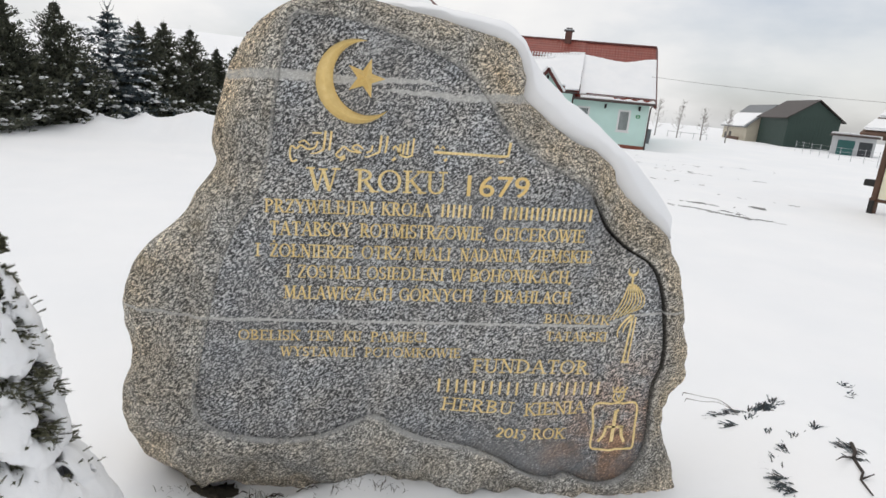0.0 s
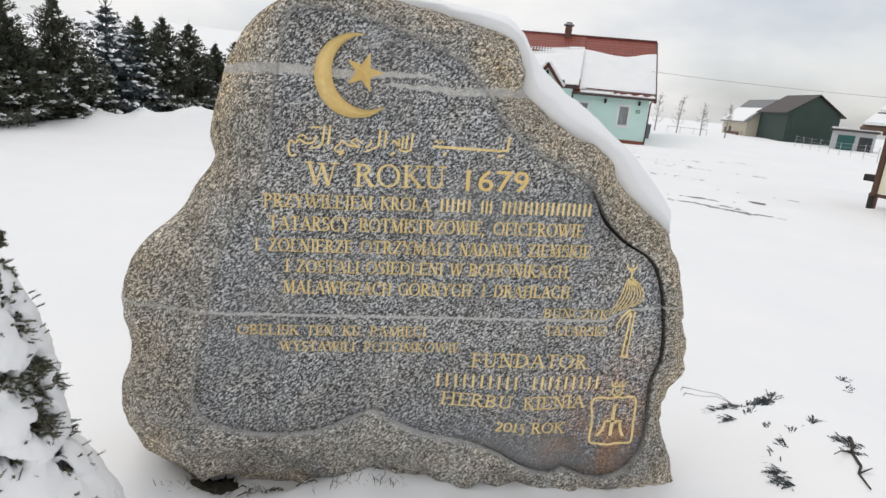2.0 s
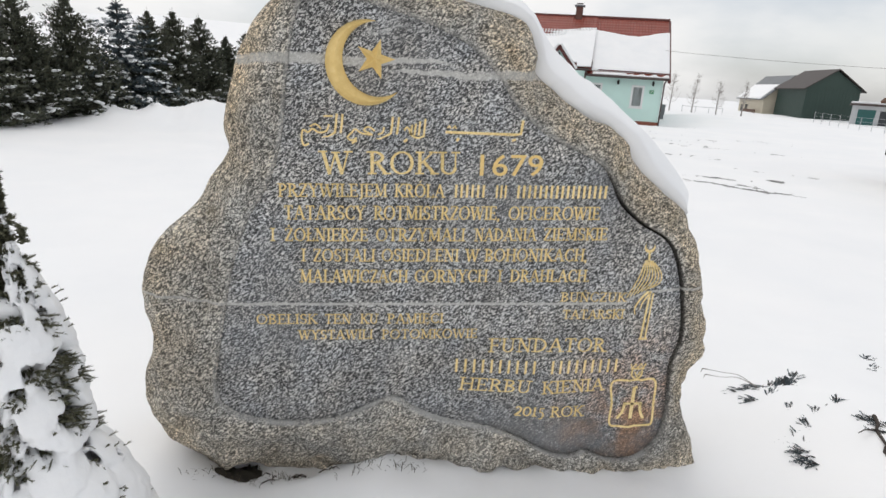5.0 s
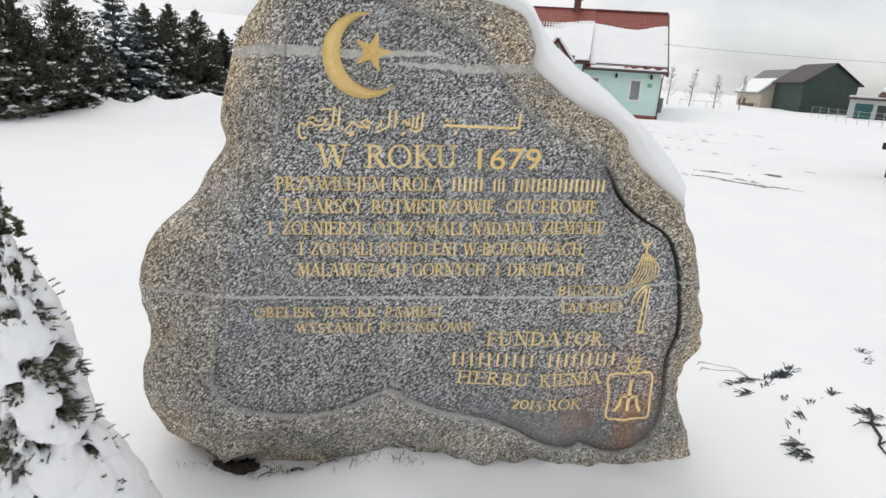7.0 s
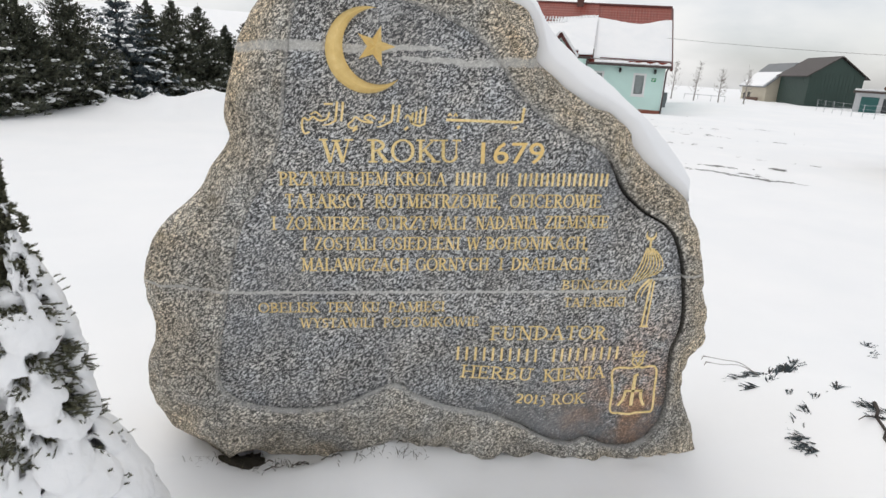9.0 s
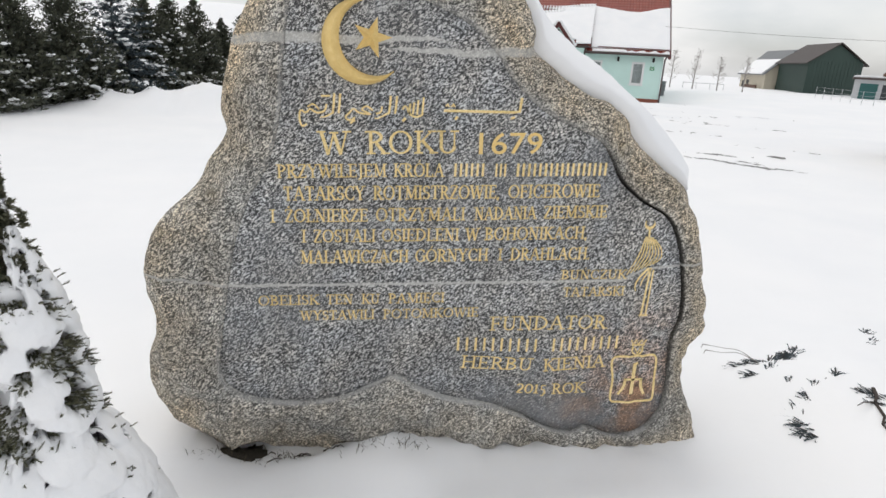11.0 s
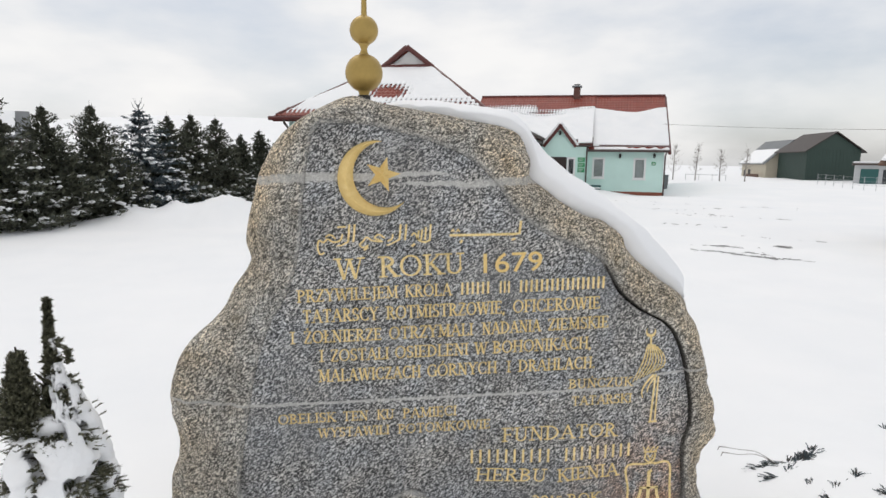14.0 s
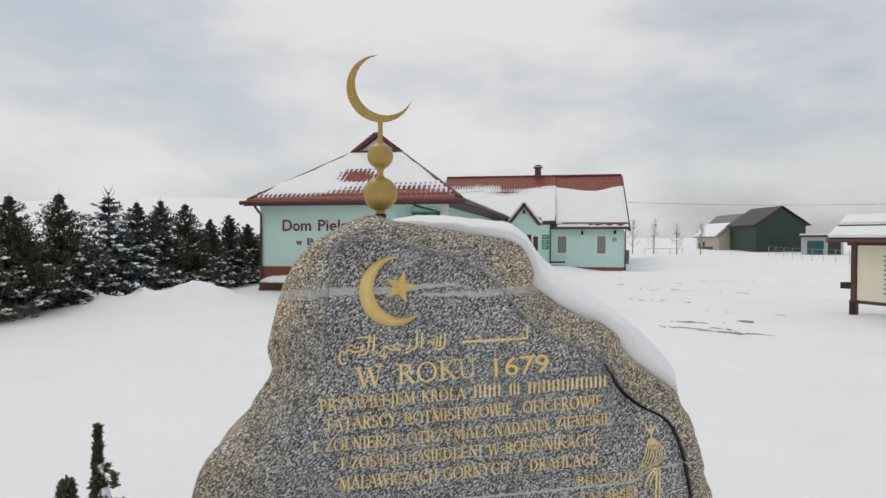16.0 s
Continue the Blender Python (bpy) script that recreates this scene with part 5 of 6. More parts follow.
    part("gutter", tube(bmesh.new(), [(-0.5, f - 0.62, 3.08), (0.0, f - 0.62, 3.08)], 0.07, 8), M_SOFFIT, h)
    part("gutter", tube(bmesh.new(), [(2.0, f - 0.62, 3.08), (2.8, f - 0.62, 3.08)], 0.07, 8), M_SOFFIT, h)
    part("step_flashing", tube(bmesh.new(), [(2.90, f - 0.50, 3.05), (2.90, 21.6, 5.55)], 0.04, 6), M_SOFFIT, h)
    part("soffit", boxed(-0.6, 7.1, f - 0.52, f, 2.74, 2.79), M_SOFFIT, h)
    for p, q in (((7.24, f - 0.62, 2.68), (7.24, 22.75, 6.36)), ((7.24, 27.6, 2.68), (7.24, 22.75, 6.36))):
        part("bargeboard", tube(bmesh.new(), [p, q], 0.10, 6), M_TRIM, h)
    chimney = part("chimney", boxed(1.44, 1.86, 22.40, 22.95, 6.1, 7.02, bevel=0.015), M_FLUE, h, "sooty brick chimney")
    part("chimney_cap", boxed(1.33, 1.97, 22.33, 23.02, 7.05, 7.12), M_GREYROOF, chimney)
    part("cowl", boxed(1.46, 1.84, 22.45, 22.9, 7.18, 7.24), M_IRON, chimney)
    for x in (1.50, 1.80):
        part("cowl_leg", boxed(x - 0.02, x + 0.02, 22.6, 22.64, 7.12, 7.18), M_IRON, chimney)
    part("cap_snow", boxed(1.38, 1.92, 22.38, 22.98, 7.12, 7.16, bevel=0.01), M_SNOW, chimney)
    rail = part("porch_rail", tube(bmesh.new(), [(1.95, bay - 0.65, -0.2), (1.95, bay - 0.65, 1.10), (1.95, bay - 0.05, 1.10)], 0.025, 6), M_IRON, h, "thin dark porch rail")
    # signs and lamps on the walls
    for k in range(3):
        z = 2.38 - 0.31 * k
        sg = part("green_sign", boxed(2.10, 2.50, bay - 0.03, bay, z - 0.26, z, bevel=0.004), M_GREENSIGN, h, "green sign with pale print")
        for q in range(2):
            part("print_bar", boxed(2.16, 2.42 - 0.06 * q, bay - 0.034, bay - 0.029, z - 0.10 - 0.09 * q, z - 0.07 - 0.09 * q), M_WHITE, sg)
    plate = part("number_plate", boxed(6.32, 6.56, f - 0.03, f, 1.98, 2.18, bevel=0.004), M_GREENSIGN, h, "small green plate with plain pale bars")
    for q in range(2):
        part("print_bar", boxed(6.37, 6.51, f - 0.034, f - 0.029, 2.03 + 0.07 * q, 2.06 + 0.07 * q), M_WHITE, plate)
    for x, z in ((4.52, 2.52), (6.45, 2.55), (1.0, 3.82)):
        lamp = part("wall_lamp", lathe(bmesh.new(), [(0.03, -0.14), (0.06, -0.12), (0.075, 0.04), (0.05, 0.10), (0.015, 0.13)], 12), M_IRON, h, "black wall lantern")
        lamp.location = (x, (bay if x < 2 else f) - 0.14, z)
        part("bracket", boxed(-0.015, 0.015, 0.0, 0.14, 0.06, 0.09), M_IRON, lamp)
    for body, x0, x1, z, cap, bold in (("Dom", -6.74, -5.64, 2.46, 0.42, 0.011), ("Pielgrzyma", -5.36, -2.70, 2.46, 0.42, 0.011), ("w", -6.22, -5.98, 1.94, 0.26, 0.004), ("Bohonikach", -5.78, -3.25, 1.94, 0.26, 0.004)):
        fitted_text("wall_lettering", body, x0, z, x1, z, cap, 0.62, M_REDLETTER, h, "raised dark red lettering", bold=bold)
    return h


build_house()


def build_bench():
    b = thing("bench", pose(4.54, 16.67, 0.0, 0, 0, -23.6) @ pose(2.95, 17.45, 0.15), "small teal bench against the mint wall", "bench")
    part("seat", boxed(-0.55, 0.55, -0.2, 0.2, 0.36, 0.41, bevel=0.008), M_TEAL, b)
    part("seat_snow", boxed(-0.52, 0.52, -0.18, 0.19, 0.41, 0.49, bevel=0.03), M_SNOW, b, "snow lying on the seat")
    part("backrest", boxed(-0.55, 0.55, 0.2, 0.24, 0.5, 0.62, bevel=0.008), M_TEAL, b)
    for x in (-0.45, 0.45):
        for y in (-0.15, 0.2):
            part("leg", boxed(x - 0.025, x + 0.025, y - 0.025, y + 0.025, -0.2, 0.36), M_IRON, b)


build_bench()


def build_board_stack():
    m = pose(-1.35, 18.75, ground_height(-1.35, 18.75) - 0.02, 0, 0, -20)
    s = thing("board_stack", m, "low stack of dark boards capped with snow by the wall", "stack")
    for k in range(3):
        part("board", boxed(-0.75 + 0.03 * k, 0.72, -0.3, 0.3, 0.10 * k, 0.10 * k + 0.07, bevel=0.006), M_TIMBER, s)
    bm = bmesh.new()
    bmesh.ops.create_icosphere(bm, subdivisions=3, radius=1.0)
    for v in bm.verts:
        v.co = Vector((v.co.x * 0.8, v.co.y * 0.42, 0.28 + max(-0.02, v.co.z) * 0.22)) + Vector((0, 0, 0.03 * fbm(v.co.x * 3, v.co.y * 3, 0, 2)))
    part("snow_layer", bm, M_SNOW, s, smooth=180)


build_board_stack()


# ---- conifers ----
def rand_unit(rng, n):
    v = rng.normal(size=(n, 3))
    return v / np.linalg.norm(v, axis=1)[:, None]


def smooth01v(x, a, b):
    t = np.clip((x - a) / (b - a), 0, 1)
    return t * t * (3 - 2 * t)


def sprays(rng, base, axis_dir, length, width, droop):
    """Small bent leaf fans: three rows of two points each, so four triangles a fan."""
    n = len(base)
    side = np.cross(axis_dir, rand_unit(rng, n))
    side /= np.linalg.norm(side, axis=1)[:, None] + 1e-9
    L, W = length[:, None], width[:, None]
    drop = np.zeros((n, 3))
    drop[:, 2] = -droop * length
    p0, p1, p2 = base, base + axis_dir * L * 0.55 + drop * 0.25, base + axis_dir * L + drop
    quads = np.stack([p0 - side * W * 0.25, p0 + side * W * 0.25, p1 + side * W, p1 - side * W, p2], 1).reshape(-1, 3)
    i = np.arange(n)[:, None] * 5
    faces = [tuple(r) for r in (i + np.array([[0, 1, 2, 3]])).tolist()] + [tuple(r) for r in (i + np.array([[3, 2, 4]])).tolist()]
    return quads, faces


def snow_lumps(rng, centres, size, flat=0.5, wide=1.3):
    """Rounded flattened clods of snow."""
    bm = bmesh.new()
    bmesh.ops.create_icosphere(bm, subdivisions=1, radius=1.0)
    ref = np.array([v.co[:] for v in bm.verts])
    tri = np.array([[v.index for v in f.verts] for f in bm.faces])
    bm.free()
    verts, faces = [], []
    for k, (c, s) in enumerate(zip(centres, size)):
        jig = 1 + rng.uniform(-0.25, 0.25, (len(ref), 1))
        a = rng.uniform(0, 6.28)
        rot = np.array([[math.cos(a), -math.sin(a), 0], [math.sin(a), math.cos(a), 0], [0, 0, 1]])
        v = (ref * jig * np.array([s * wide, s * rng.uniform(0.6, 1.0), s * flat])) @ rot.T + c
        faces += [tuple(int(q) + k * len(ref) for q in t) for t in tri]
        verts.append(v)
    return np.concatenate(verts).tolist(), faces


def conifer(x, y, height, radius, kind, seed, group):
    rng = np.random.default_rng(seed)
    z = ground_height(x, y) - 0.05
    spruce = kind == "spruce"
    label = "blue spruce with tiers of branches carrying snow" if spruce else "dense dark green thuja flecked with snow"
    t = thing("spruce_tree" if spruce else "thuja_tree", pose(x, y, z, 0, 0, rng.uniform(0, 360)), label, "tree", group)
    lean = rng.uniform(-0.03, 0.03, 2)
    part("trunk", tube(bmesh.new(), [(lean[0] * k * height / 6, lean[1] * k * height / 6, height * 0.95 * k / 6) for k in range(7)], [0.09 * (1 - k / 6.5) + 0.006 for k in range(7)], 8), M_BARK, t, smooth=60)
    # limbs: each carries a cloud of small fans
    limbs = 320 if spruce else 360
    h = np.concatenate([rng.beta(0.95, 1.35, limbs - 30), rng.uniform(0.70, 1.0, 30)])
    ang = rng.uniform(0, 2 * math.pi, limbs)
    if spruce:
        h = (np.floor(h * 13) + rng.uniform(0.10, 0.80, limbs)) / 13.4
        env = 1.36 * radius * (1 - h) ** 0.90
        pitch = -0.12 + 0.55 * h
    else:
        env = 1.22 * radius * (1 - h) ** 0.93
        pitch = 0.25 + 0.75 * h
    reach = env * rng.uniform(0.35, 1.15, limbs) ** 1.2 * (1 + rng.uniform(-0.35, 0.45, limbs) * smooth01v(h, 0.35, 0.8)) + 0.02
    out = np.stack([np.cos(ang), np.sin(ang), np.zeros(limbs)], 1)
    per = 60 if spruce else 58
    n = limbs * per
    who = np.repeat(np.arange(limbs), per)
    along = rng.uniform(0.02 if spruce else 0.15, 1.0, n) ** 0.7
    spread = (0.012 + 0.12 * (1 - h[who])) * (0.75 if spruce else 1.0)
    base = out[who] * (reach[who] * along)[:, None] + rng.normal(0, 1, (n, 3)) * spread[:, None] * np.array((1, 1, 0.45 if spruce else 0.7))
    base[:, 2] += h[who] * height * 0.93 + pitch[who] * reach[who] * along * 0.55
    base[:, :2] += lean * base[:, 2:3]
    base[:, 2] = np.clip(base[:, 2], 0.04, height)
    d = out[who] * 0.8 + rng.normal(0, 0.45, (n, 3))
    d[:, 2] += pitch[who] + 0.15
    d /= np.linalg.norm(d, axis=1)[:, None]
    length = rng.uniform(0.08, 0.18, n) * (0.5 + 0.7 * (1 - h[who]))
    keep = rng.uniform(0, 1, n) > 0.55 * smooth01v(h[who], 0.5, 1.0)
    base, d, length = base[keep], d[keep], length[keep]
    n = len(base)
    verts, faces = sprays(rng, base, d, length, length * rng.uniform(0.12, 0.22, n), 0.12)
    if spruce:
        # bare leader and upward shoots at the top
        for k in range(6):
            a = k * 1.05
            zz = height * (0.90 + 0.02 * (k % 3))
            part("leader_shoot", tube(bmesh.new(), [(0, 0, zz), (0.13 * math.cos(a), 0.13 * math.sin(a), zz + 0.10), (0.19 * math.cos(a), 0.19 * math.sin(a), zz + 0.26)], [0.012, 0.009, 0.004], 5), M_SPRUCE, t)
    else:
        for k in range(4):
            a, r = rng.uniform(0, 6.28), (0.0, 0.05, 0.08, 0.10)[k]
            zz = height * 0.86
            tip = height * (0.99, 0.97, 0.95, 0.93)[k]
            part("leader_shoot", tube(bmesh.new(), [(lean[0] * zz, lean[1] * zz, zz), (lean[0] * zz + r * math.cos(a), lean[1] * zz + r * math.sin(a), (zz + tip) / 2), (lean[0] * zz + r * 1.3 * math.cos(a), lean[1] * zz + r * 1.3 * math.sin(a), tip)], [0.009, 0.007, 0.002], 5), M_THUJA, t)
    crown = mesh_part("crown", verts.tolist(), faces, M_SPRUCE if spruce else M_THUJA, t)
    crown["kind"] = "stuff"
    # snow lies in strings along the limbs, thicker low down
    pick = np.flatnonzero((rng.uniform(0, 1, limbs) < np.clip((1.15 if spruce else 1.0) - h * (0.70 if spruce else 1.2), 0.03, 1)) & (h < 0.92))
    cs, size = [], []
    for k in pick:
        side = rng.normal(0, 0.03, 3)
        start = rng.uniform(0.65, 0.98)
        for q in range(rng.integers(2, 8 if spruce else 6)):
            f = start + 0.09 * q / max(0.3, reach[k])
            if f > 1.15:
                break
            p = out[k] * reach[k] * f + side + rng.normal(0, 0.025, 3)
            p[2] += h[k] * height * 0.93 + pitch[k] * reach[k] * f * 0.55 + 0.045 - 0.10 * (f - 0.6)
            p[:2] += lean * p[2]
            p[2] = max(p[2], 0.03)
            cs.append(p)
            size.append(rng.uniform(0.022, 0.060) * (1.6 - 1.1 * h[k]) * (1.3 if spruce else 0.95))
    v, f = snow_lumps(rng, np.array(cs), size, 0.55, 1.45)
    clods = mesh_part("snow_patch", v, f, M_PAD, t, "patches of clinging snow", smooth=180)
    clods["kind"] = "stuff"


for k, (tx, ty, top, rad, kind) in enumerate([(-10.4, 11.6, 3.9, 1.35, "thuja"), (-9.75, 12.8, 3.85, 1.35, "thuja"), (-8.98, 13.97, 3.95, 1.35, "thuja"), (-8.23, 15.21, 3.5, 1.35, "thuja"), (-7.45, 16.5, 3.65, 1.4, "thuja"), (-6.55, 17.75, 3.8, 1.6, "spruce"),
                                              (-5.95, 18.9, 3.55, 1.25, "thuja"), (-5.45, 19.7, 3.68, 1.2, "thuja"), (-4.86, 20.78, 3.62, 1.25, "thuja"), (-4.19, 21.9, 3.08, 0.85, "thuja"), (-3.61, 22.85, 3.28, 1.0, "thuja"), (-2.96, 23.93, 2.92, 0.95, "thuja"), (-2.2, 24.9, 2.9, 0.95, "thuja")]):
    conifer(tx, ty, top - ground_height(tx, ty) + 0.05, rad, kind, 40 + k, "row of conifers along the garden's edge")


# ---- needle shoots for the near shrubs ----
def needle_shoots(rng, bases, dirs, lengths, per=34, needle=0.016, thick=0.0016):
    """Shoots with a thin stem and needles set round it; one island a needle."""
    vs, fs = [], []
    count = 0
    for b, d, L in zip(bases, dirs, lengths):
        d = d / np.linalg.norm(d)
        a = np.cross(d, (0.3, 0.5, 0.8))
        a /= np.linalg.norm(a)
        c = np.cross(d, a)
        t = np.linspace(0.02, 1.0, per)
        bend = np.array((0, 0, -0.18 * L))
        p = b + d * (t * L)[:, None] + bend * (t**2)[:, None]
        ang = rng.uniform(0, 6.28, per)
        out = a * np.cos(ang)[:, None] + c * np.sin(ang)[:, None]
        tip = p + (out * 0.75 + d * 0.85) * (needle * rng.uniform(0.7, 1.2, per))[:, None]
        wide = np.cross(out, d) * thick
        tri = np.stack([p - wide, p + wide, tip], 1).reshape(-1, 3)
        vs.append(tri)
        fs += [(count + 3 * k, count + 3 * k + 1, count + 3 * k + 2) for k in range(per)]
        count += 3 * per
        stem = np.stack([b + a * 0.002, b + c * 0.002, b - (a + c) * 0.0015, b + d * L + bend], 0)
        vs.append(stem)
        fs += [(count, count + 1, count + 3), (count + 1, count + 2, count + 3), (count + 2, count, count + 3)]
        count += 4
    return np.concatenate(vs).tolist(), fs


def shrub_radius(z):
    """Half width of the dwarf spruce at a height."""
    return float(np.interp(z, [0.0, 0.30, 0.50, 0.62, 0.75, 0.93, 1.11, 1.27, 1.37, 1.46, 1.56], [0.46, 0.365, 0.285, 0.205, 0.195, 0.168, 0.128, 0.068, 0.048, 0.028, 0.006]))


# pockets in the snow where needles show: bearing and height, half width in degrees and metres
POCKETS = [(-16, 1.08, 16, 0.040), (-10, 0.95, 18, 0.030), (-52, 0.93, 14, 0.026), (-18, 0.75, 22, 0.060), (-71, 0.88, 10, 0.035), (-102, 1.12, 9, 0.016), (-79, 1.10, 5, 0.012), (-54, 0.67, 16, 0.030), (-104, 0.68, 34, 0.15), (-92, 0.92, 6, 0.012),
           (12, 0.53, 4, 0.014), (-8, 0.34, 3, 0.012), (20, 0.86, 14, 0.04), (25, 0.68, 16, 0.04), (-140, 0.95, 20, 0.05), (-130, 1.12, 12, 0.03), (60, 1.0, 20, 0.05), (70, 0.75, 18, 0.06)]


def pocket(a, z):
    """Above 0 inside a pocket free of snow."""
    best = -1.0
    wob = 0.55 * fbm(math.cos(a) * 3.5, math.sin(a) * 3.5, z * 14, 4, 3.0)
    for b, h, w, d in POCKETS:
        da = (math.degrees(a) - b + 180) % 360 - 180
        best = max(best, 0.72 - math.hypot(da / w, (z - h) / d) + wob)
    deg = (math.degrees(a) + 180) % 360 - 180
    if z > 1.10:
        # the tip carries snow on one flank only
        flank = 1.0 - math.hypot((deg - 2) / 62, (z - 1.25) / 0.17) + 0.6 * wob
        best = max(best, -2.0 * flank if z > 1.19 else -0.6 - 2.0 * flank)
    return best


PADS = []
pad_rng = np.random.default_rng(11)
for tier in range(12):
    pz = 0.05 + 0.105 * tier
    count = max(3, int(2 * math.pi * shrub_radius(pz) / 0.20))
    first = pad_rng.uniform(0, 6.28)
    for k in range(count):
        big = 1.3 if pz < 0.42 else 1.0
        PADS.append((first + 2 * math.pi * k / count + pad_rng.uniform(-0.25, 0.25), pz + pad_rng.uniform(-0.035, 0.035), big * pad_rng.uniform(0.085, 0.135), big * pad_rng.uniform(0.055, 0.085)))


def pad_height(a, z):
    """How high a pillow of snow stands there: 1 on its middle, 0 in the creases between."""
    best, r = 0.0, max(0.06, shrub_radius(z))
    for pa, pz, w, h in PADS:
        dz = (z - pz) / (h if z < pz else h * 1.3)
        if abs(dz) < 1:
            q = 1 - (((a - pa + math.pi) % (2 * math.pi) - math.pi) * r / w) ** 2 - dz * dz
            best = max(best, q)
    return math.sqrt(best)


def build_dwarf_spruce():
    rng = np.random.default_rng(7)
    bx, by = -1.17, -0.61
    t = thing("dwarf_spruce", pose(bx, by, 0.0), "small conical spruce heaped with snow, its green tip bare", "shrub")
    part("stem", tube(bmesh.new(), [(0, 0, -0.05), (0.01, 0, 0.5), (-0.005, 0.005, 1.0), (0, 0, 1.53)], [0.035, 0.026, 0.016, 0.003], 8), M_BARK, t)
    sx, sy = -0.085, -0.045
    part("side_leader", tube(bmesh.new(), [(0, 0, 0.9), (sx * 0.7, sy * 0.7, 1.12), (sx, sy, 1.40)], [0.012, 0.009, 0.003], 6), M_BARK, t)
    bases, dirs, lens = [], [], []

    def shoot(x, y, z, a, up, length):
        bases.append(np.array((x, y, z)))
        dirs.append(np.array((math.cos(a), math.sin(a), up)))
        lens.append(length)

    for k in range(14000):
        z = rng.uniform(0.28, 1.13)
        a = rng.uniform(-math.pi, math.pi)
        inside = pocket(a, z)
        if z > 1.12 or inside < -0.05 and (pad_height(a, z) > 0.12 or rng.uniform() < 0.75) or z < 0.84 and -2.6 < a < -1.3 and rng.uniform() < 0.45:
            continue
        r = shrub_radius(z) * rng.uniform(0.45, 1.0)
        shoot(r * math.cos(a), r * math.sin(a), z - 0.02, a + rng.uniform(-0.8, 0.8), rng.uniform(-0.15, 0.6), rng.uniform(0.014, 0.042))
    for k in range(1900):
        # the two leaders
        z = 1.14 + 0.40 * rng.uniform(0, 1) ** 1.2
        a = rng.uniform(-math.pi, math.pi)
        r = float(np.interp(z, [1.14, 1.20, 1.30, 1.43, 1.55], [0.085, 0.056, 0.026, 0.009, 0.001])) * rng.uniform(0.1, 1.0) * (0.75 + 0.45 * math.sin(z * 95 + 2 * a))
        shoot(r * math.cos(a), r * math.sin(a), z, a, rng.uniform(0.6, 3.0), rng.uniform(0.008, 0.018))
        z = 1.12 + 0.25 * rng.uniform(0, 1) ** 1.2
        r = float(np.interp(z, [1.12, 1.20, 1.30, 1.41], [0.080, 0.060, 0.028, 0.002])) * rng.uniform(0.1, 1.0)
        shoot(sx + r * math.cos(a), sy + r * math.sin(a), z, a, rng.uniform(0.6, 3.0), rng.uniform(0.010, 0.022))
    for a0, z0, r0 in ((0.25, 1.36, 0.050), (0.35, 1.33, 0.052), (0.1, 1.26, 0.062), (0.4, 1.23, 0.070), (-0.1, 1.19, 0.085), (-0.7, 1.22, 0.06), (-0.3, 1.40, 0.03)):
        for k in range(16):
            shoot(r0 * rng.uniform(0.6, 1.0) * math.cos(a0), r0 * rng.uniform(0.6, 1.0) * math.sin(a0), z0 + rng.uniform(-0.015, 0.015), a0 + rng.uniform(-0.8, 0.8), rng.uniform(-0.2, 1.0), rng.uniform(0.012, 0.026))
    for k in range(26):
        # single tips that stick out of the snow
        z = rng.uniform(0.32, 1.2)
        a = rng.uniform(-2.4, 0.9)
        r = shrub_radius(z) * 1.0
        shoot(r * math.cos(a), r * math.sin(a), z, a, rng.uniform(0.4, 1.2), rng.uniform(0.015, 0.032))
    v, f = needle_shoots(rng, bases, dirs, lens, 22, 0.010, 0.0017)
    nd = mesh_part("needle_shoot", v, f, M_NEEDLE, t, "dark olive needles")
    nd["kind"] = "stuff"
    bm = bmesh.new()
    for k in range(70):
        z = rng.uniform(0.1, 1.3)
        a = rng.uniform(0, 6.28)
        r = shrub_radius(z) * 0.8
        tube(bm, [(0, 0, z - 0.08), (r * 0.5 * math.cos(a), r * 0.5 * math.sin(a), z - 0.03), (r * math.cos(a), r * math.sin(a), z)], [0.009, 0.006, 0.002], 5)
    br = part("branch", bm, M_BARK, t)
    br["kind"] = "stuff"
    # snow: sagging pads laid over the cone, torn open at the pockets
    na, nz = 260, 210
    verts, bare = [], []
    for j in range(nz + 1):
        z = -0.06 + 1.48 * j / nz
        for i in range(na):
            a = -math.pi + 2 * math.pi * i / na
            R = shrub_radius(z)
            x, y = R * math.cos(a), R * math.sin(a)
            puff = pad_height(a, z)
            swell = fbm(x * 3.5, y * 3.5, z * 4.0, 2, 5.0)
            lump = fbm(x * 26, y * 26, z * 26, 3, 1.0)
            p = pocket(a, z)
            size = 0.35 + 0.65 * smooth01(R, 0.05, 0.20)
            bulge = size * (0.050 * puff - 0.026 + 0.006 * lump + 0.022 * swell) - 0.060 * size * smooth01(p, -0.25, 0.10)
            r = max(0.004, R - 0.012 + bulge)
            verts.append((r * math.cos(a), r * math.sin(a), z - 0.55 * max(0.0, bulge) + 0.01))
            bare.append(p > 0.06 or (puff < 0.05 and z > 0.45 and lump > -0.05))
    faces = []
    for j in range(nz):
        for i in range(na):
            q = (j * na + i, j * na + (i + 1) % na, (j + 1) * na + (i + 1) % na, (j + 1) * na + i)
            if not any(bare[k] for k in q):
                faces.append(q)
    core = [(max(0.006, 0.60 * shrub_radius(z) - 0.006 + 0.012 * math.sin(z * 40)), z) for z in np.linspace(-0.05, 1.16, 40)]
    part("inner_snow", lathe(bmesh.new(), core, 36), M_PAD, t, "shaded snow deep among the branches", smooth=180)
    pads = mesh_part("snow_mantle", verts, faces, M_PAD, t, "heaped pads of snow", smooth=180)
    so = pads.modifiers.new("thickness", "SOLIDIFY")
    so.thickness, so.offset = 0.02, -1


build_dwarf_spruce()


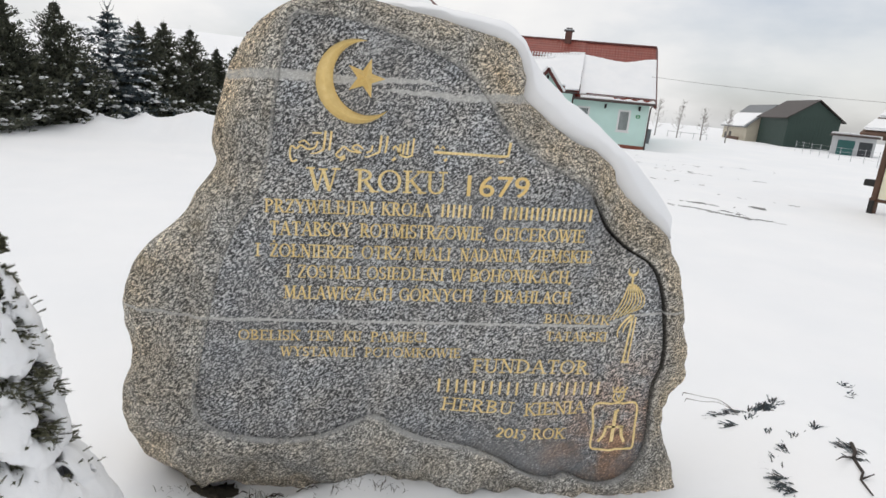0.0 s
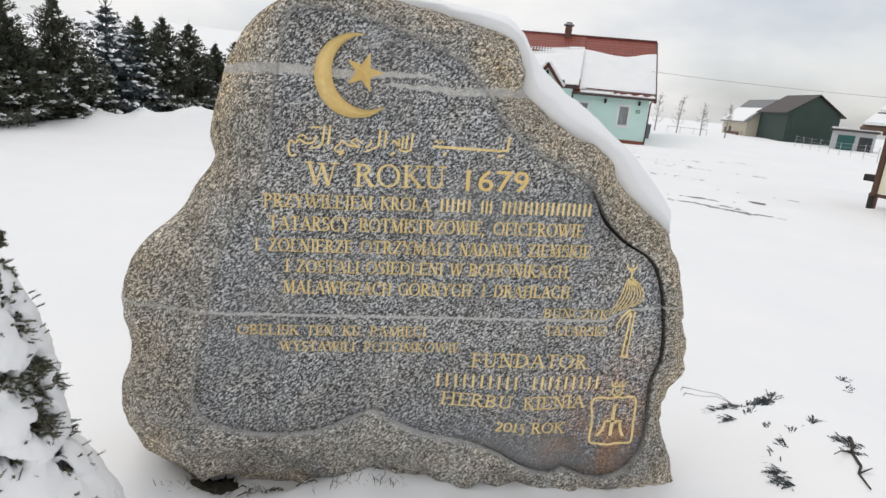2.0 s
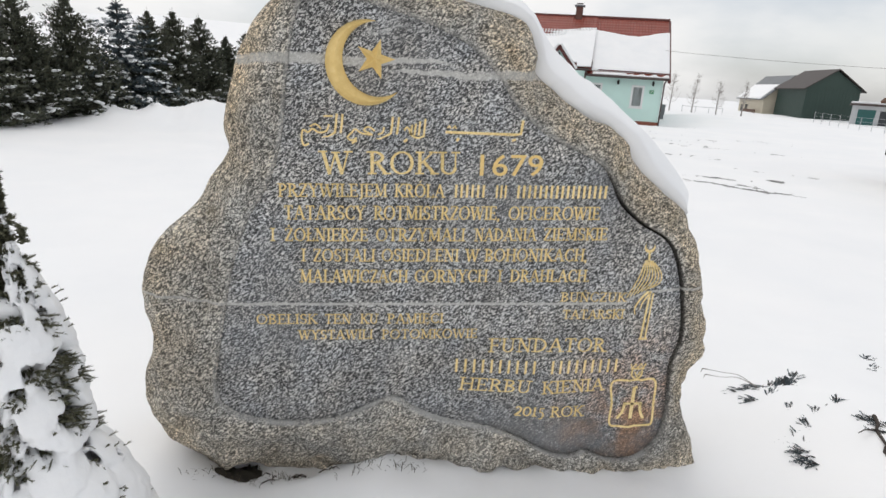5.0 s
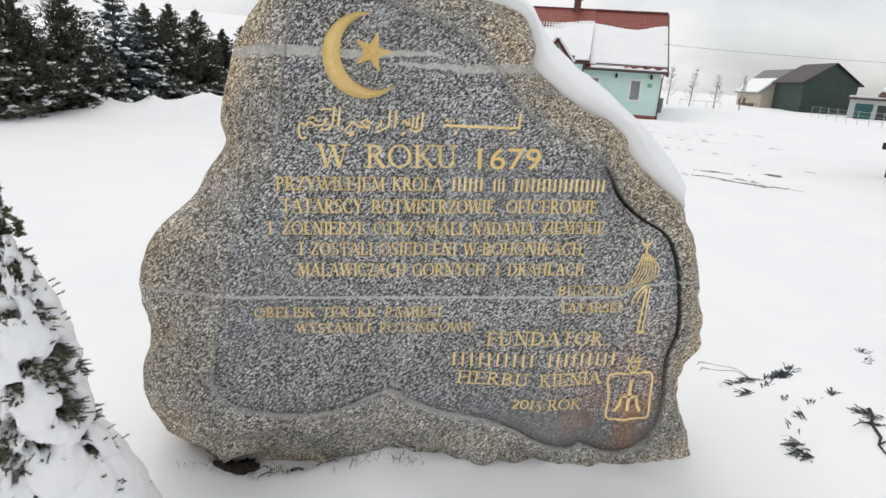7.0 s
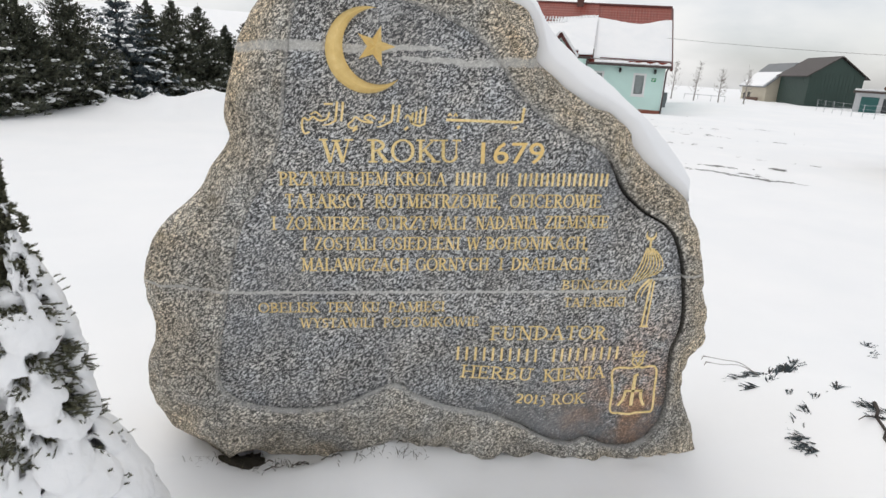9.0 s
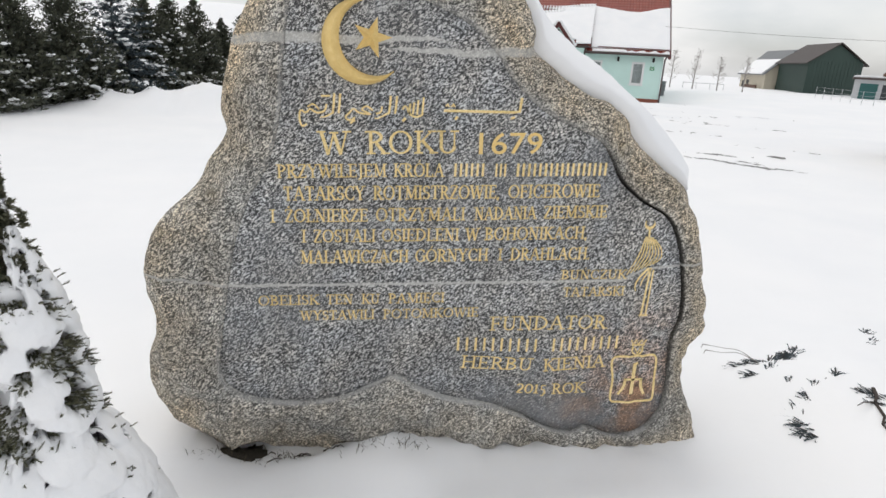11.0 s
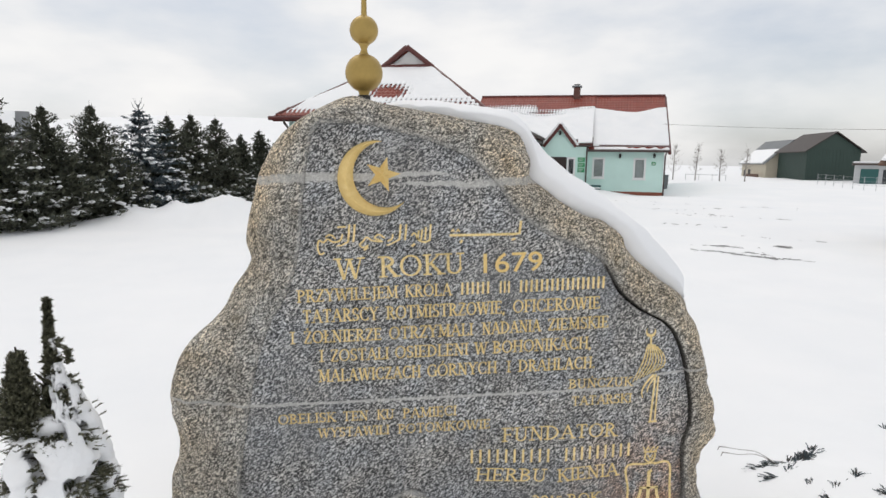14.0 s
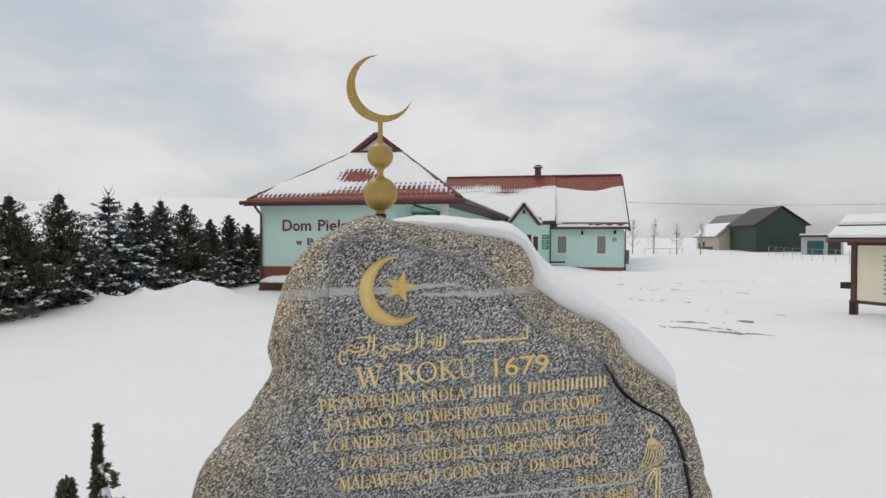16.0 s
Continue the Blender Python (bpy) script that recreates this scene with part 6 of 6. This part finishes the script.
def buried_shrub(x, y, spread, count, heading, seed, label):
    """Shoots that stick out of the snow where a low juniper lies buried."""
    rng = np.random.default_rng(seed)
    z = ground_height(x, y)
    t = thing("juniper_shoots", pose(x, y, z), label, "shrub", "juniper shoots poking out of the snow")
    bases, dirs, lens = [], [], []
    for k in range(count):
        a = heading + rng.normal(0, 0.45)
        p = rng.normal(0, spread, 2) * np.array((1.0, 0.35))
        p = np.array((p[0] * math.cos(heading) - p[1] * math.sin(heading), p[0] * math.sin(heading) + p[1] * math.cos(heading)))
        bases.append(np.array((p[0], p[1], ground_height(x + p[0], y + p[1]) - z - 0.01)))
        dirs.append(np.array((math.cos(a), math.sin(a), rng.uniform(0.05, 0.5))))
        lens.append(rng.uniform(0.035, 0.10))
    v, f = needle_shoots(rng, bases, dirs, lens, 34, 0.010, 0.0026)
    nd = mesh_part("needle_shoot", v, f, M_SPRUCE, t)
    nd["kind"] = "stuff"
    bm = bmesh.new()
    for b, d, L in list(zip(bases, dirs, lens))[::4]:
        d = d / np.linalg.norm(d)
        tube(bm, [Vector(b - d * 0.10 - np.array((0, 0, 0.03))), Vector(b), Vector(b + d * L * 0.8)], [0.005, 0.004, 0.002], 5)
    st = part("stem", bm, M_BARK, t)
    st["kind"] = "stuff"


for k, (x, y, spread, count, heading) in enumerate([(2.66, 0.66, 0.07, 40, 3.0), (2.76, 0.62, 0.06, 40, 0.3), (2.87, 0.66, 0.055, 90, 0.55), (2.95, 0.72, 0.05, 60, 0.6), (3.06, 0.79, 0.03, 26, 0.5), (2.54, 0.48, 0.025, 16, 2.6), (2.66, 0.51, 0.025, 16, 0.4),
                                                       (2.62, 0.29, 0.022, 16, 0.9), (2.89, 0.25, 0.028, 30, 0.7), (2.72, 0.19, 0.035, 14, 0.6), (3.90, 1.02, 0.05, 14, 0.4), (3.72, 0.82, 0.03, 8, 0.2), (2.38, 0.055, 0.022, 46, 0.2),
                                                       (2.50, 0.06, 0.034, 26, 0.7), (2.585, 0.08, 0.022, 34, 1.2), (2.46, -0.03, 0.016, 12, 0.6), (2.44, -0.075, 0.020, 14, 2.8), (2.43, -0.13, 0.016, 10, 2.9), (2.41, -0.18, 0.018, 16, 2.8), (2.95, -0.01, 0.035, 60, 2.2), (2.93, -0.10, 0.02, 16, 2.5)]):
    buried_shrub(x, y, spread, count, heading, 90 + k, "few dark juniper shoots poking out of snow")


def dry_stalk():
    t = thing("dry_stalk", pose(2.62, 0.60, ground_height(2.62, 0.60)), "long thin bent dry stalks lying over the snow", "twig")
    for z1, x1 in ((0.085, -0.30), (0.04, -0.27)):
        part("stalk", tube(bmesh.new(), spline([(0.05, 0.05, 0.0), (-0.06, 0.10, 0.03 + z1 * 0.4), (-0.16, 0.14, z1 * 0.8), (x1, 0.17, z1), (x1 - 0.012, 0.16, z1 - 0.02)], 12).tolist(), [0.003, 0.003, 0.0028, 0.0025, 0.0022, 0.002, 0.002, 0.0018, 0.0018, 0.003, 0.0045, 0.002], 5), M_TWIG, t)


dry_stalk()


def buried_branch():
    b = thing("fallen_branch", pose(2.85, -0.08, ground_height(2.85, -0.08)), "dark bare branch half buried in a snow mound", "branch")
    pts = [(2.98, 0.06), (2.93, -0.02), (2.88, -0.06), (2.83, -0.18), (2.78, -0.22), (2.74, -0.34)]
    z0 = ground_height(2.85, -0.08)
    line = [Vector((x - 2.85, y + 0.08, ground_height(x, y) - z0 + 0.004 + 0.006 * (k % 2))) for k, (x, y) in enumerate(pts)]
    part("limb", tube(bmesh.new(), line, [0.012, 0.010, 0.009, 0.008, 0.006, 0.004], 6), M_BARK, b)
    part("side_twig", tube(bmesh.new(), [line[2], line[2] + Vector((-0.10, -0.02, 0.02)), line[2] + Vector((-0.17, -0.05, 0.02))], [0.006, 0.004, 0.002], 5), M_BARK, b)
    part("side_twig", tube(bmesh.new(), [line[4], line[4] + Vector((0.08, 0.0, 0.03))], [0.006, 0.003], 5), M_BARK, b)


buried_branch()


def grass_tuft(x, y, spread, count, seed, label, height=0.045):
    rng = np.random.default_rng(seed)
    z = ground_height(x, y)
    bm = bmesh.new()
    for k in range(count):
        px, py = rng.normal(0, spread), rng.normal(0, 0.025)
        a, L = rng.uniform(0, 6.28), height * rng.uniform(0.5, 1.4)
        b = Vector((px, py, ground_height(x + px, y + py) - z - 0.005))
        tip = b + Vector((math.cos(a) * L * 0.8, math.sin(a) * L * 0.6, L * rng.uniform(0.2, 0.8)))
        w = Vector((-math.sin(a), math.cos(a), 0)) * 0.0013
        m = (b + tip) / 2 + Vector((0, 0, L * 0.15))
        vs = [bm.verts.new(p) for p in (b - w, b + w, m + w, m - w, tip)]
        bm.faces.new(vs[:4])
        bm.faces.new((vs[3], vs[2], vs[4]))
    ob = part("dead_grass", bm, M_GRASS)
    ob.matrix_world = pose(x, y, z)
    tagged(ob, label, "grass", kind="stuff")


for k, (x, y, s, c) in enumerate([(-0.62, 0.08, 0.06, 90), (-0.42, 0.02, 0.08, 40), (0.02, -0.06, 0.08, 36), (0.20, -0.06, 0.06, 30), (-0.80, 0.02, 0.04, 12)]):
    grass_tuft(x, y, s, c, 120 + k, "dead dark grass at the boulder's foot")


def earth_shade_patch():
    """A low lumpy heap of bare soil in the hollow under the boulder's corner, coloured dark for the overhang's shadow.
    """
    na, nr = 40, 12
    verts, faces = [(-0.61, 0.15, ground_height(-0.61, 0.15) + 0.06)], []
    for r in range(1, nr + 1):
        for k in range(na):
            a, f = 2 * math.pi * k / na, r / nr
            ragged = 1 + 0.35 * fbm(math.cos(a) * 2, math.sin(a) * 2, 0.0, 3, 4.0)
            x, y = -0.61 + 0.12 * f * ragged * math.cos(a), 0.15 + 0.10 * f * ragged * math.sin(a)
            verts.append((x, y, ground_height(x, y) + 0.06 * (1 - f ** 2) + 0.018 * fbm(x * 40, y * 40, 0.0, 3, 2.0) - 0.012 * f))
    faces += [(0, 1 + k, 1 + (k + 1) % na) for k in range(na)]
    faces += [(1 + r * na + k, 1 + (r + 1) * na + k, 1 + (r + 1) * na + (k + 1) % na, 1 + r * na + (k + 1) % na) for r in range(nr - 1) for k in range(na)]
    tagged(mesh_part("bare_earth", verts, faces, M_EARTH_SHADE, smooth=60), "earth darkened as overhang shade in the hollow under the boulder", "soil", kind="stuff")


earth_shade_patch()


def root_twigs():
    """Dark wiry roots that show between the boulder's foot and the snow."""
    rng = np.random.default_rng(31)
    t = thing("root_twigs", pose(0.0, 0.0, 0.0), "dark wiry dead twigs under the boulder's foot", "twig")
    for k in range(26):
        x = rng.uniform(-0.52, 0.26)
        y = 0.03 + rng.uniform(-0.02, 0.04)
        z = ground_height(x, y) + 0.01
        a, length = rng.uniform(-0.5, 3.6), rng.uniform(0.03, 0.08)
        p = Vector((x, y, z))
        q = p + Vector((math.cos(a) * length, -abs(math.sin(a)) * length * 0.7, rng.uniform(-0.2, 0.5) * length))
        q.z = max(q.z, ground_height(q.x, q.y) + 0.003)
        mid = (p + q) / 2 + Vector((0, 0, 0.012))
        part("twig", tube(bmesh.new(), [p, mid, q], [0.0035, 0.003, 0.0012], 5), M_BARK, t)


root_twigs()


def yard_patches():
    """Flat clods and stubble where the yard's snow is worn through; the grey also stands in for thin shadows."""
    rng = np.random.default_rng(17)
    cs, size = [], []
    for cx, cy, sx, sy, n in ((8.2, 9.45, 0.28, 0.05, 40), (8.8, 8.88, 0.36, 0.06, 70), (8.7, 10.35, 0.24, 0.06, 40), (9.0, 9.38, 0.18, 0.05, 30), (10.0, 9.9, 0.07, 0.05, 40), (10.6, 14.5, 0.5, 0.12, 16), (12.6, 17.4, 0.6, 0.15, 18), (12.3, 19.4, 0.4, 0.15, 12), (14.4, 15.5, 0.5, 0.12, 14),
                              (16.6, 19.0, 0.7, 0.2, 14), (13.0, 22.0, 1.2, 0.3, 14), (16.5, 27.5, 1.2, 0.3, 16), (11.0, 11.5, 0.5, 0.1, 8), (13.9, 18.7, 0.4, 0.12, 12)):
        for k in range(n):
            a, b = rng.normal(0, sx), rng.normal(0, sy)
            x, y = cx + a * 0.80 + b * 0.6, cy - a * 0.60 + b * 0.8
            cs.append((x, y, ground_height(x, y)))
            size.append(rng.uniform(0.012, 0.040))
    v, f = snow_lumps(rng, np.array(cs), size, 0.22, 4.0)
    tagged(mesh_part("earth_clods", v, f, M_STUBBLE_SHADE), "grey clods where snow is worn thin, also standing in for thin shadows", "soil", kind="stuff")


yard_patches()


# ---- notice board ----
def build_notice_board():
    x, y = 13.77, 10.43
    z = ground_height(x, y)
    b = thing("notice_board", pose(x, y, z - 0.12, 0, 0, -80), "brown timber notice board with cream panel and snowy roof", "sign")
    for px in (0.0, 2.3):
        post = part("post", boxed(px - 0.07, px + 0.07, -0.07, 0.07, -0.1, 2.25, bevel=0.01), M_TIMBER, b)
        part("post_foot", boxed(px - 0.06, px + 0.06, -0.13, -0.072, -0.1, 0.45, bevel=0.006), M_IRON, post, "dark metal foot")
    part("crossbeam", boxed(-0.18, 2.55, -0.05, 0.05, 1.96, 2.08, bevel=0.008), M_TIMBER, b)
    part("lower_rail", boxed(-0.12, 2.42, -0.05, 0.05, 0.42, 0.50, bevel=0.008), M_TIMBER, b)
    part("shelf_end", boxed(-0.45, 0.12, 0.08, 0.40, 0.78, 0.95, bevel=0.01), M_IRON, b, "dark block behind the post")
    p = part("panel", boxed(0.08, 2.22, -0.03, 0.02, 0.51, 1.95, bevel=0.004), M_BOARD, b, "cream notice panel with dark print")
    for k in range(9):
        for q in range(3):
            part("print_bar", boxed(0.75 + 0.42 * q, 0.75 + 0.42 * q + (0.30 if (k + q) % 3 else 0.2), -0.034, -0.029, 0.72 + 0.12 * k, 0.75 + 0.12 * k), M_INK, p)
    for s in (-1, 1):
        bm = bmesh.new()
        box(bm, -0.22, 2.7, 0.0, 1.08, -0.03, 0.03)
        bm.transform(Matrix.Translation((0, 0, 2.72)) @ Matrix.Rotation(radians(-37 * s), 4, "X") @ Matrix.Diagonal((1, s, 1, 1)))
        bmesh.ops.recalc_face_normals(bm, faces=bm.faces[:])
        roof = part("roof_board", bm, M_TIMBER, b)
        bm = bmesh.new()
        for near, far in ((0.02, 0.46), (0.55, 1.0)):
            box(bm, -0.19, 2.66, near, far, 0.035, 0.13, bevel=0.04)
        bm.transform(Matrix.Translation((0, 0, 2.72)) @ Matrix.Rotation(radians(-37 * s), 4, "X") @ Matrix.Diagonal((1, s, 1, 1)))
        bmesh.ops.recalc_face_normals(bm, faces=bm.faces[:])
        part("roof_snow", bm, M_SNOW, roof, "snow on the little roof", smooth=40)
    for px in (0.0, 2.3):
        part("rafter", prism(bmesh.new(), [(px - 0.04, 2.05), (px + 0.04, 2.05), (px + 0.04, 2.16), (px - 0.04, 2.16)], -0.8, 0.8), M_TIMBER, b)
    part("king_post", boxed(2.26, 2.34, -0.04, 0.04, 2.7, 3.3, bevel=0.006), M_TIMBER, b)


build_notice_board()


# ---- farm buildings ----
def gable_block(parent, x0, x1, y0, y1, z1, peak, wall, roof, over=0.25, snow=0.0, z0=-0.4):
    """A plain building with its gable to -y."""
    mid = (x0 + x1) / 2
    part("wall", prism(bmesh.new(), [(x0, z0), (x1, z0), (x1, z1), (mid, peak - 0.08), (x0, z1)], y0, y1), wall, parent)
    for s in (-1, 1):
        ex = x0 - over if s < 0 else x1 + over
        drop = (peak - z1) / (mid - x0) * over
        poly = [(ex, z1 - drop), (mid, peak), (mid, peak + 0.10), (ex, z1 - drop + 0.10)]
        r = part("roof", prism(bmesh.new(), poly, y0 - over, y1 + over), roof, parent)
        if snow:
            up = [(px, pz + 0.10) for px, pz in poly[:2]] + [(mid, peak + 0.10 + snow), (ex, z1 - drop + 0.10 + snow)]
            part("roof_snow", prism(bmesh.new(), up, y0 - over * 0.8, y1 + over * 0.8), M_SNOW, r, "snow on the roof")


def build_barn():
    b = thing("barn", pose(43.17, 49.25, 0.3, 0, 0, -16.7), "dark green sheet-metal barn with a brown gabled roof", "barn")
    gable_block(b, 0, 4.75, 0, 6.5, 3.35, 5.0, M_BARN, M_BARNROOF, 0.35)
    for k in range(15):
        part("seam", boxed(0.15 + 0.31 * k, 0.18 + 0.31 * k, -0.02, 0.0, -0.3, 3.45), M_BARN, b)
    for k in range(20):
        part("seam", boxed(-0.02, 0.0, 0.15 + 0.33 * k, 0.18 + 0.33 * k, -0.3, 3.4), M_BARN, b)
    c = thing("farm_shed", pose(43.17, 49.25, 0.3, 0, 0, -16.7) @ pose(-0.6, 7.0, 0), "old cream rendered shed with patchy snow on its grey roof", "shed")
    gable_block(c, -0.4, 4.6, 0, 7.2, 2.2, 4.5, M_CREAM, M_GREYROOF, 0.3)
    part("snow_sheet", prism(bmesh.new(), [(-0.72, 2.04), (0.9, 3.50), (0.9, 3.62), (-0.72, 2.16)], 0.2, 7.1), M_SNOW, c, "sliding sheet of snow")
    part("dark_door", boxed(-0.44, -0.40, 4.4, 5.1, -0.2, 1.4), M_IRON, c)
    part("dark_door", boxed(-0.44, -0.40, 5.9, 6.4, -0.2, 1.3), M_IRON, c)
    part("yard_fence", boxed(-1.0, -0.9, 0.5, 4.0, -0.3, 0.9), M_TIMBER, c)
    s = thing("low_shed", pose(42.6, 42.6, 0.80, 0, 0, -42), "low grey shed with a teal gate, snow on its roof", "shed")
    part("wall", boxed(-0.2, 2.9, 0, 3.0, -0.8, 1.45), M_FENCE, s)
    part("roof", boxed(-0.4, 3.1, -0.3, 3.2, 1.45, 1.62), M_SOFFIT, s)
    part("roof_snow", boxed(-0.35, 3.0, -0.2, 3.1, 1.62, 1.78, bevel=0.05), M_SNOW, s)
    gate = part("gate", boxed(0.2, 1.45, -0.06, -0.01, -0.5, 1.15, bevel=0.01), M_TEAL, s, "teal sheet gate")
    part("gate_rail", boxed(0.2, 1.45, -0.09, -0.062, 0.8, 0.88), M_TEAL, gate)
    part("dark_opening", boxed(1.75, 2.7, -0.03, -0.005, -0.5, 1.1), M_ROOM, s)


build_barn()


def build_utility_cabinet():
    x, y = 19.25, 32.0
    c = thing("utility_cabinet", pose(x, y, ground_height(x, y) - 0.05, 0, 0, -30), "small grey metal utility cabinet standing in snow", "cabinet")
    part("plinth", boxed(-0.12, 0.12, -0.09, 0.09, 0.0, 0.30, bevel=0.01), M_GREYROOF, c)
    part("body", boxed(-0.15, 0.15, -0.11, 0.11, 0.30, 0.85, bevel=0.012), M_GREYROOF, c)
    door = part("door", boxed(-0.12, 0.12, -0.122, -0.111, 0.34, 0.81, bevel=0.004), M_GREYROOF, c)
    part("handle", boxed(0.07, 0.085, -0.132, -0.123, 0.54, 0.62), M_IRON, door)
    part("lid", boxed(-0.18, 0.18, -0.14, 0.14, 0.85, 0.89, bevel=0.01), M_GREYROOF, c)


build_utility_cabinet()


def build_far_house():
    h = thing("far_house", pose(-23.6, 47.0, 0.50, 0, 0, 112), "pale house with a snowy grey roof far behind the conifers", "house")
    gable_block(h, 0, 3.6, 0, 7, 3.0, 4.7, M_WHITE, M_GREYROOF, 0.3)
    part("roof_snow", prism(bmesh.new(), [(-0.2, 2.92), (1.7, 4.72), (1.7, 4.80), (-0.2, 3.00)], 0.6, 7.0), M_SNOW, h, "snow on the roof")
    part("dark_cladding", boxed(-0.06, -0.005, 0.1, 6.9, 2.0, 2.95), M_SOFFIT, h, "dark clad upper wall")
    part("gable_cladding", prism(bmesh.new(), [(0.1, 2.2), (3.5, 2.2), (3.5, 3.0), (1.8, 4.5), (0.1, 3.0)], -0.06, -0.005), M_SOFFIT, h, "dark clad gable")
    for y in (1.5, 4.0):
        w = part("window", boxed(-0.05, -0.01, y, y + 0.9, 0.6, 1.7), M_GREYROOF, h)
        part("pane", boxed(-0.06, -0.052, y + 0.08, y + 0.82, 0.68, 1.62), M_ROOM, w)


build_far_house()


def bare_tree(x, y, height, seed):
    rng = np.random.default_rng(seed)
    z = ground_height(x, y) - 0.1
    t = thing("bare_tree", pose(x, y, z), "slender leafless young tree standing in snow", "tree", "leafless trees along the field")
    lean = rng.uniform(-0.05, 0.05)
    part("trunk", tube(bmesh.new(), [(lean * height * k / 5, 0.02 * math.sin(k), height * k / 5) for k in range(6)], [0.055 * (1 - k / 5.4) + 0.007 for k in range(6)], 7), M_TWIG, t)
    bm = bmesh.new()
    for k in range(34):
        h = height * rng.uniform(0.22, 0.97)
        a = rng.uniform(0, 6.28)
        L = (1.15 - h / height) * rng.uniform(0.5, 1.0) * 0.95
        p0 = Vector((lean * h, 0, h))
        p1 = p0 + Vector((math.cos(a) * L * 0.6, math.sin(a) * L * 0.6, L * 0.25))
        p2 = p0 + Vector((math.cos(a) * L, math.sin(a) * L, L * 0.65))
        tube(bm, [p0, p1, p2], [0.014, 0.010, 0.004], 4)
        for q in range(4):
            b = p0.lerp(p2, rng.uniform(0.3, 0.95))
            tube(bm, [b, b + Vector(rng.normal(0, 0.16, 3)) + Vector((0, 0, 0.12))], [0.007, 0.004], 3)
    br = part("branch", bm, M_TWIG, t)
    br["kind"] = "stuff"


for k, (x, y, hh) in enumerate([(29.5, 49.1, 3.3), (31.1, 48.1, 3.4), (32.8, 47.0, 2.9), (34.5, 45.9, 3.0), (28.2, 50.5, 2.9)] ):
    bare_tree(x, y, hh, 200 + k)


def build_fence():
    f = thing("wire_fence", pose(0, 0, 0), "thin metal post fence along the snowy field", "fence")
    a, b = Vector((30.5, 26.5, 0)), Vector((37.5, 41.0, 0))
    tops = []
    for k in range(9):
        p = a.lerp(b, k / 8)
        z = ground_height(p.x, p.y)
        part("post", tube(bmesh.new(), [(p.x, p.y, z - 0.2), (p.x, p.y, z + 0.85)], 0.018, 6), M_FENCE, f)
        tops.append(Vector((p.x, p.y, z)))
    for h in (0.30, 0.55, 0.80):
        part("wire", tube(bmesh.new(), [p + Vector((0, 0, h)) for p in tops], 0.008, 4), M_FENCE, f)
    r = thing("rail_fence", pose(0, 0, 0), "low grey rail fence among the leafless trees", "fence")
    p, q = Vector((31.0, 49.5, 0)), Vector((33.8, 47.6, 0))
    pts = []
    for k in range(4):
        c = p.lerp(q, k / 3)
        z = ground_height(c.x, c.y)
        part("post", tube(bmesh.new(), [(c.x, c.y, z - 0.2), (c.x, c.y, z + 0.55)], 0.022, 6), M_FENCE, r)
        pts.append(Vector((c.x, c.y, z + 0.5)))
    part("rail", tube(bmesh.new(), pts, 0.022, 6), M_FENCE, r)


build_fence()


def build_wire():
    w = thing("overhead_cable", pose(0, 0, 0), "thin dark overhead cable from the house gable to a pole", "cable")
    a, b = Vector((17.9, 30.3, 4.35)), Vector((62.0, 12.0, 7.0))
    pts = [a.lerp(b, k / 24) - Vector((0, 0, 1.25 * 4 * (k / 24) * (1 - k / 24))) for k in range(25)]
    part("cable", tube(bmesh.new(), pts, 0.008, 5), M_SOFFIT, w)
    part("pole", tube(bmesh.new(), [(62, 12, ground_height(62, 12) - 0.5), (62, 12, 7.3)], [0.14, 0.10], 10), M_TIMBER, w)


build_wire()
